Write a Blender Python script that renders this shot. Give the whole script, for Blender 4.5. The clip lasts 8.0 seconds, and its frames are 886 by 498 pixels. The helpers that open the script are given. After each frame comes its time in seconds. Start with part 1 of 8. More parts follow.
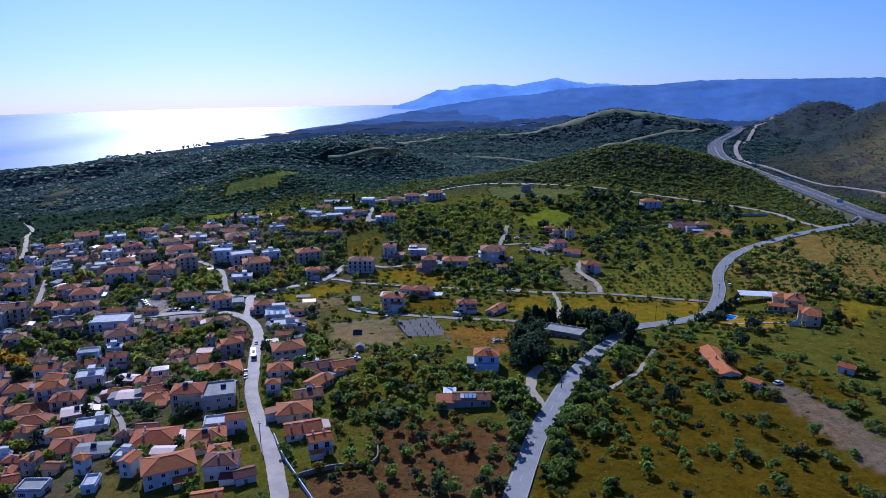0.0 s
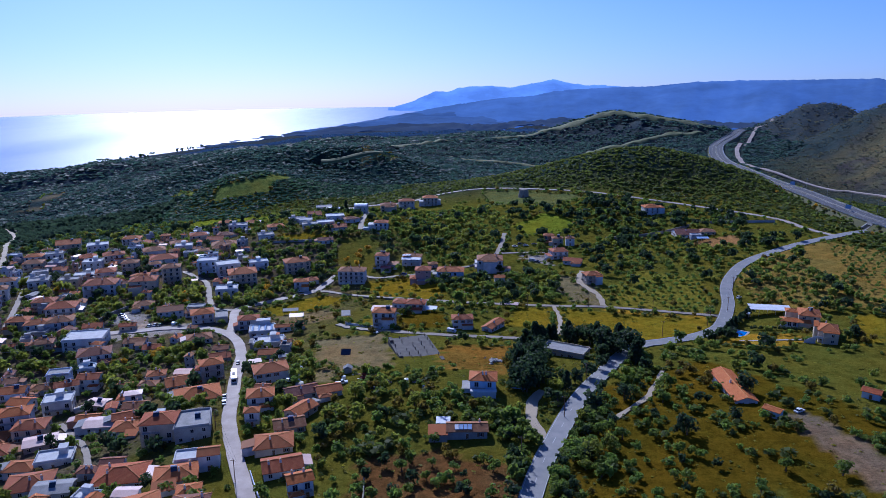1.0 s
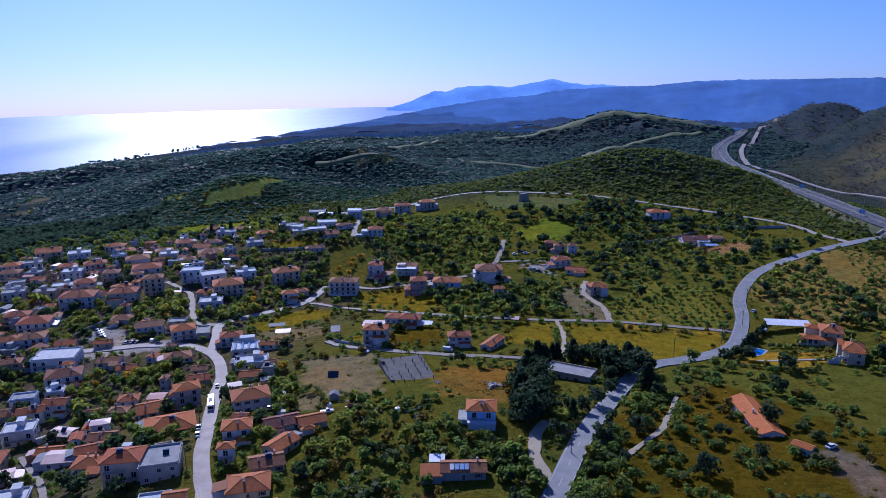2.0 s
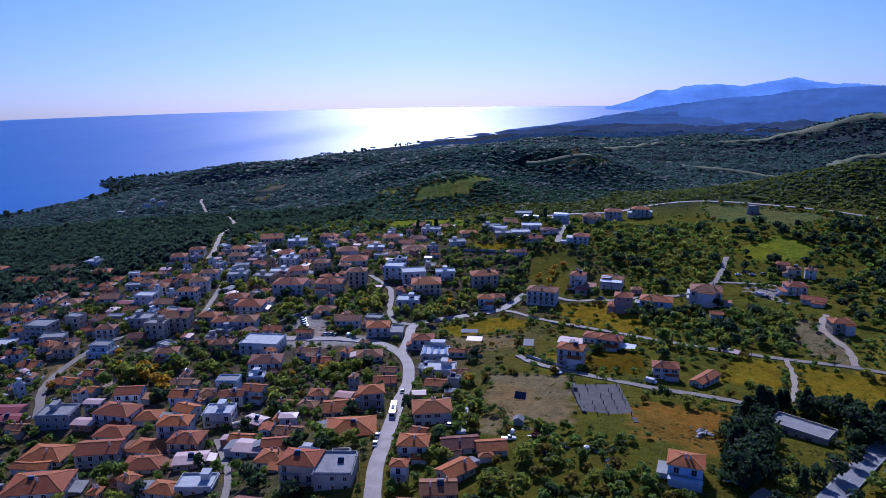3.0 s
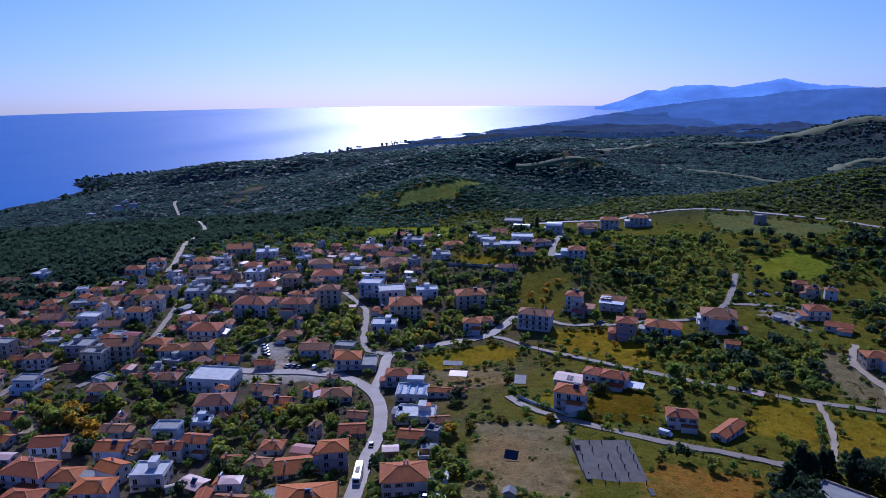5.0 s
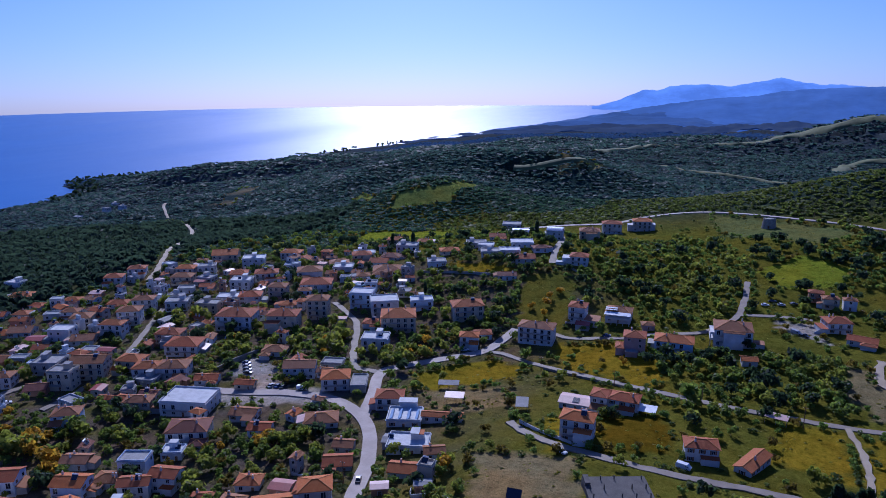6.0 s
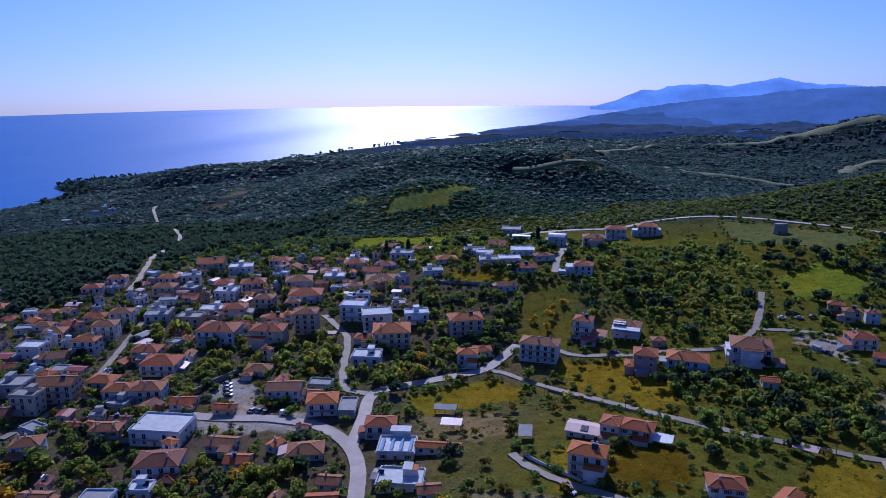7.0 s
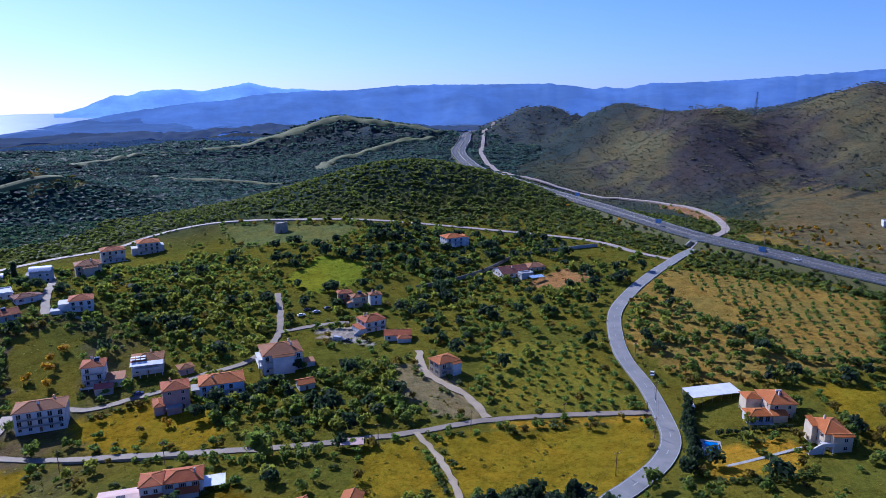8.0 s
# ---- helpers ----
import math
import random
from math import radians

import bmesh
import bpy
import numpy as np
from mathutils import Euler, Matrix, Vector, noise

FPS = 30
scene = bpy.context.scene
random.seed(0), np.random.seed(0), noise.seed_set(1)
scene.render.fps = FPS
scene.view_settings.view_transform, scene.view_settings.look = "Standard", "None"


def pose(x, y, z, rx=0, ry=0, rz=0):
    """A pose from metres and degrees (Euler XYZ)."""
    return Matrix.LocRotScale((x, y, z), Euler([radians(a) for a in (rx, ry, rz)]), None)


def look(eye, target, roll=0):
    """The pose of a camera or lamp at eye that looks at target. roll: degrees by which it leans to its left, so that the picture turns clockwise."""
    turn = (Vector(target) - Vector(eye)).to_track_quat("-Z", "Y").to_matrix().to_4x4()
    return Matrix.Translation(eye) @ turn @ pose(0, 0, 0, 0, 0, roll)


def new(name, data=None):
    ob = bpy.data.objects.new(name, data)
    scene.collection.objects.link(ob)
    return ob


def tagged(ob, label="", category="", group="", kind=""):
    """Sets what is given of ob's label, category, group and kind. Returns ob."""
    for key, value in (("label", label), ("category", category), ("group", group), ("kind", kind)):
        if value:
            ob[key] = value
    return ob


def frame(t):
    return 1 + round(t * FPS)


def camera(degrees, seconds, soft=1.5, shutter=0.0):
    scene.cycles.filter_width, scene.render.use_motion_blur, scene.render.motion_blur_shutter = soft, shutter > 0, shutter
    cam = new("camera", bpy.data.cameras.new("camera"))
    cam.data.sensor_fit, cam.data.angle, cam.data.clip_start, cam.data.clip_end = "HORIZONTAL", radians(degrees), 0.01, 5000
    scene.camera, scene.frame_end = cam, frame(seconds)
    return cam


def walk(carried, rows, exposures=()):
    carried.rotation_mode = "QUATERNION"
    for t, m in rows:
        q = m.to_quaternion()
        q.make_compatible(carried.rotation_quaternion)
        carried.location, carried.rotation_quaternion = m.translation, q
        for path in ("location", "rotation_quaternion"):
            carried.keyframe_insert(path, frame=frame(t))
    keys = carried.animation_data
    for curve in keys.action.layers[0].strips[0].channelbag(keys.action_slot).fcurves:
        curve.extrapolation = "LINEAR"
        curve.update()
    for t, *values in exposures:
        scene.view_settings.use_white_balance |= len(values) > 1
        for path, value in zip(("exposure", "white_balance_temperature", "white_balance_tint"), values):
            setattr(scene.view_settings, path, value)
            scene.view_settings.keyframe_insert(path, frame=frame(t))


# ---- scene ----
# ---- camera ----
cam = camera(63.57, 8.0, soft=0.38)
# seconds, eye, target, roll
PATH = [
    (0, (173.27, -463.22, 147.98), (152.17, -368.68, 123.14), -0.50),
    (0.5, (171.45, -452.67, 148.05), (150.50, -358.06, 123.37), -0.55),
    (1, (170.02, -441.17, 148.06), (149.31, -346.49, 123.42), -0.56),
    (1.2, (169.12, -436.24, 147.96), (148.65, -341.51, 123.32), -0.53),
    (1.6, (167.76, -426.14, 147.95), (147.50, -331.37, 123.29), -0.60),
    (1.9, (166.75, -418.56, 147.94), (146.58, -323.77, 123.27), -0.64),
    (2, (166.41, -416.04, 147.94), (145.82, -321.34, 123.26), -0.66),
    (2.1, (166.07, -413.51, 147.93), (144.24, -319.10, 123.26), -0.68),
    (2.2, (165.73, -410.99, 147.93), (141.82, -317.08, 123.25), -0.69),
    (2.3, (165.39, -408.46, 147.93), (138.60, -315.33, 123.24), -0.71),
    (2.5, (164.50, -403.36, 147.51), (129.86, -312.81, 122.98), -0.78),
    (3, (161.59, -390.91, 147.25), (114.03, -306.43, 122.70), -0.88),
    (3.5, (157.57, -379.26, 147.04), (105.71, -297.36, 122.49), -0.81),
    (4, (152.36, -368.02, 146.72), (100.77, -285.96, 122.13), -0.63),
    (4.5, (146.77, -357.43, 146.06), (100.40, -272.33, 121.41), -0.47),
    (4.7, (144.57, -353.12, 145.80), (98.40, -267.93, 121.08), -0.41),
    (5.3, (137.81, -339.68, 144.77), (91.86, -254.37, 120.03), -0.42),
    (6, (129.91, -324.00, 143.57), (84.24, -238.55, 118.82), -0.43),
    (6.5, (124.41, -312.84, 143.01), (78.88, -227.31, 118.26), -0.46),
    (7, (118.92, -301.61, 142.36), (73.53, -216.00, 117.65), -0.51),
    (7.5, (113.60, -289.77, 142.01), (68.31, -204.11, 117.26), -0.59),
    (7.6, (112.77, -287.05, 142.05), (76.51, -197.19, 117.37), -0.24),
    (7.7, (112.02, -284.34, 142.01), (89.23, -190.12, 117.45), -0.01),
    (7.8, (111.29, -281.78, 141.79), (103.89, -185.08, 117.38), 0.05),
    (7.9, (110.48, -279.35, 141.34), (118.10, -182.64, 117.05), 0.17),
    (8, (109.61, -277.01, 140.78), (129.51, -182.05, 116.58), 0.23),
]
walk(cam, [(t, look(eye, target, roll)) for t, eye, target, roll in PATH], [(0, 0.04, 4430, 21), (1.2, 0.04, 4430, 22), (2.5, -0.1, 4430, 28), (4.5, -0.18, 4410, 28), (7.4, -0.2, 4410, 28), (8, 0.46, 4590, 22)])

# ---- sky, sun ----
SUN_AZ, SUN_EL = 31.0, 33.0     # degrees to the left of +y, and up
world = bpy.data.worlds.new("sky")
scene.world = world
world.use_nodes = True
wt = world.node_tree
sky = wt.nodes.new("ShaderNodeTexSky")
sky.sky_type = "NISHITA"
sky.sun_disc = False
sky.sun_elevation = radians(SUN_EL)
sky.sun_rotation = radians(-SUN_AZ)
sky.altitude = 200
sky.air_density, sky.dust_density, sky.ozone_density = 1.0, 0.7, 2.5
turn = wt.nodes.new("ShaderNodeMapping")      # the horizon of the land lies a little below eye level
turn.inputs["Location"].default_value = (0, 0, 0.05)
wt.links.new(wt.nodes.new("ShaderNodeTexCoord").outputs["Generated"], turn.inputs[0])
wt.links.new(turn.outputs[0], sky.inputs[0])
tint = wt.nodes.new("ShaderNodeMix")
tint.data_type, tint.blend_type = "RGBA", "MULTIPLY"
tint.inputs[0].default_value, tint.inputs[7].default_value = 1.0, (0.84, 0.9, 1.22, 1)    # a clear, deep blue spring sky
wt.links.new(sky.outputs[0], tint.inputs[6])
wt.links.new(tint.outputs[2], wt.nodes["Background"].inputs[0])
wt.nodes["Background"].inputs[1].default_value = 0.072
to_sun = Vector((-math.sin(radians(SUN_AZ)) * math.cos(radians(SUN_EL)), math.cos(radians(SUN_AZ)) * math.cos(radians(SUN_EL)), math.sin(radians(SUN_EL))))
sun = new("sun", bpy.data.lights.new("sun", "SUN"))
sun.data.energy, sun.data.angle, sun.data.color = 4.8, radians(0.5), (1.0, 0.85, 0.62)
sun.matrix_world = look((0, 0, 0), -to_sun)

# ---- materials ----
def node_material(name, rough=0.8, metal=0.0, spec=0.3):
    m = bpy.data.materials.new(name)
    m.use_nodes = True
    b = m.node_tree.nodes["Principled BSDF"]
    b.inputs["Roughness"].default_value, b.inputs["Metallic"].default_value = rough, metal
    b.inputs["Specular IOR Level"].default_value = spec
    return m, m.node_tree, b


def mix(t, fac, a, b, blend="MIX"):
    n = t.nodes.new("ShaderNodeMix")
    n.data_type, n.blend_type = "RGBA", blend
    for socket, value in ((n.inputs[0], fac), (n.inputs[6], a), (n.inputs[7], b)):
        if isinstance(value, bpy.types.NodeSocket):
            t.links.new(value, socket)
        elif isinstance(value, (tuple, list)):
            socket.default_value = (*value[:3], 1)
        else:
            socket.default_value = value
    return n.outputs[2]


def noise_at(t, scale, detail=4, rough=0.6, coords="Object", stretch=None):
    c = t.nodes.new("ShaderNodeTexCoord").outputs[coords]
    if stretch:
        mp = t.nodes.new("ShaderNodeMapping")
        mp.inputs["Scale"].default_value = stretch
        t.links.new(c, mp.inputs[0])
        c = mp.outputs[0]
    n = t.nodes.new("ShaderNodeTexNoise")
    n.inputs["Scale"].default_value, n.inputs["Detail"].default_value, n.inputs["Roughness"].default_value = scale, detail, rough
    t.links.new(c, n.inputs["Vector"])
    return n.outputs[0]


def ramp(t, value, a, b, lo=0.0, hi=1.0):
    n = t.nodes.new("ShaderNodeMapRange")
    n.inputs[1].default_value, n.inputs[2].default_value, n.inputs[3].default_value, n.inputs[4].default_value = a, b, lo, hi
    t.links.new(value, n.inputs[0])
    return n.outputs[0]


def bump(t, b, value, strength, distance):
    n = t.nodes.new("ShaderNodeBump")
    n.inputs["Strength"].default_value, n.inputs["Distance"].default_value = strength, distance
    t.links.new(value, n.inputs["Height"])
    t.links.new(n.outputs[0], b.inputs["Normal"])


def random_of(t):
    return t.nodes.new("ShaderNodeObjectInfo").outputs["Random"]


def island_of(t):
    return t.nodes.new("ShaderNodeNewGeometry").outputs["Random Per Island"]


def surface(name, colour, dark, light, scale=1.2, rough=0.85, relief=0.02, vary=0.25, metal=0.0, spec=0.25):
    """A weathered surface: base colour, a darker and a lighter tone in patches, and a shift from thing to thing."""
    m, t, b = node_material(name, rough, metal, spec)
    big, fine = noise_at(t, scale * 0.25), noise_at(t, scale * 4, 6, 0.7)
    c = mix(t, ramp(t, big, 0.35, 0.7), colour, dark)
    c = mix(t, ramp(t, fine, 0.5, 0.8), c, light)
    c = mix(t, ramp(t, random_of(t), 0, 1, 0, vary), c, tuple(0.55 * v for v in colour))
    t.links.new(c, b.inputs["Base Color"])
    bump(t, b, fine, 0.5, relief)
    return m


def tiled(name, colour, dark, light):
    """Clay roof tiles: ribs down the slope and courses across it, bleached and lichen-stained."""
    m, t, b = node_material(name, 0.8, 0, 0.25)
    uv = t.nodes.new("ShaderNodeTexCoord").outputs["UV"]
    w = t.nodes.new("ShaderNodeTexWave")
    w.wave_type, w.bands_direction = "BANDS", "X"
    w.inputs["Scale"].default_value, w.inputs["Distortion"].default_value = 1.15, 0.15
    t.links.new(uv, w.inputs[0])
    v = t.nodes.new("ShaderNodeTexWave")
    v.wave_type, v.bands_direction, v.wave_profile = "BANDS", "Y", "SAW"
    v.inputs["Scale"].default_value = 0.9
    t.links.new(uv, v.inputs[0])
    big, fine = noise_at(t, 0.5, 5), noise_at(t, 5, 5, 0.75)
    c = mix(t, ramp(t, fine, 0.3, 0.75), dark, colour)
    c = mix(t, ramp(t, big, 0.5, 0.8, 0, 0.7), c, light)
    c = mix(t, ramp(t, w.outputs[1], 0.0, 0.5, 0.35, 0.0), c, tuple(0.4 * q for q in colour))
    c = mix(t, ramp(t, random_of(t), 0, 1, 0, 0.45), c, (0.25, 0.1, 0.045))
    t.links.new(c, b.inputs["Base Color"])
    both = t.nodes.new("ShaderNodeMath")
    both.operation = "ADD"
    t.links.new(w.outputs[1], both.inputs[0])
    t.links.new(v.outputs[1], both.inputs[1])
    bump(t, b, both.outputs[0], 0.6, 0.06)
    return m


def foliage(name, colour, dark, tip, vary=0.5):
    """Leaves: tone shifts from clump to clump and from tree to tree, thin enough to let some light through."""
    m, t, b = node_material(name, 0.6, 0, 0.1)
    c = mix(t, island_of(t), dark, colour)
    c = mix(t, ramp(t, noise_at(t, 0.9, 3), 0.5, 0.8), c, tip)
    c = mix(t, ramp(t, random_of(t), 0, 1, 0, vary), c, tuple(0.5 * (p + q) for p, q in zip(dark, tip)))
    t.links.new(c, b.inputs["Base Color"])
    tr = t.nodes.new("ShaderNodeBsdfTranslucent")
    t.links.new(mix(t, 1.0, c, (2.0, 2.1, 1.3), "MULTIPLY"), tr.inputs[0])     # thin leaves pass more light than they send back
    s = t.nodes.new("ShaderNodeMixShader")
    s.inputs[0].default_value = 0.5
    t.links.new(b.outputs[0], s.inputs[1])
    t.links.new(tr.outputs[0], s.inputs[2])
    t.links.new(s.outputs[0], t.nodes["Material Output"].inputs[0])
    return m


def land():
    """Soil and grass: the land cover comes with the sheet, broken up by tufts, bare spots and mowing streaks."""
    m, t, b = node_material("land", 1.0, 0, 0.0)
    at = t.nodes.new("ShaderNodeAttribute")
    at.attribute_name = "cover"
    big, mid, fine = noise_at(t, 0.035, 5, 0.65), noise_at(t, 0.16, 6, 0.75), noise_at(t, 0.8, 5, 0.8)
    c = at.outputs["Color"]
    c = mix(t, ramp(t, big, 0.4, 0.65, 0, 0.8), c, (1.3, 1.02, 0.8), "MULTIPLY")
    c = mix(t, ramp(t, mid, 0.43, 0.62, 0, 0.9), c, (0.66, 0.66, 0.66), "MULTIPLY")
    c = mix(t, ramp(t, noise_at(t, 0.42, 3, 0.7), 0.5, 0.66, 0, 0.75), c, (0.6, 0.66, 0.6), "MULTIPLY")
    c = mix(t, ramp(t, fine, 0.55, 0.78, 0, 0.8), c, (1.5, 1.4, 1.4), "MULTIPLY")
    c = mix(t, ramp(t, fine, 0.48, 0.28, 0, 0.85), c, (0.5, 0.56, 0.5), "MULTIPLY")
    tiny = noise_at(t, 2.0, 4, 0.8)
    c = mix(t, ramp(t, tiny, 0.46, 0.3, 0, 0.8), c, (0.55, 0.6, 0.6), "MULTIPLY")
    c = mix(t, ramp(t, tiny, 0.54, 0.72, 0, 0.8), c, (1.5, 1.42, 1.3), "MULTIPLY")
    t.links.new(c, b.inputs["Base Color"])
    bump(t, b, fine, 1.0, 0.7)
    return m


def water():
    m, t, b = node_material("sea_water", 0.24, 0, 0.5)
    b.inputs["Base Color"].default_value = (0.0, 0.095, 0.35, 1)
    b.inputs["IOR"].default_value = 1.4
    n = noise_at(t, 0.05, 6, 0.7, "Object", (1, 0.45, 1))
    big = noise_at(t, 0.0022, 4, 0.6, "Object", (1, 0.35, 1))
    t.links.new(ramp(t, big, 0.35, 0.65, 0.33, 0.41), b.inputs["Roughness"])
    bump(t, b, n, 0.35, 1.6)
    return m


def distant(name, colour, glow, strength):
    """Far mountains and land: the blue haze of the air between is painted in as emission."""
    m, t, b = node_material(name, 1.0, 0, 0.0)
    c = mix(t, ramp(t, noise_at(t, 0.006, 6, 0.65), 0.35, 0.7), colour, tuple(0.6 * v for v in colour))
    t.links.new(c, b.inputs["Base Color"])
    # uneven glow stands in for light and shade on the slopes
    fold_shade = noise_at(t, 0.004, 8, 0.7, "Object", (1, 1, 2.5))
    t.links.new(mix(t, ramp(t, fold_shade, 0.4, 0.62), tuple(0.8 * v for v in glow), tuple(1.14 * v for v in glow)), b.inputs["Emission Color"])
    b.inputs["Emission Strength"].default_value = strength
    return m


def asphalt(name, colour, worn):
    m, t, b = node_material(name, 0.75, 0, 0.35)
    c = mix(t, ramp(t, noise_at(t, 0.15, 5), 0.4, 0.7), colour, worn)
    c = mix(t, ramp(t, noise_at(t, 2.0, 5, 0.7), 0.55, 0.75, 0, 0.5), c, tuple(0.55 * v for v in colour))
    t.links.new(c, b.inputs["Base Color"])
    return m


LAND, SEA = land(), water()
ROAD_LIGHT = asphalt("worn_asphalt", (0.29, 0.24, 0.205), (0.4, 0.335, 0.29))
ROAD_DARK = asphalt("road_asphalt", (0.2, 0.2, 0.2), (0.27, 0.26, 0.25))
LANE = asphalt("old_lane_asphalt", (0.19, 0.155, 0.12), (0.26, 0.215, 0.165))
HIGHWAY = asphalt("new_asphalt", (0.06, 0.06, 0.065), (0.09, 0.09, 0.09))
DIRT = asphalt("packed_dirt", (0.3, 0.24, 0.16), (0.38, 0.31, 0.21))
FIREBREAK = surface("dry_grass_track", (0.125, 0.14, 0.05), (0.07, 0.085, 0.035), (0.165, 0.165, 0.065), 0.12, relief=0.3, vary=0)
PAINT = surface("road_paint", (0.55, 0.55, 0.53), (0.38, 0.38, 0.36), (0.7, 0.7, 0.68))
CONCRETE = surface("concrete", (0.42, 0.4, 0.37), (0.26, 0.25, 0.23), (0.55, 0.53, 0.5), vary=0.4)
STONE = surface("dry_stone", (0.3, 0.27, 0.22), (0.18, 0.16, 0.13), (0.4, 0.37, 0.31), 3.0, relief=0.08)
WALLS = {
    "w": surface("white_stucco", (0.64, 0.63, 0.62), (0.44, 0.42, 0.4), (0.74, 0.74, 0.73), vary=0.3),
    "y": surface("cream_stucco", (0.58, 0.49, 0.36), (0.42, 0.35, 0.25), (0.66, 0.58, 0.45), vary=0.35),
    "g": surface("bare_cement", (0.42, 0.41, 0.39), (0.28, 0.27, 0.25), (0.52, 0.51, 0.49), vary=0.4),
    # white stucco with the blue of its shade put into the colour
    "b": surface("blue_shaded_stucco", (0.6, 0.66, 0.74), (0.45, 0.5, 0.57), (0.7, 0.74, 0.8), vary=0.3),
    "r": surface("ochre_red_stucco", (0.5, 0.26, 0.15), (0.36, 0.18, 0.1), (0.6, 0.34, 0.2), vary=0.3),
    "m": surface("mauve_stucco", (0.42, 0.3, 0.28), (0.3, 0.21, 0.2), (0.5, 0.38, 0.35), vary=0.2),
    "u": surface("sky_blue_stucco", (0.52, 0.62, 0.78), (0.4, 0.5, 0.66), (0.62, 0.7, 0.84), vary=0.15),
}
TILES = [
    tiled("orange_clay_tiles", (0.6, 0.18, 0.025), (0.4, 0.105, 0.02), (0.62, 0.25, 0.06)),
    tiled("red_clay_tiles", (0.47, 0.115, 0.026), (0.31, 0.075, 0.022), (0.53, 0.18, 0.055)),
    tiled("old_clay_tiles", (0.38, 0.165, 0.06), (0.22, 0.09, 0.035), (0.44, 0.25, 0.11)),
    tiled("faded_clay_tiles", (0.44, 0.22, 0.1), (0.29, 0.13, 0.06), (0.5, 0.3, 0.16)),
    tiled("dark_red_tiles", (0.21, 0.075, 0.05), (0.14, 0.05, 0.04), (0.29, 0.13, 0.085)),
]
RIDGE = surface("ridge_tiles", (0.62, 0.27, 0.08), (0.46, 0.17, 0.045), (0.68, 0.36, 0.15))
SHEET_RED = surface("red_sheet_metal", (0.3, 0.06, 0.05), (0.2, 0.05, 0.04), (0.4, 0.14, 0.1), rough=0.5)
SHEET_PINK = surface("faded_sheet_metal", (0.62, 0.42, 0.36), (0.48, 0.3, 0.25), (0.72, 0.58, 0.52), rough=0.5)
SHEET_BLUE = surface("blue_sheet_metal", (0.3, 0.42, 0.62), (0.22, 0.3, 0.45), (0.45, 0.55, 0.7), rough=0.45)
SHEET_WHITE = surface("white_sheet_metal", (0.8, 0.8, 0.8), (0.6, 0.6, 0.6), (0.86, 0.86, 0.86), rough=0.4)
ROOF_FLAT = surface("cement_terrace", (0.33, 0.32, 0.31), (0.2, 0.195, 0.185), (0.45, 0.44, 0.42), vary=0.4)
ROOF_WHITE = surface("whitewashed_terrace", (0.6, 0.6, 0.59), (0.42, 0.42, 0.41), (0.74, 0.74, 0.73), vary=0.25)
FRAME = surface("window_frame_paint", (0.6, 0.58, 0.55), (0.45, 0.44, 0.42), (0.7, 0.69, 0.67))
WOOD = surface("brown_wood", (0.2, 0.11, 0.06), (0.12, 0.07, 0.04), (0.28, 0.17, 0.1), 3)
GLASS, _t, _b = node_material("window_glass", 0.08, 0, 0.6)
_b.inputs["Base Color"].default_value = (0.02, 0.025, 0.035, 1)
STEEL = surface("dull_painted_steel", (0.16, 0.17, 0.18), (0.1, 0.11, 0.11), (0.22, 0.22, 0.23), rough=0.7)
METAL = surface("galvanised_metal", (0.5, 0.5, 0.5), (0.36, 0.36, 0.36), (0.6, 0.6, 0.6), rough=0.35, metal=0.9)
PANEL = surface("solar_panel", (0.025, 0.03, 0.05), (0.018, 0.02, 0.035), (0.035, 0.045, 0.07), rough=0.25, spec=0.6)
TYRE = surface("rubber", (0.02, 0.02, 0.02), (0.015, 0.015, 0.015), (0.04, 0.04, 0.04))
POOL, _t, _b = node_material("pool_water", 0.08, 0, 0.5)
_b.inputs["Base Color"].default_value = (0.02, 0.16, 0.5, 1)
BARK = surface("bark", (0.12, 0.09, 0.06), (0.07, 0.05, 0.035), (0.18, 0.14, 0.1), 4)
LEAVES = {
    "olive": foliage("olive_leaves", (0.14, 0.195, 0.04), (0.072, 0.11, 0.032), (0.2, 0.24, 0.045)),
    "broad": foliage("broad_leaves", (0.118, 0.16, 0.03), (0.058, 0.084, 0.024), (0.18, 0.2, 0.035)),
    "lime": foliage("spring_leaves", (0.19, 0.2, 0.03), (0.09, 0.11, 0.025), (0.26, 0.24, 0.035)),
    "dark": foliage("conifer_needles", (0.036, 0.056, 0.034), (0.02, 0.033, 0.024), (0.055, 0.075, 0.035)),
    "rust": foliage("rusty_leaves", (0.14, 0.1, 0.02), (0.07, 0.06, 0.015), (0.21, 0.15, 0.03)),
    "gold": foliage("golden_leaves", (0.36, 0.21, 0.015), (0.17, 0.1, 0.012), (0.46, 0.28, 0.02)),
    "grass": foliage("coarse_grass", (0.17, 0.16, 0.019), (0.1, 0.1, 0.012), (0.24, 0.19, 0.025)),
    "shrub": foliage("shrub_leaves", (0.085, 0.112, 0.028), (0.045, 0.064, 0.02), (0.13, 0.14, 0.035)),
    # hill scrub leans to blue: some distance haze is in its colour
    "scrub": foliage("scrub_leaves", (0.05, 0.092, 0.07), (0.03, 0.058, 0.054), (0.085, 0.125, 0.06)),
    "heath": foliage("dry_heath", (0.075, 0.078, 0.08), (0.04, 0.041, 0.05), (0.12, 0.115, 0.075)),
    "maquis": foliage("maquis_leaves", (0.11, 0.145, 0.03), (0.035, 0.055, 0.022), (0.2, 0.19, 0.03)),
    # scrub further off, with the blue of the haze mixed into the leaf colours
    "hazy_scrub": foliage("hazy_scrub_leaves", (0.045, 0.08, 0.1), (0.026, 0.05, 0.072), (0.07, 0.105, 0.095)),
}


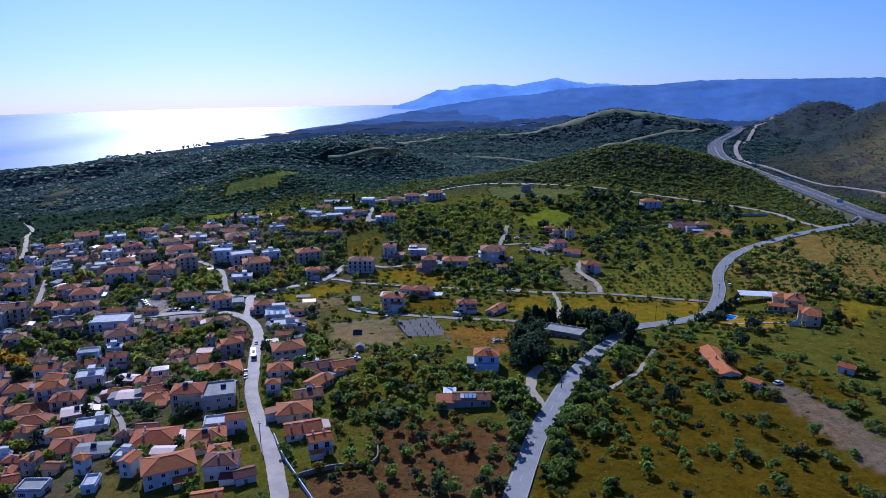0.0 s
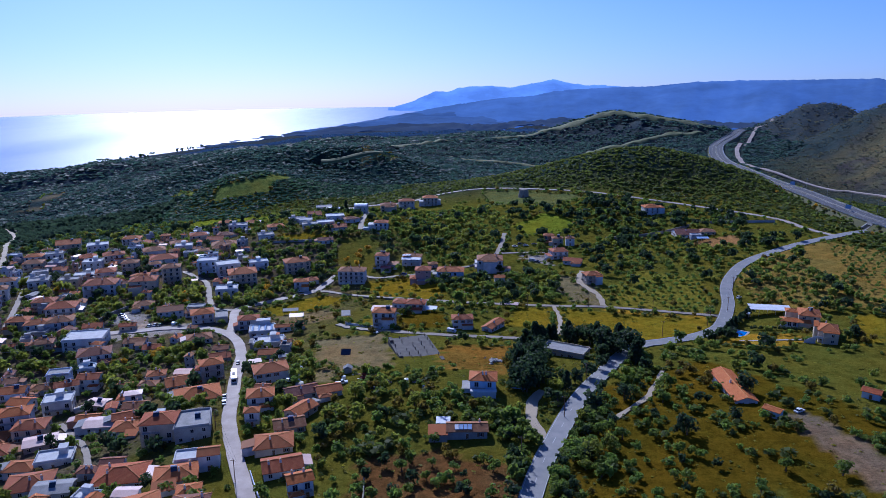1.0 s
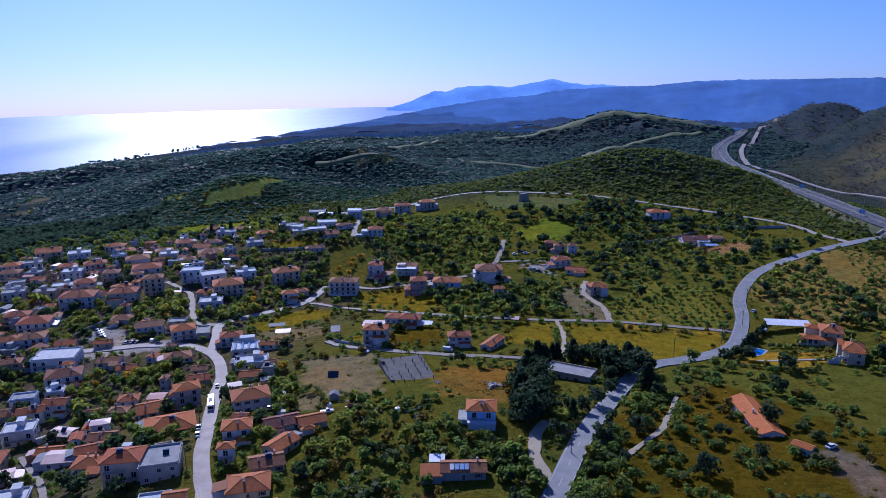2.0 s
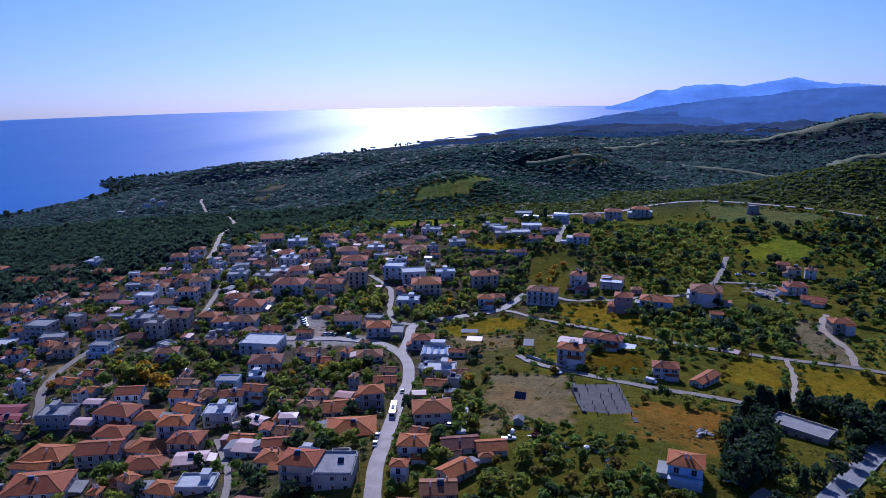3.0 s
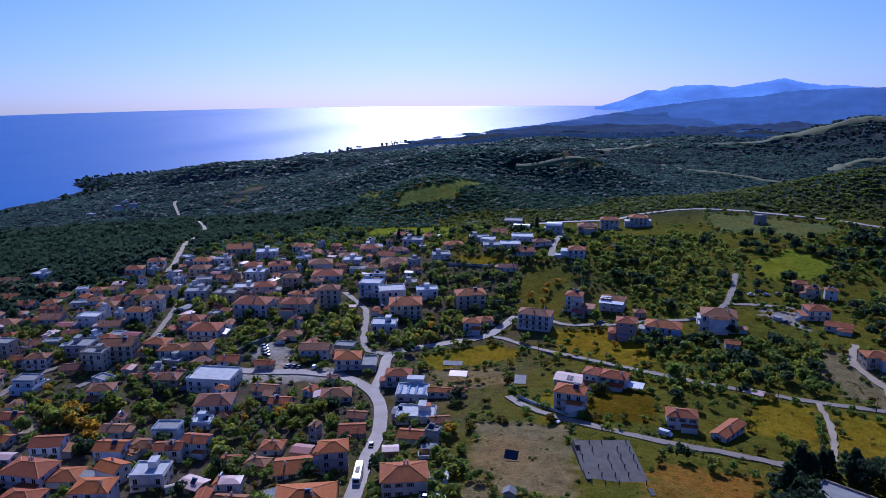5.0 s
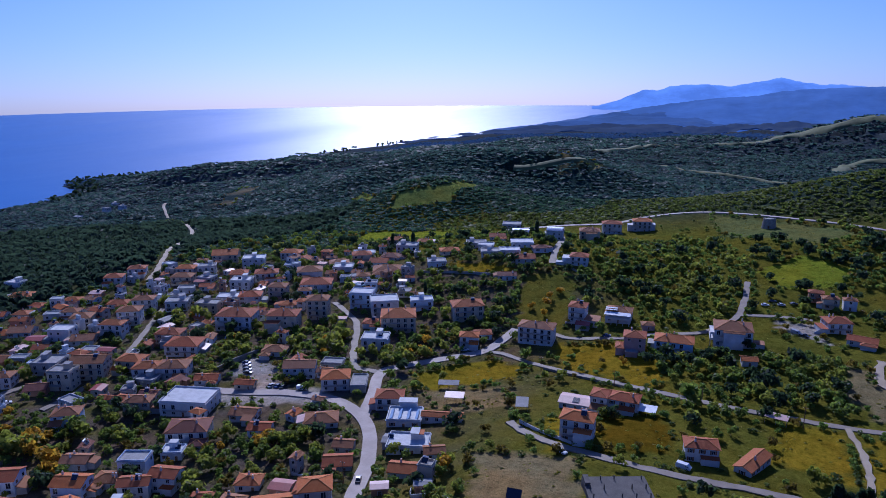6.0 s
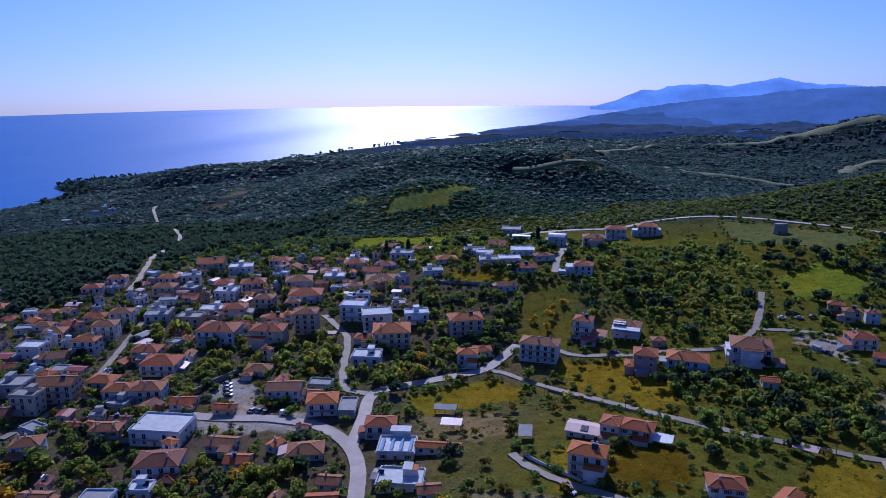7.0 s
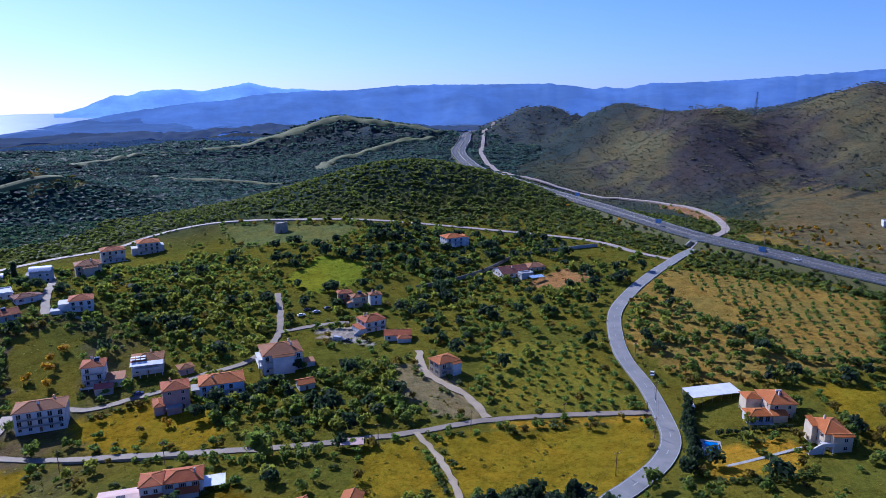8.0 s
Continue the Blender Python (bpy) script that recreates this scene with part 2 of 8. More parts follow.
# ---- the lie of the land ----
def smooth(a, b, t):
    t = np.clip((t - a) / (b - a), 0, 1)
    return t * t * (3 - 2 * t)


COAST_Y = (-900, 0, 460, 528, 598, 681, 708, 722, 749, 788, 835, 881, 943, 1014, 1063, 1118, 1217, 1383, 1607, 1907, 2052, 2192, 2538, 2726, 3307, 3721, 4345, 5200)
COAST_X = (-1420, -1340, -1315, -1329, -1339, -1369, -1366, -1410, -1493, -1539, -1551, -1523, -1489, -1439, -1415, -1352, -1339, -1329, -1321, -1284, -1272, -1238, -1237, -1183, -1111, -1051, -978, -100)


def coast(y):
    """The shore line: the x at which the land meets the sea."""
    return np.interp(y, COAST_Y, COAST_X)


# hills: centre, radii, turn, height
HILLS = [
    (-314, 517, 190, 113, -6, 49.3),
    (-142, 500, 102, 55, 0, 20.6),
    (209, 383, 121, 73, -12, 38.7),
    (49, 346, 85, 75, 0, 8.6),
    (204, 1131, 111, 108, 0, 53.0),
    (28, 1083, 217, 79, 20, 14.4),
    (589, 515, 67, 156, -30, 51.2),
    (755, 405, 142, 162, 0, 85.0),
    (599, 744, 84, 138, -10, 57.1),
    (578, 1127, 100, 181, 0, 60.1),
    (799, 916, 258, 323, 0, 55.4),
    (240, 2086, 450, 203, -6, 26.0),
    (-500, 2300, 420, 480, 0, -22.0),
    (-620, 330, 170, 130, 30, -13.8),
    (-240, 330, 80, 70, 0, 33.9),
    (460, 150, 100, 120, 0, -2.5),
    (440, 380, 90, 130, 0, -16.9),
    (1048, 638, 239, 241, 0, 92.5),
    (347, 921, 107, 284, -14, 24.4),
    (302, 1079, 135, 103, 0, 22.5),
]
# swells of the village ground: centre, radius, height
SWELLS = [
    (-420, -120, 150, 10.3),
    (-320, -230, 110, -0.9),
    (-320, 60, 110, 16.7),
    (-220, -110, 80, 3.4),
    (-130, -190, 70, 2.7),
    (-130, -60, 70, 2.3),
    (-50, -110, 60, 4.8),
    (-60, 0, 70, 2.1),
    (-40, 130, 90, 19.7),
    (-140, 110, 90, 6.1),
    (30, -200, 60, 6.8),
    (60, -110, 55, 6.0),
    (40, -30, 55, -0.9),
    (40, 60, 60, -0.6),
    (110, -180, 55, 8.1),
    (120, -30, 60, -0.3),
    (110, 110, 70, 0.9),
    (130, 230, 80, 8.4),
    (220, -190, 60, 3.9),
    (220, -50, 70, -6.5),
    (200, 110, 80, -7.6),
    (330, 120, 90, -0.4),
    (330, -130, 90, -1.5),
    (60, -320, 110, 14.0),
    (250, -320, 120, 10.5),
]


def ground_z(x, y):
    x, y = np.asarray(x, float), np.asarray(y, float)
    u = x - coast(y)
    z = -127 + np.minimum(u, 0) * 0.08 + 40 * smooth(0, 420, u) + 64 * smooth(260, 900, u) + 24 * smooth(850, 1250, u)
    z = z + 24 * smooth(-120, 330, x) * smooth(900, 300, y) - 62 * smooth(600, 2400, y) * smooth(300, 1400, u) - 50 * smooth(2250, 3000, y) * smooth(300, 1400, u)
    for cx, cy, rx, ry, turn, h in HILLS:
        c, s = math.cos(radians(turn)), math.sin(radians(turn))
        z = z + h * np.exp(-(((c * (x - cx) + s * (y - cy)) / rx) ** 2 + ((c * (y - cy) - s * (x - cx)) / ry) ** 2))
    for cx, cy, r, h in SWELLS:
        z = z + h * np.exp(-((x - cx) ** 2 + (y - cy) ** 2) / r**2)
    return z


def far_relief(x, y):
    """Folds and gullies of the hills, fading out towards the village."""
    away = smooth(350, 900, np.hypot(x - 50, y))
    return away * (4.5 * (1 - 2 * np.abs(wavelets(x, y, 120, 17))) * smooth(430, 520, x) + 5 * wavelets(x, y, 420, 3) + 2.0 * wavelets(x, y, 95, 13) + 0.8 * wavelets(x, y, 40, 14)) * smooth(0, 300, x - coast(y))


def gz(x, y):
    return float(ground_z(x, y))


def wavelets(x, y, scale, seed):
    """Smooth pseudo-random relief from a few sine waves of many directions, about -1 to 1."""
    rng = np.random.default_rng(seed)
    out = 0
    for k in range(14):
        a, p, f = rng.uniform(0, 6.283), rng.uniform(0, 6.283), rng.uniform(0.6, 2.2) / scale
        out = out + np.sin((x * math.cos(a) + y * math.sin(a)) * f * 6.283 + p)
    return out / 4.0


def inside(x, y, corners):
    """Whether points lie in a polygon."""
    hit = np.zeros(np.shape(x), bool)
    for (ax, ay), (bx, by) in zip(corners, corners[1:] + corners[:1]):
        if ay != by:
            hit ^= ((ay > y) != (by > y)) & (x < (bx - ax) * (y - ay) / (by - ay) + ax)
    return hit


FIELDS = []


def field(cover, *corners):
    FIELDS.append((cover, list(corners)))


field("grass", (29, 3), (72, 14), (80, -35), (37, -28))
field("grass", (123, -84), (128, -52), (147, -50), (151, -90))
field("grass", (155, -51), (232, -57), (230, -70), (203, -104), (154, -91))
field("rows", (198, 31), (236, 14), (236, -16), (236, -47), (185, -40), (178, -16))
field("lawn", (243, -84), (274, -87), (260, -106), (229, -103))
field("grass", (302, -53), (326, -65), (294, -100), (295, -77))
field("dry", (300, 88), (338, 107), (411, 29), (341, -48), (301, -45), (265, -43), (255, 6))
field("earth", (243, 118), (269, 130), (285, 119), (279, 101), (256, 99), (242, 105))
field("meadow", (49, 313), (159, 261), (138, 217), (71, 240))
field("meadow_bright", (100, 149), (122, 190), (154, 174), (147, 142), (119, 127))
field("ochre", (101, -133), (133, -122), (137, -167), (110, -168))
field("dirt", (35, -124), (70, -118), (89, -169), (65, -171), (47, -158))
field("brown_soil", (98, -240), (117, -236), (146, -238), (154, -255), (154, -300), (88, -300), (89, -280), (107, -273))
field("olive_grass", (156, -256), (260, -245), (300, -300), (250, -420), (150, -420), (156, -300))
field("olive_grass", (171, -177), (218, -132), (272, -187), (251, -245), (165, -256), (165, -225))
field("grass", (-26, -63), (-1, -30), (20, -35), (17, -51), (-13, -80))
field("grass", (-82, 82), (-41, 85), (-30, 72), (-70, 66))
field("hill_meadow", (-358, 362), (-359, 387), (-287, 304), (-284, 289))
field("hill_meadow", (-247, 263), (-251, 279), (-251, 295), (-218, 310), (-195, 358), (-187, 348), (-196, 312), (-186, 295), (-209, 278))
field("plateau", (-158, 500), (-146, 520), (-118, 502), (-94, 496), (-103, 482), (-132, 483))
field("pale_scrub", (-627, 413), (-654, 457), (-720, 560), (-652, 523), (-622, 479), (-632, 458), (-604, 419))
field("meadow_bright", (-218, 155), (-232, 207), (-147, 222), (-124, 162))
field("dirt", (150, 20), (170, 2), (175, -35), (167, -40), (158, -34), (144, -8))
field("grass", (21, -1), (45, 8), (51, -21), (30, -27))
field("dirt", (-12, -78), (20, -60), (28, -81), (2, -94))
field("grass", (45, -91), (65, -77), (71, -112), (61, -116))
field("olive_grass", (66, -82), (86, -66), (97, -92), (74, -110))
field("dry", (428, 197), (488, 203), (478, 132), (469, 89), (442, 142))
field("lawn", (180, -43), (234, -53), (232, -56), (178, -48))
field("paved", (-105, -99), (-107, -79), (-92, -80), (-79, -95), (-65, -105), (-54, -98), (-42, -103), (-49, -114), (-82, -126), (-94, -120), (-92, -112), (-78, -108), (-88, -101))
field("paved", (-156, -196), (-134, -186), (-119, -199), (-144, -208))
field("dirt", (-189, -194), (-183, -175), (-155, -192), (-165, -205))
field("paved", (117, 70), (140, 69), (140, 44), (124, 52))
field("dirt", (58, -188), (53, -170), (63, -169), (70, -183))
field("dirt", (5, -70), (21, -59), (30, -80), (15, -90))
field("cutting", (456, 354), (463, 330), (466, 256), (450, 234), (446, 271), (447, 333))
field("garden_grass", (-26, 68), (-11, 88), (6, 81), (13, 51), (20, 12), (5, 8), (-6, 8))
field("scree", (452, 70), (500, 60), (590, 130), (640, 220), (585, 290), (530, 300), (505, 245), (470, 225), (455, 150))
field("turned_earth", (236, -190), (247, -190), (258, -212), (268, -237), (290, -275), (276, -285), (258, -256), (251, -240), (243, -217))
TURNED = FIELDS[-1][1]
COVERS = {
    "garden_grass": (0.135, 0.135, 0.02),
    "scree": (0.15, 0.13, 0.065),
    "cutting": (0.26, 0.17, 0.09),
    "grass": (0.225, 0.178, 0.009), "rows": (0.19, 0.18, 0.02), "lawn": (0.36, 0.23, 0.015), "dry": (0.25, 0.185, 0.04), "earth": (0.3, 0.18, 0.07),
    "hill_meadow": (0.2, 0.24, 0.05), "plateau": (0.24, 0.22, 0.1), "pale_scrub": (0.16, 0.15, 0.1), "meadow": (0.14, 0.16, 0.05), "ochre": (0.24, 0.14, 0.022), "dirt": (0.23, 0.19, 0.09), "olive_grass": (0.112, 0.083, 0.005), "brown_soil": (0.15, 0.085, 0.03), "turned_earth": (0.21, 0.165, 0.105),
    "meadow_bright": (0.2, 0.24, 0.015), "paved": (0.4, 0.36, 0.31),
}


def axis_steps(lo, hi, step, far_lo, far_hi):
    """Even steps in the middle, growing ones outwards."""
    mid = list(np.arange(lo, hi + step / 2, step))
    s, v = step, mid[-1]
    while v < far_hi:
        s = min(s * 1.12, 30)
        v += s
        mid.append(v)
    s, v = step, mid[0]
    while v > far_lo:
        s = min(s * 1.12, 30)
        v -= s
        mid.insert(0, v)
    return np.array(mid)


def mesh_of(name, verts, faces, mats=(), slots=None, smooth_faces=False):
    me = bpy.data.meshes.new(name)
    me.from_pydata(verts, [], faces)
    for m in mats:
        me.materials.append(m)
    if slots is not None:
        me.polygons.foreach_set("material_index", np.asarray(slots, np.int32))
    if smooth_faces:
        me.polygons.foreach_set("use_smooth", np.ones(len(faces), bool))
    me.update()
    return me


def sheet(name, xs, ys, z, mats):
    """A grid of quads over xs by ys, with heights z[row y][column x]."""
    nx, ny = len(xs), len(ys)
    gx, gy = np.meshgrid(xs, ys)
    verts = np.stack([gx.ravel(), gy.ravel(), np.asarray(z).ravel()], 1)
    a = (np.arange(ny - 1)[:, None] * nx + np.arange(nx - 1)).ravel()
    faces = np.stack([a, a + 1, a + nx + 1, a + nx], 1)
    me = bpy.data.meshes.new(name)
    me.vertices.add(len(verts))
    me.vertices.foreach_set("co", verts.ravel())
    me.loops.add(faces.size)
    me.loops.foreach_set("vertex_index", faces.ravel().astype(np.int32))
    me.polygons.add(len(faces))
    me.polygons.foreach_set("loop_start", np.arange(0, faces.size, 4, dtype=np.int32))
    me.polygons.foreach_set("use_smooth", np.ones(len(faces), bool))
    for m in mats:
        me.materials.append(m)
    me.update(calc_edges=True)
    return me


# the sea: a sheet to the horizon
rings = np.concatenate([np.linspace(500, 2400, 20), np.linspace(2500, 4890, 25)])
angles = np.radians(np.arange(-40, 111, 1.5))
sv = [(145 - r * math.sin(a), -370 + r * math.cos(a), -128 + 18 * float(smooth(2000, 4890, r))) for r in rings for a in angles]
na = len(angles)
sf = [(i * na + j, i * na + j + 1, (i + 1) * na + j + 1, (i + 1) * na + j) for i in range(len(rings) - 1) for j in range(na - 1)]
tagged(new("sea", mesh_of("sea", sv, [f[::-1] for f in sf], [SEA], smooth_faces=True)), "calm deep blue sea glittering under the sun", "water", kind="structure")


def mountains(name, near, far, crest, mat, seed, label):
    """A chain of mountains over a sector: crest gives (azimuth to the left, elevation) of its skyline, in degrees from the middle of the path."""
    az = np.arange(crest[-1][0], crest[0][0], 0.15)
    order = sorted(crest)
    el = np.interp(az, [c[0] for c in order], [c[1] for c in order])
    el = el + np.array([0.07 * noise.noise((a * 1.7, seed, 0)) + 0.03 * noise.noise((a * 6, seed, 3)) for a in az])
    rows = 26
    verts = []
    for i in range(rows):
        f = i / (rows - 1)
        r = near + (far - near) * f
        for a, e in zip(az, el):
            top = 145 + (near + (far - near) * 0.8) * math.tan(radians(e))
            foot = -118.0
            spur = 0.5 + 0.25 * math.sin(a * 0.9 + seed) + 0.25 * noise.noise((a * 0.7, f * 4, seed))
            rise = (0.35 * f / 0.8 + 0.65 * float(smooth(0, 0.8, f))) ** (0.7 + 0.8 * spur)
            if f > 0.8:
                rise = 1 - 0.5 * (f - 0.8) / 0.2
            z = foot + (top - foot) * rise
            verts.append((145 - r * math.sin(radians(a)), -370 + r * math.cos(radians(a)), z))
    n = len(az)
    faces = [(i * n + j, (i + 1) * n + j, (i + 1) * n + j + 1, i * n + j + 1) for i in range(rows - 1) for j in range(n - 1)]
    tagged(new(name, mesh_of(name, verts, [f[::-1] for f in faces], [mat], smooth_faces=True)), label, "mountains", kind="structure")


# the glow of both ranges is air haze put into their emission
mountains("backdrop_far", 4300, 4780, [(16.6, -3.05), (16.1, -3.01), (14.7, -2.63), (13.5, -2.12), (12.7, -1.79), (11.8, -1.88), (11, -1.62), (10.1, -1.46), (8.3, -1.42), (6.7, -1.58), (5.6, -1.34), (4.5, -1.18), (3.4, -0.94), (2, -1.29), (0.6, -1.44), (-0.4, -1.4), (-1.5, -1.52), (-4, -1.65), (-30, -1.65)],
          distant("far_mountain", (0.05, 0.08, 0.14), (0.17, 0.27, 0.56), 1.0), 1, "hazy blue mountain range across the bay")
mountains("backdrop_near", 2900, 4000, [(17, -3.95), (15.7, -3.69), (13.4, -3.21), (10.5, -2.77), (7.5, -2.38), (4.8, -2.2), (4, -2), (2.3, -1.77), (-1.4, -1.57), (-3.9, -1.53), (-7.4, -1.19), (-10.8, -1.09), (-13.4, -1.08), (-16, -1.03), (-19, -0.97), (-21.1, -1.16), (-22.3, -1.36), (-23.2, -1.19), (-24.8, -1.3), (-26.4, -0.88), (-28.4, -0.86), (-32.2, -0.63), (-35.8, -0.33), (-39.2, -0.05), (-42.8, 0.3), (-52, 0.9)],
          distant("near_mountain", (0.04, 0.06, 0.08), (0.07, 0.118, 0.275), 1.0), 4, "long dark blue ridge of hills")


# ---- roads ----
def curve_points(points, step=3.0):
    """A smooth line through points (Catmull-Rom), resampled."""
    p = np.array(points, float)
    p = np.vstack([2 * p[0] - p[1], p, 2 * p[-1] - p[-2]])
    out = []
    for i in range(1, len(p) - 2):
        n = max(2, int(np.linalg.norm(p[i + 1] - p[i]) / step))
        for t in np.arange(n) / n:
            out.append(0.5 * (2 * p[i] + (p[i + 1] - p[i - 1]) * t + (2 * p[i - 1] - 5 * p[i] + 4 * p[i + 1] - p[i + 2]) * t * t + (3 * p[i] - p[i - 1] - 3 * p[i + 1] + p[i + 2]) * t**3))
    out.append(p[-2])
    return np.array(out)


ROAD_LINES = []


def sides(line):
    d = np.gradient(line[:, :2], axis=0)
    d = d / np.maximum(np.linalg.norm(d, axis=1)[:, None], 1e-6)
    return np.stack([-d[:, 1], d[:, 0]], 1)


def ribbon(line, left, right, up, thick):
    """Vertices and faces of a strip between two offsets to the side of a line, with rims."""
    n = sides(line)
    verts, faces = [], []
    for i, (p, s) in enumerate(zip(line, n)):
        for off, z in ((left, -thick), (left, 0), (right, 0), (right, -thick)):
            verts.append((p[0] + s[0] * off, p[1] + s[1] * off, p[2] + up + z))
        if i:
            a, b = 4 * i - 4, 4 * i
            faces += [(a, a + 1, b + 1, b), (a + 1, a + 2, b + 2, b + 1), (a + 2, a + 3, b + 3, b + 2)]
    return verts, faces


def draped(points, lift=0.35):
    line = curve_points(points)
    z = ground_z(line[:, 0], line[:, 1]) + far_relief(line[:, 0], line[:, 1])
    z = np.convolve(np.pad(z, 2, "edge"), np.ones(5) / 5, "valid")
    return np.column_stack([line, z + lift])


def road(name, width, mat, label, *points, lift=0.35, marks=False):
    line = draped(points, lift)
    ROAD_LINES.append((line, width))
    v, f = ribbon(line, width / 2, -width / 2, 0, 1.2)
    if not marks:       # worn, crumbling edges
        ragged = {"village_road": 0.12, "village_lane": 0.3, "dirt_track": 0.16 * width, "side_road": 0.5}.get(name, 0.0)
        for k, (p, q) in enumerate(zip(line, sides(line))):
            for corner, side in ((0, 1), (2, -1)):
                o = side * ragged * float(wavelets(p[0] + 40 * side, p[1], 11, 61)) - side * 0.3 * ragged
                for c in (corner, corner + 1):
                    a = v[4 * k + c]
                    v[4 * k + c] = (a[0] + q[0] * o, a[1] + q[1] * o, a[2])
    ob = tagged(new(name, mesh_of(name, v, f, [mat])), label, "road", kind="structure")
    if marks:
        for off in (width / 2 - 0.4, -width / 2 + 0.25):
            v, f = ribbon(line, off, off - 0.15, 0.012, 0.005)
            part_mesh("edge_line", mesh_of("edge_line", v, f, [PAINT]), ob)
        for k in range(0, len(line) - 2, 4):
            v, f = ribbon(line[k:k + 2], 0.08, -0.08, 0.012, 0.005)
            part_mesh("centre_dash", mesh_of("centre_dash", v, f, [PAINT]), ob)
    return ob


def part_mesh(name, me, parent, label="", m=None):
    ob = new(name, me)
    ob.parent = parent
    if m is not None:
        ob.matrix_basis = m
    if label:
        ob["label"] = label
    return ob


road("village_road", 5.4, ROAD_LIGHT, "sunlit worn grey asphalt village street", (330, -640), (190, -450), (100, -320), (85, -292), (72, -270), (56, -247), (40, -222), (30, -201), (13, -166), (3, -143), (-8, -125), (-18, -114), (-32, -106), (-45, -104), (-64, -107), (-84, -114), (-108, -118))
road("village_road", 5.2, ROAD_LIGHT, "grey asphalt street climbing past a junction", (-20, -112), (-28, -93), (-38, -72), (-36, -61), (-22, -42), (-8, -24), (-5, -5), (-4, 8))
road("village_lane", 3.6, LANE, "narrow steep village lane", (-38, -70), (-53, -69), (-63, -57), (-72, -43), (-88, -18), (-106, -4), (-121, 6))
road("village_lane", 3.5, LANE, "narrow asphalt lane between meadows", (-8, -24), (2, -23), (15, -27), (29, -30), (49, -34), (70, -39), (102, -45), (129, -46), (145, -46), (176, -42), (206, -44), (240, -52))
road("country_road", 7.0, ROAD_DARK, "winding grey asphalt country road", (120, -660), (140, -480), (150, -330), (153, -290), (155, -257), (157, -237), (160, -220), (166, -190), (174, -161), (185, -124), (194, -107), (207, -98), (222, -87), (233, -74), (239, -58), (245, -33), (248, -6), (255, 18), (268, 46), (290, 73), (320, 103), (340, 121), (356, 136), (372, 149), (387, 161), (400, 176), (415, 190), marks=True)
road("ridge_road", 5.0, ROAD_LIGHT, "pale asphalt road along the ridge", (344, 127), (330, 150), (320, 176), (298, 200), (246, 236), (185, 266), (125, 292), (71, 315), (30, 325), (-4, 318), (-29, 296), (-69, 281), (-110, 240))
road("village_lane", 3.4, LANE, "thin asphalt lane along a field", (36, -97), (47, -105), (65, -112), (95, -114), (122, -110), (139, -108), (150, -107))
road("side_road", 4.4, DIRT, "pale looping dirt side road", (158, -222), (152, -213), (150, -203), (150, -190), (153, -183))
road("dirt_track", 2.6, DIRT, "rutted dirt track across a meadow", (148, -46), (152, -60), (154, -78), (154, -96))
road("dirt_track", 2.2, DIRT, "worn dirt path across the rough field", (200, -150), (198, -160), (195, -171), (191, -184), (183, -198), (175, -208))
road("dirt_track", 4.0, DIRT, "dirt track winding up to a house", (176, -40), (174, -23), (169, -12), (162, 1), (161, 17), (163, 29))
road("village_lane", 3.6, LANE, "narrow lane through the olive grove", (97, 130), (99, 94), (97, 62), (85, 38), (64, 28), (54, 19), (41, 14), (26, 8), (10, 12))
road("village_lane", 4.0, LANE, "short lane to a yard", (98, 70), (117, 76), (134, 78))
road("village_lane", 4.5, LANE, "lane climbing between white houses", (-16, 96), (-22, 120), (-28, 150), (-42, 190), (-60, 230))
road("dirt_track", 4.0, DIRT, "pale dirt road down the wooded slope", (-774, 446), (-704, 382), (-600, 305), (-529, 256), (-439, 190), (-341, 86), (-321, 59), (-288, 21), (-269, -6))
road("village_lane", 3.4, LANE, "street among the old houses", (-150, -161), (-151, -147), (-155, -132), (-160, -117), (-176, -93), (-193, -70), (-215, -40))
road("village_lane", 4.0, LANE, "wide village street in the shade", (-130, -232), (-159, -210), (-175, -185), (-183, -157), (-172, -133), (-158, -122))
road("village_lane", 2.6, LANE, "lane down between tiled houses", (-40, -215), (-12, -236), (4, -254))
def firebreak(width, label, *points, lift=2.0):
    """A mown band over the hills that follows the ground across as well as along, with uneven edges."""
    line = curve_points(points, 6.0)
    ROAD_LINES.append((np.column_stack([line, 0 * line[:, 0]]), width))
    v, f, n = [], [], 6
    for p, q in zip(line, sides(line)):
        for i in range(n):
            o = width * (i / (n - 1) - 0.5)
            o += 0.16 * width * float(wavelets(p[0] + 90 * i, p[1], 30, 62)) * (i in (0, n - 1))
            x, y = p[0] + q[0] * o, p[1] + q[1] * o
            v.append((x, y, float(ground_z(x, y) + far_relief(x, y)) + lift - (2.5 if i in (0, n - 1) else 0)))
    f = [(n * k + i + 1, n * k + i, n * k + n + i, n * k + n + i + 1) for k in range(len(line) - 1) for i in range(n - 1)]
    tagged(new("dirt_track", mesh_of("dirt_track", v, f, [FIREBREAK], smooth_faces=True)), label, "road", kind="structure")


firebreak(11, "pale firebreak on the hilltop", (-190, 452), (-177, 455), (-161, 463), (-137, 484), (-118, 500), lift=0.9)
firebreak(26, "pale grassy track up the round hill", (200, 1108), (176, 1100), (154, 1095), (123, 1095), (92, 1099), (40, 1100), (0, 1094), (-33, 1075), lift=2.0)
firebreak(15, "thin pale track on along the ridge", (-33, 1075), (-77, 1060), (-130, 1030), (-162, 951), (-197, 915), (-207, 850), lift=2.0)
firebreak(26, "pale grassy track down the shoulder of the hill", (205, 1106), (232, 1085), (258, 1072), (300, 1068), (342, 1063), (390, 1068), lift=2.0)
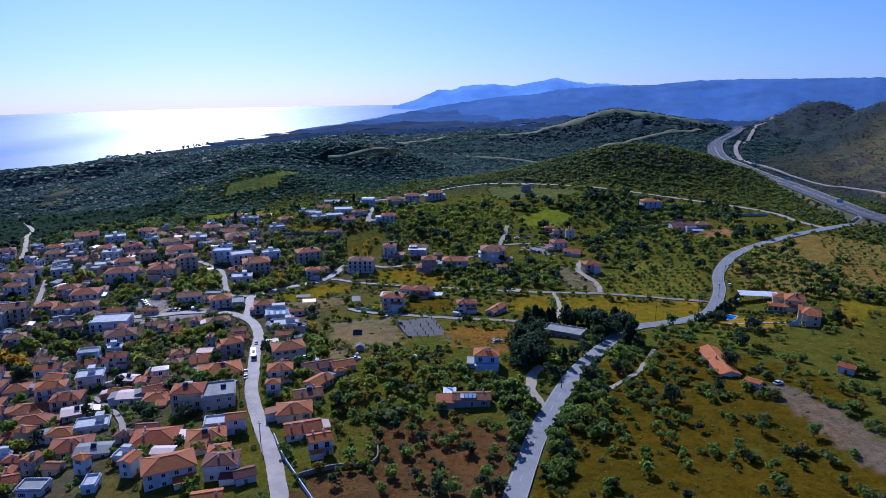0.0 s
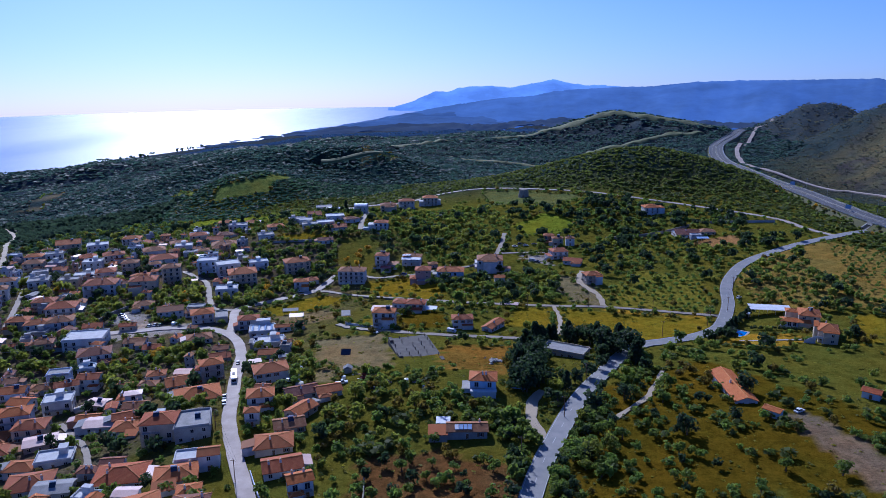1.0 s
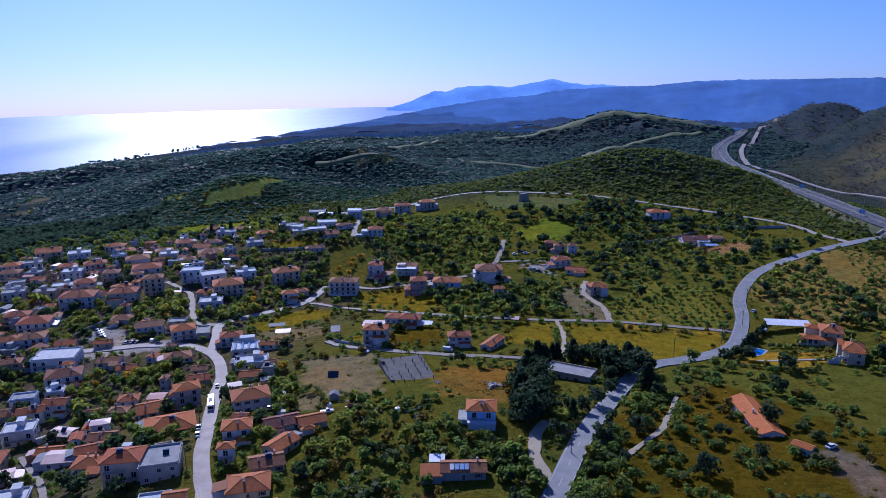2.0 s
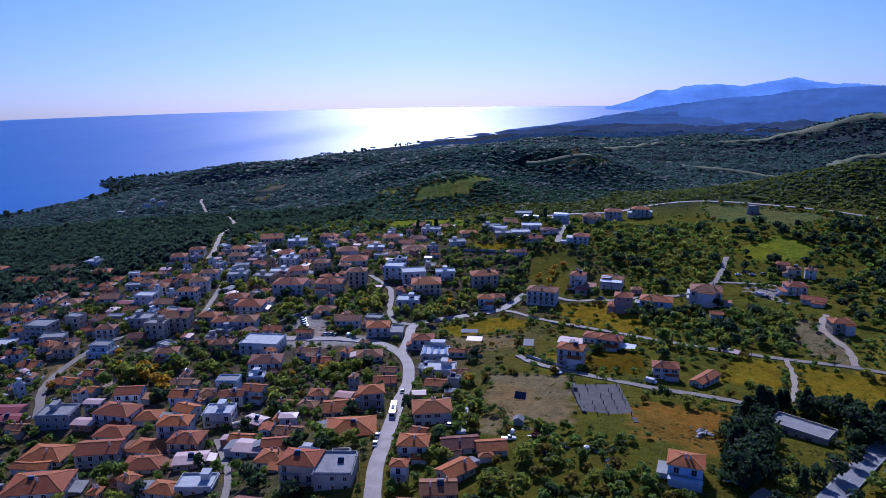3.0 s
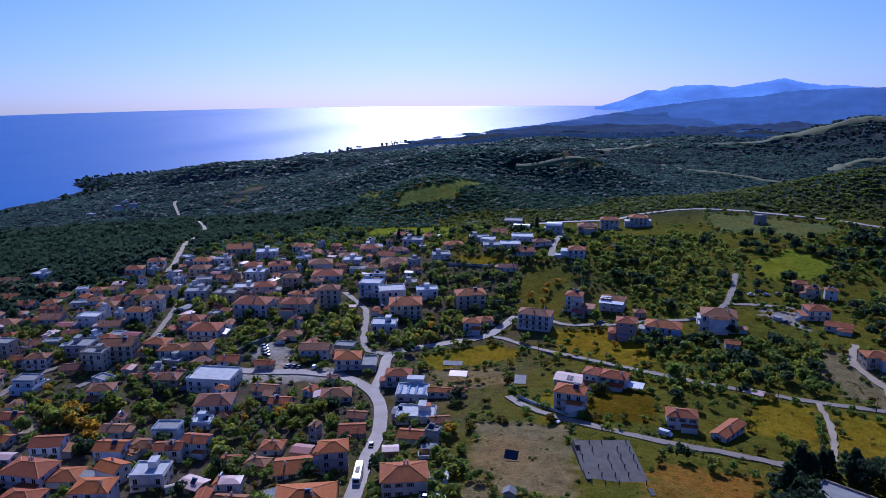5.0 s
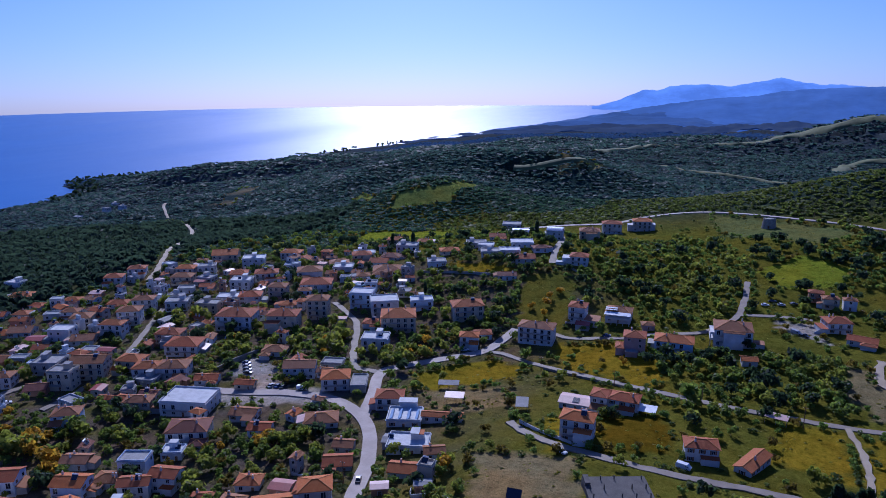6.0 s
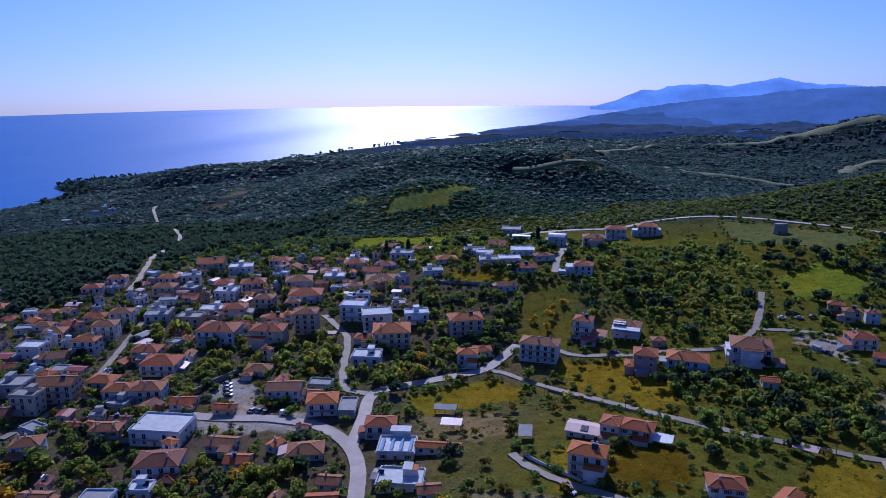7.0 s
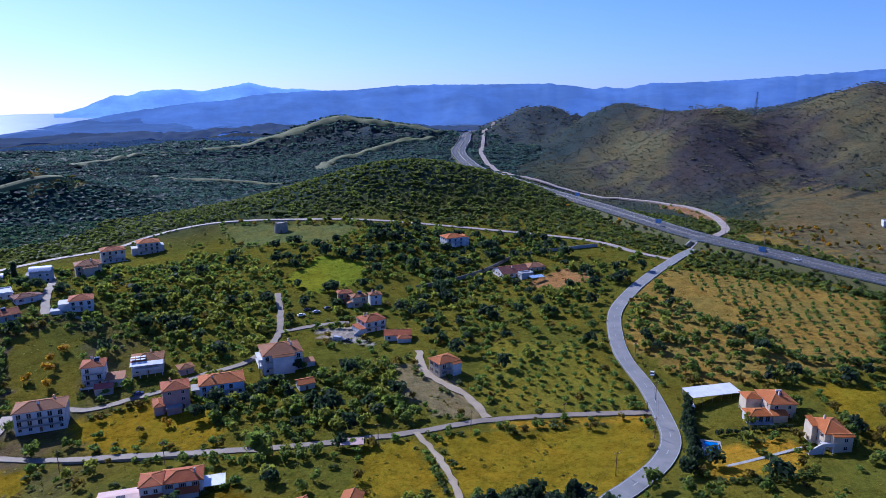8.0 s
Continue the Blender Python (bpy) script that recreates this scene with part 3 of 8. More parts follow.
firebreak(20, "pale grassy track round the hill", (150, 745), (155, 800), (164, 850), (195, 878), (245, 925), (300, 955), (330, 962), (355, 985), lift=2.0)
firebreak(7, "pale track in the scrub", (-89, 790), (-47, 712), (-20, 692), (30, 646), (67, 619), (97, 590), lift=2.0)
road("motorway_service_road", 6.0, ROAD_LIGHT, "service road beside the motorway", (412, 187), (437, 211), (455, 250), (463, 283), (462, 315), (451, 365), (425, 430), (387, 500), (366, 575), (367, 661), (387, 772), (442, 964), (475, 1080), (520, 1170), lift=0.8)


def motorway(points):
    """Dual carriageway on a bank: two strips of asphalt, a median barrier, white lines and shoulders of earth."""
    base = curve_points(points, 6.0)
    v, f = [], []
    n = sides(base)
    prof = ((22, -9.0), (10.4, -0.5), (-10.4, -0.5), (-24, -10.0))
    over = np.hypot(base[:, 0] - 387, base[:, 1] - 162) < 8.0        # the span over the lower road
    for i, (p, s) in enumerate(zip(base, n)):
        v += [(p[0] + s[0] * o, p[1] + s[1] * o, p[2] + z) for o, z in prof]
        if i and not (over[i - 1] and over[i]):
            a, b = 4 * i - 4, 4 * i
            f += [(a + k, a + k + 1, b + k + 1, b + k) for k in range(3)]
    bank = tagged(new("motorway_bank", mesh_of("motorway_bank", v, f, [SCRUB_SOIL])), "grassy motorway embankment", "bank", kind="structure")
    for off in (5.2, -5.2):
        v, f = ribbon(base, off + 4.6, off - 4.6, 0, 0.6)
        ob = tagged(new("motorway", mesh_of("motorway", v, f, [HIGHWAY])), "dark asphalt motorway carriageway with white lines", "road", kind="structure")
        for o in (4.3, -3.8):
            v, f = ribbon(base, off + o, off + o - 0.25, 0.015, 0.005)
            part_mesh("edge_line", mesh_of("edge_line", v, f, [PAINT]), ob)
        for k in range(0, len(base) - 2, 2):
            v, f = ribbon(base[k:k + 2], off + 0.2, off + 0.05, 0.015, 0.005)
            part_mesh("lane_dash", mesh_of("lane_dash", v, f, [PAINT]), ob)
    for off in (0.15, 10.2, -10.0):
        v, f = ribbon(base, off, off - 0.25, 0.85, 0.85)
        tagged(new("guard_rail", mesh_of("guard_rail", v, f, [CONCRETE if off == 0.15 else METAL])), "long roadside barrier beside the motorway", "barrier", kind="structure")
    ROAD_LINES.append((base - np.array((0, 0, 1.5)), 20))
    return base


SCRUB_SOIL = surface("bank_grass", (0.085, 0.085, 0.018), (0.04, 0.045, 0.014), (0.13, 0.11, 0.035), 0.3, relief=0.2, vary=0)
MOTORWAY = motorway([(470, -60, 29), (442, 15, 28.5), (424, 62, 28), (409, 105, 28), (385, 170, 28), (373, 240, 28), (364, 310, 27), (350, 400, 25.5), (340, 505, 23.5), (336, 566, 21.5), (336, 621, 21), (345, 717, 21), (363, 815, 21), (410, 973, 20), (448, 1115, 18.5), (490, 1230, 14), (540, 1330, 8)])


# the ground: one sheet from behind the camera to the far shore and hills
GX, GY = axis_steps(-330, 470, 3.3, -2300, 3300), axis_steps(-300, 330, 3.3, -1500, 4700)
gx, gy = np.meshgrid(GX, GY)
gzv = ground_z(gx, gy)
far_off = smooth(350, 900, np.hypot(gx - 50, gy))
gzv = gzv + far_relief(gx, gy) + 0.2 * wavelets(gx, gy, 30, 5) * (1 - far_off)
inland = gx - coast(gy) + 9 * wavelets(gx, gy, 130, 8) + 5 * wavelets(gx, gy, 45, 9)
gzv = np.where(inland < 0, np.minimum(gzv, -131), gzv)
# cut the ground to the roads' beds
for line, width in ROAD_LINES:
    near_reach = width / 2 + 2.6
    for (ax, ay, az_), (bx, by, bz) in zip(line[:-1], line[1:]):
        reach = near_reach if ay < 400 else near_reach + 12
        i0, i1 = np.searchsorted(GX, (min(ax, bx) - reach, max(ax, bx) + reach))
        j0, j1 = np.searchsorted(GY, (min(ay, by) - reach, max(ay, by) + reach))
        if i1 > i0 and j1 > j0:
            near = np.hypot(gx[j0:j1, i0:i1] - (ax + bx) / 2, gy[j0:j1, i0:i1] - (ay + by) / 2) < reach
            patch = gzv[j0:j1, i0:i1]
            patch[near] = np.minimum(patch[near], (az_ + bz) / 2 - 0.3)
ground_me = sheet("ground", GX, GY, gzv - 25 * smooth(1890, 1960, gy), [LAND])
cover = np.empty((*gx.shape, 3))
cover[:] = (0.125, 0.125, 0.016)
wild = np.clip(smooth(240, 380, gy) + smooth(-230, -380, gx) + smooth(330, 420, gx) * smooth(150, 300, gy), 0, 1)[..., None]
cover = cover * (1 - wild) + np.array((0.04, 0.066, 0.054)) * wild
# the cover shifts to blue with distance: haze put into the ground colour
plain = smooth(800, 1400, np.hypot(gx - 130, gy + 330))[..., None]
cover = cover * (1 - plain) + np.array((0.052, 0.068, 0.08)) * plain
slope = (smooth(0.5, 1.5, np.exp(-((gx - 650) / 260) ** 2 - ((gy - 480) / 260) ** 2) * 2.2))[..., None]
burnt = smooth(-0.5, 0.5, wavelets(gx, gy, 210, 43) + 0.5 * wavelets(gx, gy, 50, 44))[..., None]
cover = cover * (1 - slope) + (np.array((0.062, 0.06, 0.066)) * burnt + np.array((0.115, 0.112, 0.065)) * (1 - burnt)) * slope
town = (smooth(60, -20, gx) * smooth(120, 60, gy) * smooth(-330, -250, gx))[..., None] * np.clip(0.75 + 0.35 * wavelets(gx, gy, 22, 41), 0, 1)[..., None]
cover = cover * (1 - town) + np.array((0.12, 0.1, 0.08)) * town
wob = 2.0 * wavelets(gx, gy, 14, 21), 2.0 * wavelets(gx, gy, 14, 22)
for kind, corners in FIELDS:
    rough = 9 if kind == "scree" else 1
    cover[inside(gx + rough * wob[0], gy + rough * wob[1], corners)] = COVERS[kind]
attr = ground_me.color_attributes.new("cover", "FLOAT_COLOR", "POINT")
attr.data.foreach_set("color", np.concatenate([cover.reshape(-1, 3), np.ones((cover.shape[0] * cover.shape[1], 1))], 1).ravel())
# sheets over the far ground that carry its blue haze as emission
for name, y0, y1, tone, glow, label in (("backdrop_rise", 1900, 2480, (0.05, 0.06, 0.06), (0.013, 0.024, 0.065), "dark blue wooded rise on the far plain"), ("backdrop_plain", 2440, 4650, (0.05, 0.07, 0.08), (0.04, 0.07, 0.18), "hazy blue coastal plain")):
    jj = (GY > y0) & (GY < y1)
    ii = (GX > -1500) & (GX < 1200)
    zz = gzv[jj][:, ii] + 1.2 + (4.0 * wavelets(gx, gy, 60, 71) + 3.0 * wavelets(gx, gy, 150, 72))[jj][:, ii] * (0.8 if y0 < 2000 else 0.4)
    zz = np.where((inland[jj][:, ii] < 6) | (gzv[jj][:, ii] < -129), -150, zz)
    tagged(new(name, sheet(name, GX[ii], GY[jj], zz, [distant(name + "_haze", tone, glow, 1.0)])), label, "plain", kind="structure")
ground = tagged(new("ground", ground_me), "grass, dry soil and scrub land falling to the sea", "ground", kind="structure")



# ---- houses ----
def part(name, bm, material, parent, label=""):
    me = bpy.data.meshes.new(name)
    bm.to_mesh(me)
    bm.free()
    me.materials.append(material)
    return part_mesh(name, me, parent, label)


def boxes(name, items, mats):
    """One mesh of boxes: (x0, y0, z0, x1, y1, z1, material slot)."""
    v, f, s = [], [], []
    for x0, y0, z0, x1, y1, z1, slot in items:
        k = len(v)
        v += [(x0, y0, z0), (x1, y0, z0), (x1, y1, z0), (x0, y1, z0), (x0, y0, z1), (x1, y0, z1), (x1, y1, z1), (x0, y1, z1)]
        f += [(k, k + 3, k + 2, k + 1), (k + 4, k + 5, k + 6, k + 7), (k, k + 1, k + 5, k + 4), (k + 1, k + 2, k + 6, k + 5), (k + 2, k + 3, k + 7, k + 6), (k + 3, k, k + 4, k + 7)]
        s += [slot] * 6
    return mesh_of(name, v, f, mats, s)


def relief(name, xs, zs, deep, slots, mats):
    """A panel in one piece that looks to -y: cells between xs and zs, each flush with the face or set back, with reveals between them and a rim."""
    nx, nz = len(xs), len(zs)
    v = [(x, -0.06, z) for z in zs for x in xs] + [(x, -0.02, z) for z in zs for x in xs] + [(x, 0.03, z) for z in zs for x in xs]
    n = nx * nz
    f, s = [], []
    back = lambda i, j: 0 <= i < nx - 1 and 0 <= j < nz - 1 and deep[j][i]
    for j in range(nz - 1):
        for i in range(nx - 1):
            k = j * nx + i
            o = n if deep[j][i] else 0
            f.append((k + o, k + 1 + o, k + nx + 1 + o, k + nx + o))
            s.append(slots[j][i])
            if deep[j][i]:
                for a, b, ni, nj in ((k, k + 1, i, j - 1), (k + 1, k + nx + 1, i + 1, j), (k + nx + 1, k + nx, i, j + 1), (k + nx, k, i - 1, j)):
                    if not back(ni, nj):
                        f.append((a, b, b + n, a + n))
                        s.append(0)
    ring = [i for i in range(nx)] + [j * nx + nx - 1 for j in range(1, nz)] + [(nz - 1) * nx + i for i in range(nx - 2, -1, -1)] + [j * nx for j in range(nz - 2, 0, -1)]
    for a, b in zip(ring, ring[1:] + ring[:1]):
        f.append((b, a, a + 2 * n, b + 2 * n))
        s.append(0)
    return mesh_of(name, v, f, mats, s)


def window_mesh(name, w, h, shutters):
    """A window that stands on y = 0 and looks to -y: frame, mullion, two recessed panes, and shutters folded back."""
    b = 0.08
    xs = [-w / 2, -w / 2 + b, -0.035, 0.035, w / 2 - b, w / 2]
    deep, slot = [0, 1, 0, 1, 0], [0, 1, 0, 1, 0]
    if shutters:
        xs, deep, slot = [-w, *xs, w], [0, *deep, 0], [2, *slot, 2]
    zs = [-h / 2, -h / 2 + b, h / 2 - b, h / 2]
    flat = [0] * len(deep)
    return relief(name, xs, zs, [flat, deep, flat], [[0 if q != 2 else 2 for q in slot], slot, [0 if q != 2 else 2 for q in slot]], [FRAME, GLASS, WOOD])


WINDOW = window_mesh("window", 1.25, 1.4, False)
WINDOW_SHUTTERS = window_mesh("window", 1.1, 1.4, True)
WINDOW_TALL = window_mesh("window", 1.6, 2.15, False)
DOOR = relief("door", [-0.6, -0.48, -0.05, 0.05, 0.48, 0.6], [0, 0.12, 1.0, 1.12, 1.98, 2.1], [[0] * 5, [0, 1, 0, 1, 0], [0] * 5, [0, 1, 0, 1, 0], [0] * 5], [[0] * 5, [0, 1, 1, 1, 0], [0, 1, 1, 1, 0], [0, 1, 1, 1, 0], [0] * 5], [FRAME, WOOD])
CHIMNEY = boxes("chimney", [(-0.3, -0.3, -1.2, 0.3, 0.3, 1.0, 0), (-0.38, -0.38, 1.0, 0.38, 0.38, 1.12, 1), (-0.2, -0.2, 1.12, 0.2, 0.2, 1.4, 0)], [WALLS["w"], RIDGE])


def heater_mesh():
    """A solar water heater: a tilted panel with a tank lying along its top."""
    v = [(-1, -0.8, 0.1), (1, -0.8, 0.1), (1, 0.6, 1.2), (-1, 0.6, 1.2), (-1, -0.8, 0.0), (1, -0.8, 0.0), (1, 0.6, 1.1), (-1, 0.6, 1.1)]
    f = [(0, 1, 2, 3), (7, 6, 5, 4), (0, 4, 5, 1), (1, 5, 6, 2), (2, 6, 7, 3), (3, 7, 4, 0)]
    s = [0] + [1] * 5
    k = len(v)
    for x in (-1.0, 1.0):
        for i in range(8):
            a = i * math.tau / 8
            v.append((x, 0.75 + 0.28 * math.cos(a), 1.4 + 0.28 * math.sin(a)))
    for i in range(8):
        j = (i + 1) % 8
        f.append((k + i, k + j, k + 8 + j, k + 8 + i))
        s.append(2)
    f += [tuple(k + i for i in reversed(range(8))), tuple(k + 8 + i for i in range(8))]
    s += [2, 2]
    for x in (-0.9, 0.85):
        b = len(v)
        v += [(x, 0.6, 0), (x + 0.06, 0.6, 0), (x + 0.06, 0.66, 0), (x, 0.66, 0), (x, 0.6, 1.2), (x + 0.06, 0.6, 1.2), (x + 0.06, 0.66, 1.2), (x, 0.66, 1.2)]
        f += [(b, b + 1, b + 5, b + 4), (b + 1, b + 2, b + 6, b + 5), (b + 2, b + 3, b + 7, b + 6), (b + 3, b, b + 4, b + 7)]
        s += [1] * 4
    return mesh_of("solar_water_heater", v, f, [PANEL, METAL, SHEET_WHITE], s)


HEATER = heater_mesh()


def wall_mesh(w, d, h, gable, mat, deep=3.0):
    """The shell of a house: four walls from below the ground up to the eaves, with gables where the roof has two slopes."""
    x, y = w / 2, d / 2
    v = [(-x, -y, -deep), (x, -y, -deep), (x, y, -deep), (-x, y, -deep), (-x, -y, h), (x, -y, h), (x, y, h), (-x, y, h)]
    f = [(0, 1, 5, 4), (1, 2, 6, 5), (2, 3, 7, 6), (3, 0, 4, 7)]
    if gable:
        v += [(-x, 0, h + gable), (x, 0, h + gable)]
        f[1], f[3] = (1, 2, 6, 9, 5), (3, 0, 4, 8, 7)
    else:
        f.append((4, 5, 6, 7))
    return mesh_of("wall", v, f, [mat])


def roof_mesh(w, d, h, rise, hip, mat, over=0.5, thick=0.16):
    """A tiled roof with overhanging eaves, two or four slopes; the tiles run down each slope."""
    x, y = w / 2 + over, d / 2 + over
    e = h - rise * over / (d / 2)
    r = max(x - y, 0.0) if hip else x
    top = e + rise * y / (d / 2)
    v = [(-x, -y, e), (x, -y, e), (x, y, e), (-x, y, e), (-r, 0, top), (r, 0, top)]
    slopes = [(0, 1, 5, 4), (2, 3, 4, 5)] + ([(1, 2, 5), (3, 0, 4)] if hip else [])
    n = len(v)
    v += [(p[0], p[1], p[2] - thick) for p in v]
    f = list(slopes) + [tuple(k + n for k in reversed(q)) for q in slopes]
    rim = [(0, 1), (1, 2), (2, 3), (3, 0)] if hip else [(0, 1), (1, 5), (5, 2), (2, 3), (3, 4), (4, 0)]
    f += [(b, a, a + n, b + n) for a, b in rim]
    me = mesh_of("roof", v, f, [mat])
    uv = me.uv_layers.new(name="tiles")
    for poly in me.polygons:
        eave = Vector((0, 1, 0)) if abs(poly.normal.x) > abs(poly.normal.y) else Vector((1, 0, 0))
        down = poly.normal.cross(eave)
        for li in poly.loop_indices:
            co = me.vertices[me.loops[li].vertex_index].co
            uv.data[li].uv = (co.dot(eave), co.dot(down))
    return me, v[:6], top


def cap_mesh(lines):
    """Half-round ridge tiles along the roof's ridges and hips."""
    v, f = [], []
    for a, b in lines:
        a, b = Vector(a), Vector(b)
        d = (b - a).normalized()
        s = d.cross(Vector((0, 0, 1))).normalized() * 0.17
        up = s.cross(d)
        up = up if up.z > 0 else -up
        k = len(v)
        for p in (a, b):
            v += [p - s - up * 0.3, p - s * 0.6 + up * 0.55, p + s * 0.6 + up * 0.55, p + s - up * 0.3]
        f += [(k, k + 1, k + 5, k + 4), (k + 1, k + 2, k + 6, k + 5), (k + 2, k + 3, k + 7, k + 6), (k, k + 3, k + 2, k + 1), (k + 4, k + 5, k + 6, k + 7)]
    return mesh_of("ridge_tiles", v, f, [RIDGE])


def wing(base, x0, y0, x1, y1, h, roof, mat, tile, z0=-3.0, name="wing", rise=None, over=0.4):
    """A lower or higher block that joins a house: its own walls and a roof (H, G, F, or L sloping to -y)."""
    w, d = x1 - x0, y1 - y0
    m = pose((x0 + x1) / 2, (y0 + y1) / 2, 0)
    block = part_mesh(name, boxes(name, [(-w / 2, -d / 2, z0, w / 2, d / 2, h, 0)], [mat]), base, m=m)
    if roof in "HG":
        long_way = w >= d
        me, v, top = roof_mesh(w if long_way else d, d if long_way else w, h + 0.02, (rise or 0.36 * min(w, d) / 2), roof == "H", tile, over)
        part_mesh("roof", me, block, m=pose(0, 0, 0, 0, 0, 0 if long_way else 90))
        lines = [(v[4], v[5])] if (Vector(v[4]) - Vector(v[5])).length > 0.3 else []
        lines += [(v[0], v[4]), (v[3], v[4]), (v[1], v[5]), (v[2], v[5])] if roof == "H" else []
        if lines:
            part_mesh("ridge_tiles", cap_mesh(lines), block, m=pose(0, 0, 0, 0, 0, 0 if long_way else 90))
    elif roof == "L":
        drop = 0.25 * d
        v = [(-w / 2 - 0.3, -d / 2 - 0.4, h), (w / 2 + 0.3, -d / 2 - 0.4, h), (w / 2 + 0.3, d / 2, h + drop), (-w / 2 - 0.3, d / 2, h + drop)]
        v += [(p[0], p[1], p[2] + 0.14) for p in v]
        part_mesh("roof", mesh_of("roof", v, [(3, 2, 1, 0), (4, 5, 6, 7), (0, 1, 5, 4), (1, 2, 6, 5), (2, 3, 7, 6), (3, 0, 4, 7)], [tile]), block)
    else:
        part_mesh("roof", boxes("roof", [(-w / 2 - 0.2, -d / 2 - 0.2, h + 0.004, w / 2 + 0.2, d / 2 + 0.2, h + 0.18, 0)], [tile]), block)
    return block


def veranda(base, x0, x1, y0, y1, z, mat, name="veranda", rail=True):
    """A slab on posts in front of a wall, with a rail round it."""
    items = [(x0, y0, z - 0.18, x1, y1, z, 0)]
    n = max(2, int((x1 - x0) / 3) + 1)
    for k in range(n):
        xx = x0 + 0.1 + (x1 - x0 - 0.5) * k / (n - 1)
        items.append((xx, y0 + 0.1, -2.5, xx + 0.3, y0 + 0.4, z - 0.18, 0))
    if rail:
        items += [(x0, y0, z, x1, y0 + 0.1, z + 0.9, 1)]
    part_mesh(name, boxes(name, items, [mat, FRAME]), base)


def openings(base, side_y, xs, z, mesh, ang=0):
    for xx in xs:
        part_mesh("window" if mesh is not DOOR else "door", mesh, base, m=pose(0, 0, 0, 0, 0, ang) @ pose(xx, side_y, z))


def outside_stair(base, x0, y0, n, mat, ang):
    """A straight flight of steps with a solid parapet, climbing along its own +x."""
    items = [(0.28 * k, -0.6, -1.5, 0.28 * (k + 1), 0.6, 0.18 * (k + 1), 0) for k in range(n)]
    stair = part_mesh("outside_stair", boxes("outside_stair", items, [mat]), base, m=pose(x0, y0, 0, 0, 0, ang))
    v = [(0, -0.75, -1.5), (0.28 * n, -0.75, -1.5), (0.28 * n, -0.75, 0.18 * n + 0.9), (0, -0.75, 1.0), (0, -0.604, -1.5), (0.28 * n, -0.604, -1.5), (0.28 * n, -0.604, 0.18 * n + 0.9), (0, -0.604, 1.0)]
    part_mesh("parapet", mesh_of("parapet", v, [(0, 1, 2, 3), (7, 6, 5, 4), (3, 2, 6, 7), (0, 3, 7, 4), (1, 5, 6, 2)], [mat]), stair)


FOOTPRINTS = []
rng_house = random.Random(11)
WALL_WORDS = {"w": "white", "y": "cream", "g": "grey cement", "b": "blue-shaded white", "r": "ochre-red", "m": "mauve", "u": "sky-blue", "p": "faded pink"}
COUNT_WORDS = {1: "single-storey", 2: "two-storey", 3: "three-storey", 4: "four-storey"}
ROOF_WORDS = ("orange tiled", "red tiled", "old brown tiled", "faded tiled", "dark red tiled")


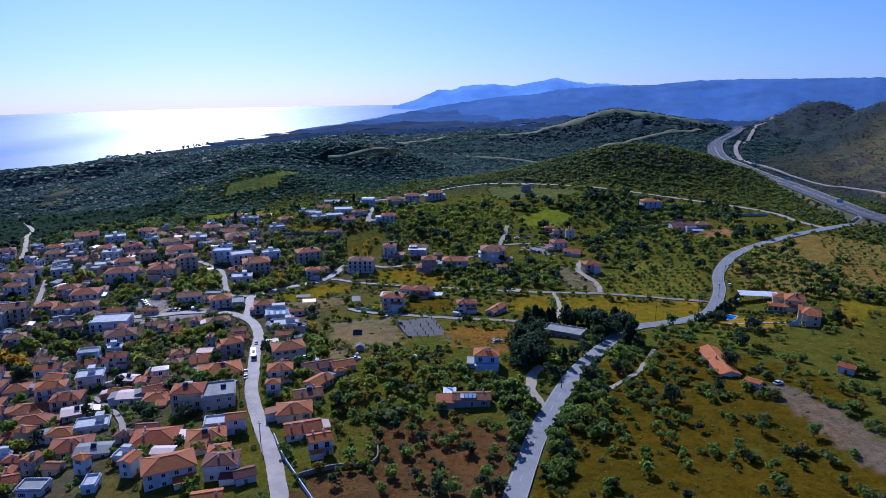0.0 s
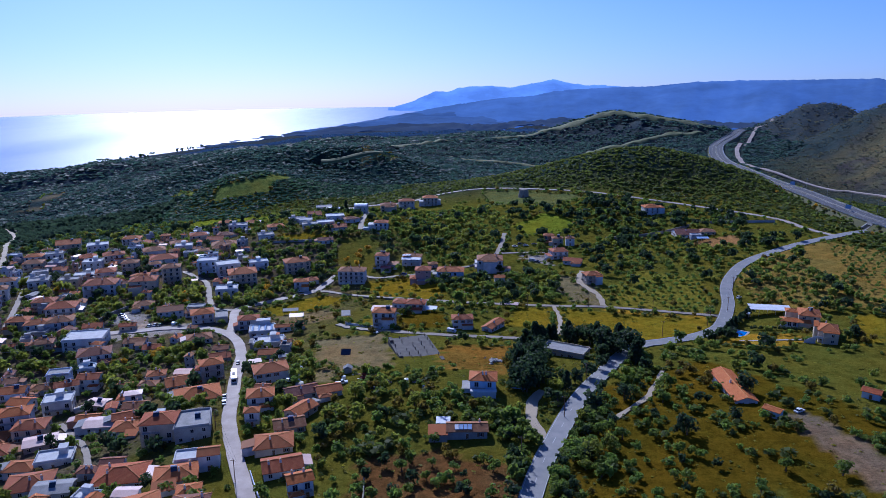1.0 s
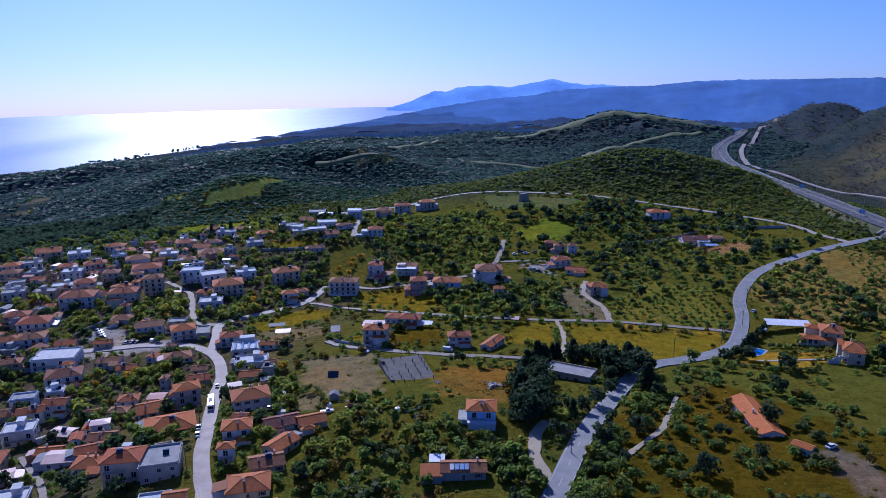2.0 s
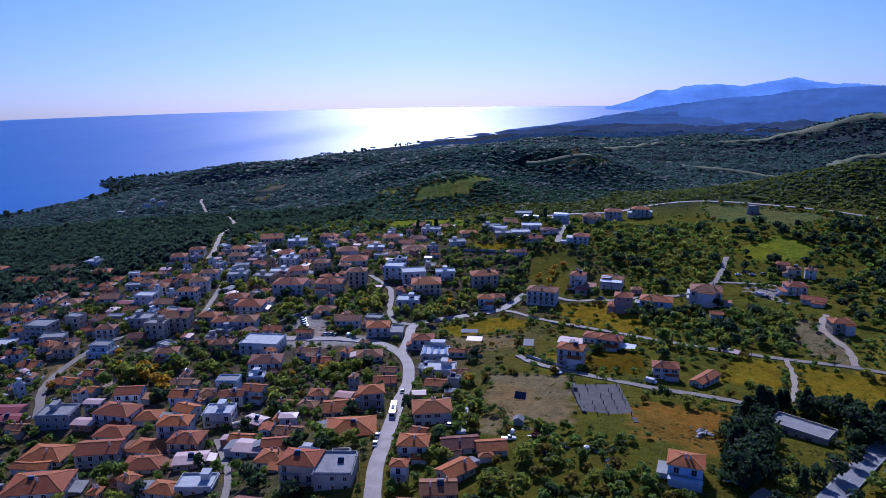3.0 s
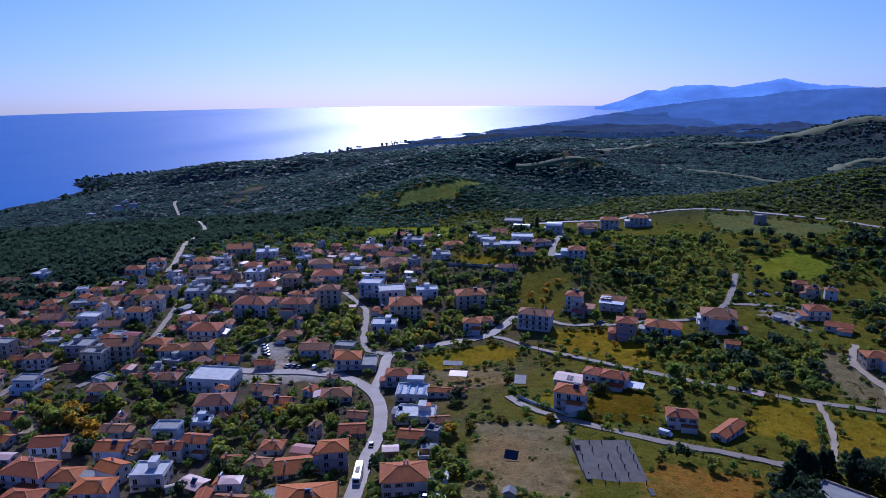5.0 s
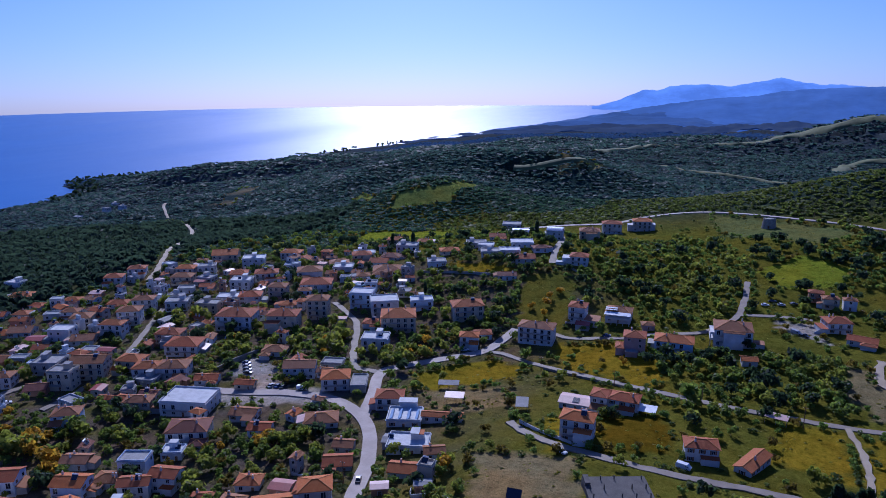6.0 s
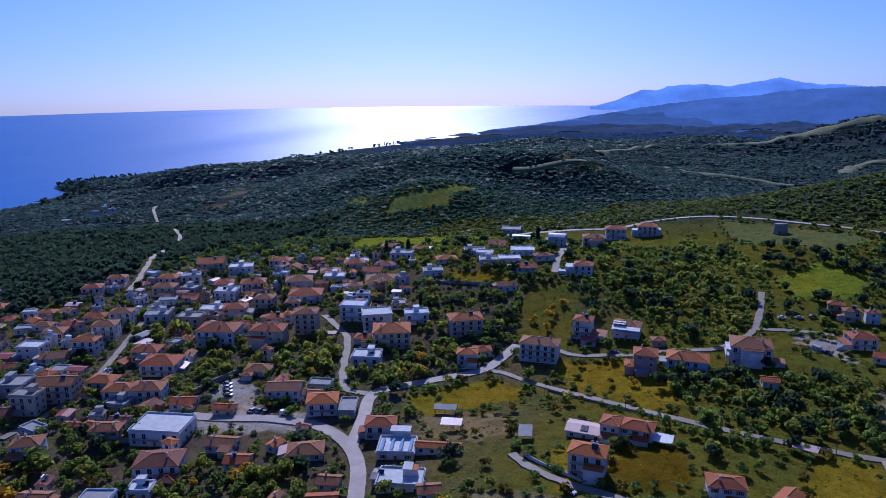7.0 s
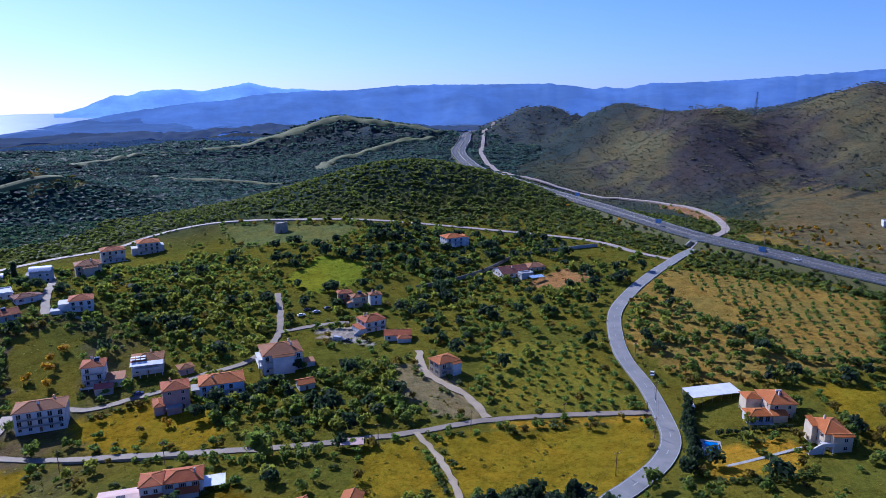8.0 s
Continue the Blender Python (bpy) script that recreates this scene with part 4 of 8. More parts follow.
def house(x, y, w, d, storeys, turn, roof, wall, tile=None, heater=None, balcony=None, extras=True, head=True):
    """A house: walls, roof (H four slopes, G two slopes, F flat), chimney, windows on all floors, door, balconies."""
    rng = rng_house
    h = storeys * 2.9 + 0.3
    c, s = math.cos(radians(turn)), math.sin(radians(turn))
    corners = [(x + c * i * w / 2 - s * j * d / 2, y + s * i * w / 2 + c * j * d / 2) for i in (-1, 1) for j in (-1, 1)]
    z = 0.6 * gz(x, y) + 0.4 * min(gz(*p) for p in corners)
    FOOTPRINTS.append((x, y, w, d, turn))
    tile = rng.choice((0, 0, 0, 1, 1, 1, 2, 2, 3, 4) if y > -190 else (0, 0, 0, 0, 1, 1, 1, 2, 4)) if tile is None else tile
    wall_mat = WALLS.get(wall, WALLS["w"])
    shed = storeys == 1 and roof == "G" and wall in "mprg" and rng.random() < 0.45 or wall == "p"
    kind = "flat-roofed" if roof == "F" else ("metal-roofed" if shed else ROOF_WORDS[tile] + (" hip-roofed" if roof == "H" else " gabled"))
    sort = "shed" if shed else "apartment_house" if storeys > 2 else "cottage" if storeys == 1 and w < 9.6 else "house"
    plain = sort.replace("_", " ")
    base = new(sort)
    base.matrix_world = pose(x, y, z, 0, 0, turn)
    tagged(base, f"{COUNT_WORDS[storeys]} {WALL_WORDS.get(wall, 'white')} {kind} village {plain}", plain, f"village {plain}s")
    if roof == "F":
        part_mesh("wall", wall_mesh(w, d, h, 0, wall_mat), base)
        top_mat = ROOF_WHITE if wall in "wb" and rng.random() < 0.6 else ROOF_FLAT
        o = 0.35
        part_mesh("roof", boxes("roof", [(-w / 2 - o, -d / 2 - o, h, w / 2 + o, d / 2 + o, h + 0.18, 0)], [top_mat]), base)
        p = 0.22
        part_mesh("parapet", boxes("parapet", [(-w / 2, -d / 2, h + 0.18, w / 2, -d / 2 + p, h + 0.75, 0), (-w / 2, d / 2 - p, h + 0.18, w / 2, d / 2, h + 0.75, 0), (-w / 2, -d / 2 + p, h + 0.18, -w / 2 + p, d / 2 - p, h + 0.75, 0), (w / 2 - p, -d / 2 + p, h + 0.18, w / 2, d / 2 - p, h + 0.75, 0)], [wall_mat]), base)
        if rng.random() < 0.5 and head:
            q = rng.uniform(-0.25, 0.25) * w
            part_mesh("stair_head", boxes("stair_head", [(q - 1.4, 0.3, h + 0.18, q + 1.4, d / 2 - 0.4, h + 2.5, 0), (q - 1.6, 0.1, h + 2.5, q + 1.6, d / 2 - 0.2, h + 2.65, 1)], [wall_mat, top_mat]), base)
        top, ridge_end = h + 0.18, w * 0.3
    else:
        rise = (0.2 if shed else 0.36) * d / 2
        part_mesh("wall", wall_mesh(w, d, h, 0 if roof == "H" else rise - 0.1, wall_mat), base)
        mat = (SHEET_PINK if wall == "p" else rng.choice((SHEET_RED, SHEET_RED, SHEET_PINK, ROOF_FLAT))) if shed else TILES[tile]
        me, v, top = roof_mesh(w, d, h, rise, roof == "H" and w > 0, mat)
        part_mesh("roof", me, base)
        if not shed:
            lines = [(v[4], v[5])] if (Vector(v[4]) - Vector(v[5])).length > 0.3 else []
            if roof == "H":
                lines += [(v[0], v[4]), (v[3], v[4]), (v[1], v[5]), (v[2], v[5])]
            part_mesh("ridge_tiles", cap_mesh(lines), base)
            for k in range(rng.choice((0, 1, 1, 2))):
                part_mesh("chimney", CHIMNEY, base, m=pose(rng.uniform(-0.35, 0.35) * w, rng.choice((-1, 1)) * d * 0.16, top - 0.3 * rise))
        ridge_end = w * 0.2
    if heater if heater is not None else rng.random() < 0.2:
        zz = top if roof == "F" else h + 0.55 * (top - h)
        part_mesh("solar_water_heater", HEATER, base, "solar water heater with white tank", pose(rng.uniform(-1, 1) * ridge_end, 0.4 if roof == "F" else -d * 0.1, zz, 0, 0, 0))
    extra = rng.random() if extras else 1.0
    if 0.45 < extra < 0.8 and w > 7 and roof != "F" and not shed:        # a lower wing in front, under its own tiles
        ww, wd = w * rng.uniform(0.35, 0.55), d * rng.uniform(0.3, 0.5)
        xa = rng.choice((-1, 1)) * (w - ww) / 2
        wing(base, xa - ww / 2, -d / 2 - wd, xa + ww / 2, -d / 2 - 0.01, h - (2.9 if storeys > 1 else 0.5), rng.choice("HGLF"), wall_mat, TILES[tile])
    if extra < 0.45 and w > 8 and roof != "F":       # a lean-to at one end
        side, aw, ad, ah = rng.choice((-1, 1)), rng.uniform(2.5, 4.5), d * rng.uniform(0.45, 0.75), 2.5
        xa, ya = side * (w / 2 + aw / 2 + 0.004), rng.uniform(-0.2, 0.2) * (d - ad)
        x0, x1 = sorted((xa - side * (aw / 2 - 0.004), xa + side * aw / 2))
        inner, outer = (x0, x1) if side > 0 else (x1, x0)
        lean = part_mesh("lean_to", boxes("lean_to", [(x0, ya - ad / 2, -3, x1, ya + ad / 2, ah, 0)], [rng.choice((wall_mat, WALLS["g"], WALLS["w"]))]), base)
        o = outer + side * 0.3
        v = [(inner, ya - ad / 2 - 0.3, ah + 0.75), (o, ya - ad / 2 - 0.3, ah + 0.02), (o, ya + ad / 2 + 0.3, ah + 0.02), (inner, ya + ad / 2 + 0.3, ah + 0.75)]
        v += [(p[0], p[1], p[2] + 0.14) for p in v]
        me = mesh_of("lean_to_roof", v, [(0, 1, 2, 3), (7, 6, 5, 4), (0, 4, 5, 1), (1, 5, 6, 2), (2, 6, 7, 3), (3, 7, 4, 0)], [rng.choice((TILES[tile], TILES[2], SHEET_PINK, ROOF_FLAT))])
        part_mesh("roof", me, lean)
    # windows, floor by floor
    win = rng.choice((WINDOW, WINDOW, WINDOW_SHUTTERS))
    shows_balcony = storeys > 1 and (rng.random() < 0.75 if balcony is None else balcony)
    for side, (length, off, ang) in enumerate(((w, -d / 2, 0), (d, -w / 2, 90), (w, -d / 2, 180), (d, -w / 2, 270))):
        n = max(1, int(length / 3.4))
        for floor in range(storeys):
            for k in range(n):
                u = (k + 0.5) / n * length - length / 2
                if side == 0 and floor == 0 and k == n // 2:
                    part_mesh("door", DOOR, base, m=pose(0, 0, 0, 0, 0, ang) @ pose(u, off, 0.1))
                    continue
                if rng.random() < (0.9 if side == 2 else 0.14):      # the uphill sides are nearly blind
                    continue
                tall = shows_balcony and side == 0 and floor > 0
                part_mesh("window", WINDOW_TALL if tall else win, base, m=pose(0, 0, 0, 0, 0, ang) @ pose(u, off, floor * 2.9 + (1.25 if tall else 1.7)))
    if shows_balcony:
        for floor in range(1, storeys):
            zf, x0, x1 = floor * 2.9, -w * 0.42, w * rng.choice((0.42, 0.1))
            y0, y1 = -d / 2 - 1.25, -d / 2 - 0.004
            bars = [(x0, y0, zf - 0.15, x1, y1, zf + 0.02, 0), (x0, y0, zf + 0.95, x1, y0 + 0.06, zf + 1.02, 1), (x0, y0 + 0.06, zf + 0.95, x0 + 0.06, y1, zf + 1.02, 1), (x1 - 0.06, y0 + 0.06, zf + 0.95, x1, y1, zf + 1.02, 1)]
            nb = max(2, int((x1 - x0) / 0.5))
            bars += [(x0 + (x1 - x0 - 0.05) * k / nb, y0 + 0.01, zf + 0.02, x0 + (x1 - x0 - 0.05) * k / nb + 0.05, y0 + 0.05, zf + 0.95, 1) for k in range(nb + 1)]
            part_mesh("balcony", boxes("balcony", bars, [CONCRETE, METAL]), base)
    return base


house(11.0, -1.0, 17.5, 10.0, 3, 9, "H", "w", tile=3, heater=False, balcony=True, extras=False)
house(-427.7, -79.6, 12.7, 9.7, 2, 22, "H", "w")
house(-366.6, -91.5, 16.1, 12.5, 1, 25, "G", "y")
house(-372.6, -59.8, 20.0, 13.4, 1, 31, "G", "w")
house(-350.8, -47.3, 10.6, 8.7, 2, 17, "F", "w")
house(-343.4, -67.4, 11.0, 7.7, 1, 23, "G", "w")
house(-325.1, -59.5, 14.3, 10.7, 1, 39, "H", "w")
house(-370.9, -130.6, 10.0, 7.5, 2, 35, "F", "w")
house(-323.0, -152.9, 12.9, 8.9, 2, 31, "H", "w")
house(-304.2, -143.0, 9.9, 8.2, 2, 31, "H", "w")
house(-288.1, -140.4, 7.1, 5.7, 2, 29, "H", "y")
house(-309.3, -110.3, 12.5, 8.4, 1, 32, "H", "y")
house(-275.3, -118.5, 13.4, 10.4, 1, 34, "H", "w")
house(-286.3, -104.6, 9.2, 6.2, 1, 24, "H", "w")
house(-263.5, -108.9, 8.2, 6.1, 1, 36, "H", "y")
house(-255.1, -102.9, 12.4, 10.3, 1, 33, "G", "w")
house(-300.7, -89.9, 10.5, 8.8, 1, 33, "G", "w")
house(-327.7, -83.8, 12.3, 10.0, 1, 26, "G", "w")
house(-286.7, -82.7, 9.5, 8.0, 1, 27, "H", "y")
house(-264.6, -78.1, 9.5, 6.4, 1, 36, "F", "w")
house(-292.5, -69.2, 8.8, 6.1, 1, 20, "H", "w")
house(-281.6, -63.9, 6.8, 5.5, 2, 38, "F", "w")
house(-279.5, -54.5, 9.6, 6.9, 1, 31, "H", "w")
house(-250.4, -75.5, 9.6, 7.0, 2, 28, "H", "w")
house(-224.2, -99.5, 11.8, 9.1, 2, 25, "F", "w")
house(-232.0, -109.9, 8.6, 7.2, 1, 30, "G", "r")
house(-215.6, -117.4, 7.8, 6.6, 1, 32, "G", "w")
house(-206.7, -99.4, 11.3, 9.6, 1, 36, "G", "w")
house(-244.0, -48.2, 12.4, 8.5, 1, 32, "H", "w")
house(-285.9, -18.7, 11.7, 9.9, 2, 36, "H", "w")
house(-285.6, -0.1, 11.6, 8.9, 2, 37, "H", "w")
house(-220.3, -48.7, 12.1, 8.5, 3, 33, "H", "w")
house(-209.9, -67.4, 12.2, 9.4, 3, 35, "H", "w")
house(-197.5, -87.7, 12.0, 8.0, 3, 23, "H", "w")
house(-234.5, -80.2, 11.4, 9.7, 2, 36, "H", "y")
house(-222.9, -149.7, 9.1, 7.4, 3, 19, "F", "y")
house(-223.9, -136.1, 12.3, 8.5, 1, 26, "G", "r")
house(-231.8, -165.2, 14.2, 11.5, 3, 23, "F", "g")
house(-210.5, -171.8, 12.4, 8.3, 2, 36, "F", "g")
house(-213.0, -130.9, 8.1, 5.5, 1, 31, "F", "w")
house(-192.1, -151.7, 10.2, 7.4, 2, 33, "H", "w")
house(-168.8, -149.8, 9.3, 7.9, 1, 36, "G", "r")
house(-186.5, -132.0, 12.7, 10.8, 2, 28, "F", "g")
house(-162.3, -141.5, 10.9, 7.4, 3, 24, "F", "y")
house(-161.9, -127.8, 15.5, 10.3, 3, 30, "G", "y")
house(-151.0, -113.8, 12.1, 8.9, 2, 21, "H", "y")
house(-136.0, -116.7, 13.0, 9.0, 2, 30, "H", "w")
house(-130.0, -122.8, 9.6, 7.9, 1, 18, "F", "g")
house(-263.2, -180.4, 14.6, 12.3, 2, 24, "G", "r")
house(-241.8, -183.5, 14.4, 10.6, 1, 37, "F", "w")
house(-222.2, -203.0, 13.9, 10.5, 1, 27, "G", "r")
house(-208.4, -194.3, 8.1, 6.3, 2, 31, "G", "w")
house(-190.2, -198.5, 9.4, 7.3, 1, 29, "G", "w")
house(-187.8, -179.7, 11.0, 8.3, 2, 38, "H", "y")
house(-169.1, -171.5, 9.8, 7.8, 2, 26, "F", "w")
house(-167.9, -173.2, 11.5, 8.3, 1, 22, "F", "b")
house(-127.5, -163.9, 10.4, 7.9, 2, 39, "H", "b")
house(-110.2, -143.5, 10.9, 7.2, 2, 29, "H", "y")
house(-143.6, -194.2, 9.1, 7.0, 1, 26, "G", "w")
house(-147.8, -205.6, 9.5, 7.4, 1, 17, "G", "y")
house(-145.3, -235.0, 12.3, 8.3, 1, 31, "G", "m")
house(-116.4, -230.7, 13.8, 10.3, 2, 31, "F", "g")
house(-135.7, -239.4, 8.6, 6.2, 1, 32, "G", "r")
house(-104.9, -203.7, 11.0, 8.8, 2, 33, "G", "b")
house(-94.2, -218.1, 16.4, 11.0, 2, 17, "H", "w")
house(-82.3, -212.5, 10.6, 8.9, 1, 32, "H", "w")
house(-83.7, -228.0, 13.2, 9.9, 1, 23, "H", "w")
house(-57.0, -219.5, 12.1, 8.7, 3, 30, "H", "w")
house(-95.9, -182.5, 9.5, 6.8, 1, 25, "G", "w")
house(-80.1, -195.4, 10.5, 8.1, 2, 25, "G", "b")
house(-74.5, -185.6, 9.4, 6.9, 1, 24, "H", "w")
house(-59.6, -186.8, 9.8, 6.5, 2, 34, "G", "w")
house(-51.6, -201.7, 11.5, 9.2, 2, 30, "F", "w")
house(-102.5, -227.9, 8.6, 6.0, 1, 24, "G", "r")
house(-71.7, -242.6, 15.3, 10.8, 2, 35, "G", "g")
house(-59.0, -230.8, 13.5, 10.0, 1, 21, "H", "w")
house(-49.1, -241.1, 13.5, 9.2, 1, 32, "H", "w")
house(-92.4, -250.4, 16.4, 11.9, 1, 24, "H", "w")
house(-85.9, -257.8, 6.3, 5.5, 1, 35, "G", "w")
house(-68.8, -268.3, 20.0, 13.8, 2, 36, "H", "w")
house(-44.8, -224.6, 12.0, 9.4, 2, 24, "H", "y")
house(-33.3, -233.2, 11.1, 8.3, 1, 36, "G", "m")
house(-26.5, -214.8, 8.5, 5.8, 1, 22, "G", "r")
house(-15.0, -246.8, 12.1, 8.4, 1, 29, "F", "w")
house(-106.5, -265.5, 7.9, 6.5, 1, 35, "G", "w")
house(-15.8, -219.9, 12.2, 8.7, 1, 21, "G", "p")
house(-253.4, 52.4, 18.2, 14.2, 2, 35, "G", "y")
house(-226.5, 52.7, 15.6, 11.3, 2, 35, "F", "w")
house(-212.7, 78.3, 14.5, 10.4, 2, 20, "H", "w")
house(-204.5, -37.9, 12.9, 9.2, 2, 34, "F", "w")
house(-253.4, 14.6, 12.3, 9.1, 2, 25, "H", "w")
house(-242.2, 1.0, 13.5, 10.0, 2, 26, "H", "y")
house(-242.4, 22.8, 11.9, 8.2, 2, 37, "F", "w")
house(-231.1, 11.4, 10.5, 8.8, 1, 17, "F", "w")
house(-211.9, 22.0, 11.4, 9.7, 2, 36, "H", "r")
house(-199.1, 10.8, 13.0, 10.9, 2, 27, "F", "w")
house(-195.6, 30.9, 15.2, 10.7, 2, 37, "H", "w")
house(-171.7, -10.7, 13.1, 10.7, 2, 33, "H", "w")
house(-188.8, -12.0, 13.1, 9.9, 1, 32, "F", "w")
house(-146.7, -48.0, 20.0, 14.5, 3, 23, "H", "w")
house(-183.5, -33.5, 13.5, 9.1, 2, 22, "F", "y")
house(-217.6, -0.9, 9.8, 7.0, 1, 30, "G", "w")
house(-226.8, -11.0, 10.1, 6.8, 1, 35, "F", "w")
house(-169.1, 44.1, 16.3, 12.9, 2, 37, "H", "w")
house(-164.5, 71.5, 13.1, 10.9, 1, 37, "H", "w")
house(-153.3, 83.2, 13.0, 10.0, 2, 37, "H", "y")
house(-131.2, 87.8, 12.9, 10.4, 1, 17, "H", "w")
house(-128.1, 104.6, 14.8, 10.6, 2, 21, "F", "w")
house(-118.1, 62.3, 19.3, 14.7, 1, 32, "H", "b")
house(-154.6, 62.7, 13.3, 11.2, 1, 26, "F", "w")
house(-147.5, 23.8, 19.1, 13.9, 2, 30, "H", "w")
house(-160.6, 2.4, 10.8, 8.9, 3, 23, "H", "y")
house(-114.4, -17.4, 11.9, 9.7, 4, 27, "H", "y")
house(-121.8, -38.5, 16.5, 11.5, 3, 25, "H", "y")
house(-142.8, -10.1, 9.7, 7.9, 1, 29, "H", "w")
house(-101.2, 7.6, 13.2, 10.7, 3, 21, "F", "b")
house(-81.8, 1.0, 15.2, 12.3, 3, 37, "F", "w")
house(-64.8, 13.8, 12.6, 8.3, 2, 35, "F", "b")
house(-62.7, -14.9, 18.1, 14.9, 3, 31, "H", "y")
house(-76.8, -17.8, 10.5, 7.5, 1, 18, "H", "w")
house(-59.2, -42.7, 13.1, 10.0, 2, 23, "F", "w")
house(-99.9, -71.1, 11.7, 8.7, 1, 26, "H", "w")
house(-70.0, -88.5, 14.0, 9.5, 2, 30, "G", "w", tile=3, heater=False, balcony=False, extras=False)
house(-58.5, -84.0, 7.9, 5.5, 1, 18, "G", "w", tile=3)
house(-62.5, -74.0, 9.8, 6.6, 1, 20, "F", "g", head=False)
house(-47.5, -92.0, 12.0, 10.0, 2, 32, "H", "w", tile=0, extras=False)
house(-38.0, -88.0, 6.5, 12.0, 1, 28, "F", "g", head=False)
house(-163.4, -79.6, 13.3, 9.5, 2, 24, "H", "y")
house(-144.0, -87.6, 16.6, 13.0, 2, 25, "H", "w")
house(-126.0, -111.0, 13.9, 10.2, 2, 30, "H", "w")
house(-91.8, -133.1, 20.0, 14.4, 2, 21, "F", "w")
house(-84.0, -109.0, 8.5, 5.0, 1, 22, "G", "y", tile=1, heater=False, extras=False)
house(-72.4, -151.7, 15.1, 11.0, 2, 33, "H", "w")
house(-63.7, -131.0, 10.5, 7.3, 1, 19, "G", "w")
house(-49.2, -138.1, 8.4, 6.5, 1, 25, "G", "w")
house(-31.5, -123.4, 12.7, 9.3, 1, 34, "H", "w")
house(-105.0, -111.0, 10.0, 7.0, 1, 30, "G", "w", tile=1)
house(-15.2, -99.1, 11.0, 8.1, 2, 26, "H", "w")
house(-72.5, -176.3, 9.8, 6.9, 2, 27, "F", "b")
house(-67.8, -163.7, 7.7, 6.1, 1, 29, "F", "b")
house(-53.9, -178.9, 9.4, 7.0, 2, 19, "G", "w")
house(-26.1, -169.1, 7.9, 6.5, 1, 26, "H", "w")
house(-6.1, -179.1, 14.3, 10.5, 1, 38, "G", "w")
house(5.3, -173.8, 9.6, 7.8, 3, 37, "H", "g")
house(0.5, -172.9, 6.0, 5.5, 2, 23, "H", "w")
house(-10.8, -137.1, 6.9, 5.7, 1, 20, "G", "g")
house(-5.3, -148.3, 9.4, 7.8, 1, 32, "G", "g")
house(12.1, -197.4, 18.1, 14.3, 1, 34, "H", "y")
house(36.6, -179.3, 14.1, 10.8, 2, 33, "H", "w")
house(19.4, -146.1, 8.8, 6.8, 1, 19, "G", "w")
house(4.5, -128.3, 6.7, 5.5, 1, 17, "G", "g")
house(23.1, -131.6, 6.9, 5.5, 1, 34, "G", "b")
house(-11.1, -205.4, 9.5, 6.4, 1, 19, "G", "w")
house(-8.6, -215.4, 9.6, 6.7, 1, 36, "G", "r")
house(-0.4, -225.8, 10.4, 8.6, 1, 18, "H", "w")
house(19.5, -233.7, 11.9, 9.7, 3, 20, "H", "y", tile=1, heater=True, balcony=True)
house(30.6, -230.2, 12.0, 13.0, 2, 27, "F", "g", heater=True, head=False)
house(46.6, -208.6, 9.8, 8.0, 2, 24, "H", "w", tile=0)
house(59.4, -199.8, 12.3, 8.2, 1, 35, "G", "w")
house(70.3, -198.5, 9.4, 7.1, 1, 34, "G", "w")
house(66.2, -215.6, 10.4, 7.1, 1, 70, "G", "y", tile=0)
house(5.2, -199.2, 7.8, 6.5, 1, 33, "F", "g")
house(-23.9, -252.7, 10.1, 7.3, 1, 18, "H", "w")
house(-10.5, -263.7, 14.0, 11.4, 1, 29, "H", "w")
house(3.0, -268.3, 11.3, 7.8, 1, 22, "G", "g")
house(22.9, -261.0, 15.8, 12.2, 1, 22, "H", "w")
house(43.1, -261.2, 13.0, 10.0, 1, 28, "H", "w", tile=0)
house(50.1, -252.8, 6.3, 5.5, 2, 25, "G", "w")
house(41.7, -250.9, 9.3, 6.9, 1, 25, "F", "w")
house(66.5, -239.5, 12.5, 10.0, 1, 24, "H", "y", tile=0)
house(75.9, -253.4, 12.1, 8.9, 1, 30, "G", "w", tile=1)
house(87.2, -265.5, 7.2, 5.5, 2, 33, "G", "w")
house(66.5, -227.0, 10.5, 8.0, 1, 30, "G", "y", tile=2)
# white house: the blue light on its base is painted into the wall colours
blue_based = house(130.0, -187.5, 10.0, 8.5, 2, 8, "H", "u", tile=0, heater=False, balcony=True, extras=False)
wing(blue_based, -4.6, -7.4, 5.0, -5.6, 2.7, "F", WALLS["b"], ROOF_WHITE)
wing(blue_based, -8.0, -4.0, -5.01, 3.0, 2.2, "F", WALLS["b"], CONCRETE)
low_house = house(130.0, -222.5, 13.5, 6.5, 1, 12, "G", "g", tile=2, heater=False, extras=False)
wing(low_house, -13.0, -4.5, -6.76, 0.5, 2.4, "L", WALLS["g"], TILES[0])
for k in range(4):
    part_mesh("roof_panel", mesh_of("roof_panel", [(-4.2 + 1.5 * k, -2.9, 3.62), (-2.9 + 1.5 * k, -2.9, 3.62), (-2.9 + 1.5 * k, -0.7, 4.3), (-4.2 + 1.5 * k, -0.7, 4.3), (-4.2 + 1.5 * k, -2.9, 3.5), (-2.9 + 1.5 * k, -2.9, 3.5), (-2.9 + 1.5 * k, -0.7, 4.18), (-4.2 + 1.5 * k, -0.7, 4.18)], [(0, 1, 2, 3), (7, 6, 5, 4), (0, 4, 5, 1), (1, 5, 6, 2), (2, 6, 7, 3), (3, 7, 4, 0)], [SHEET_WHITE if k == 0 else SHEET_BLUE]), low_house, "pale glazed panel")
house(43.9, -284.8, 15.6, 10.8, 2, 37, "H", "w")
house(61.1, -282.3, 10.0, 8.0, 2, 19, "H", "w")
house(70.2, -285.2, 6.0, 5.5, 1, 37, "G", "w")
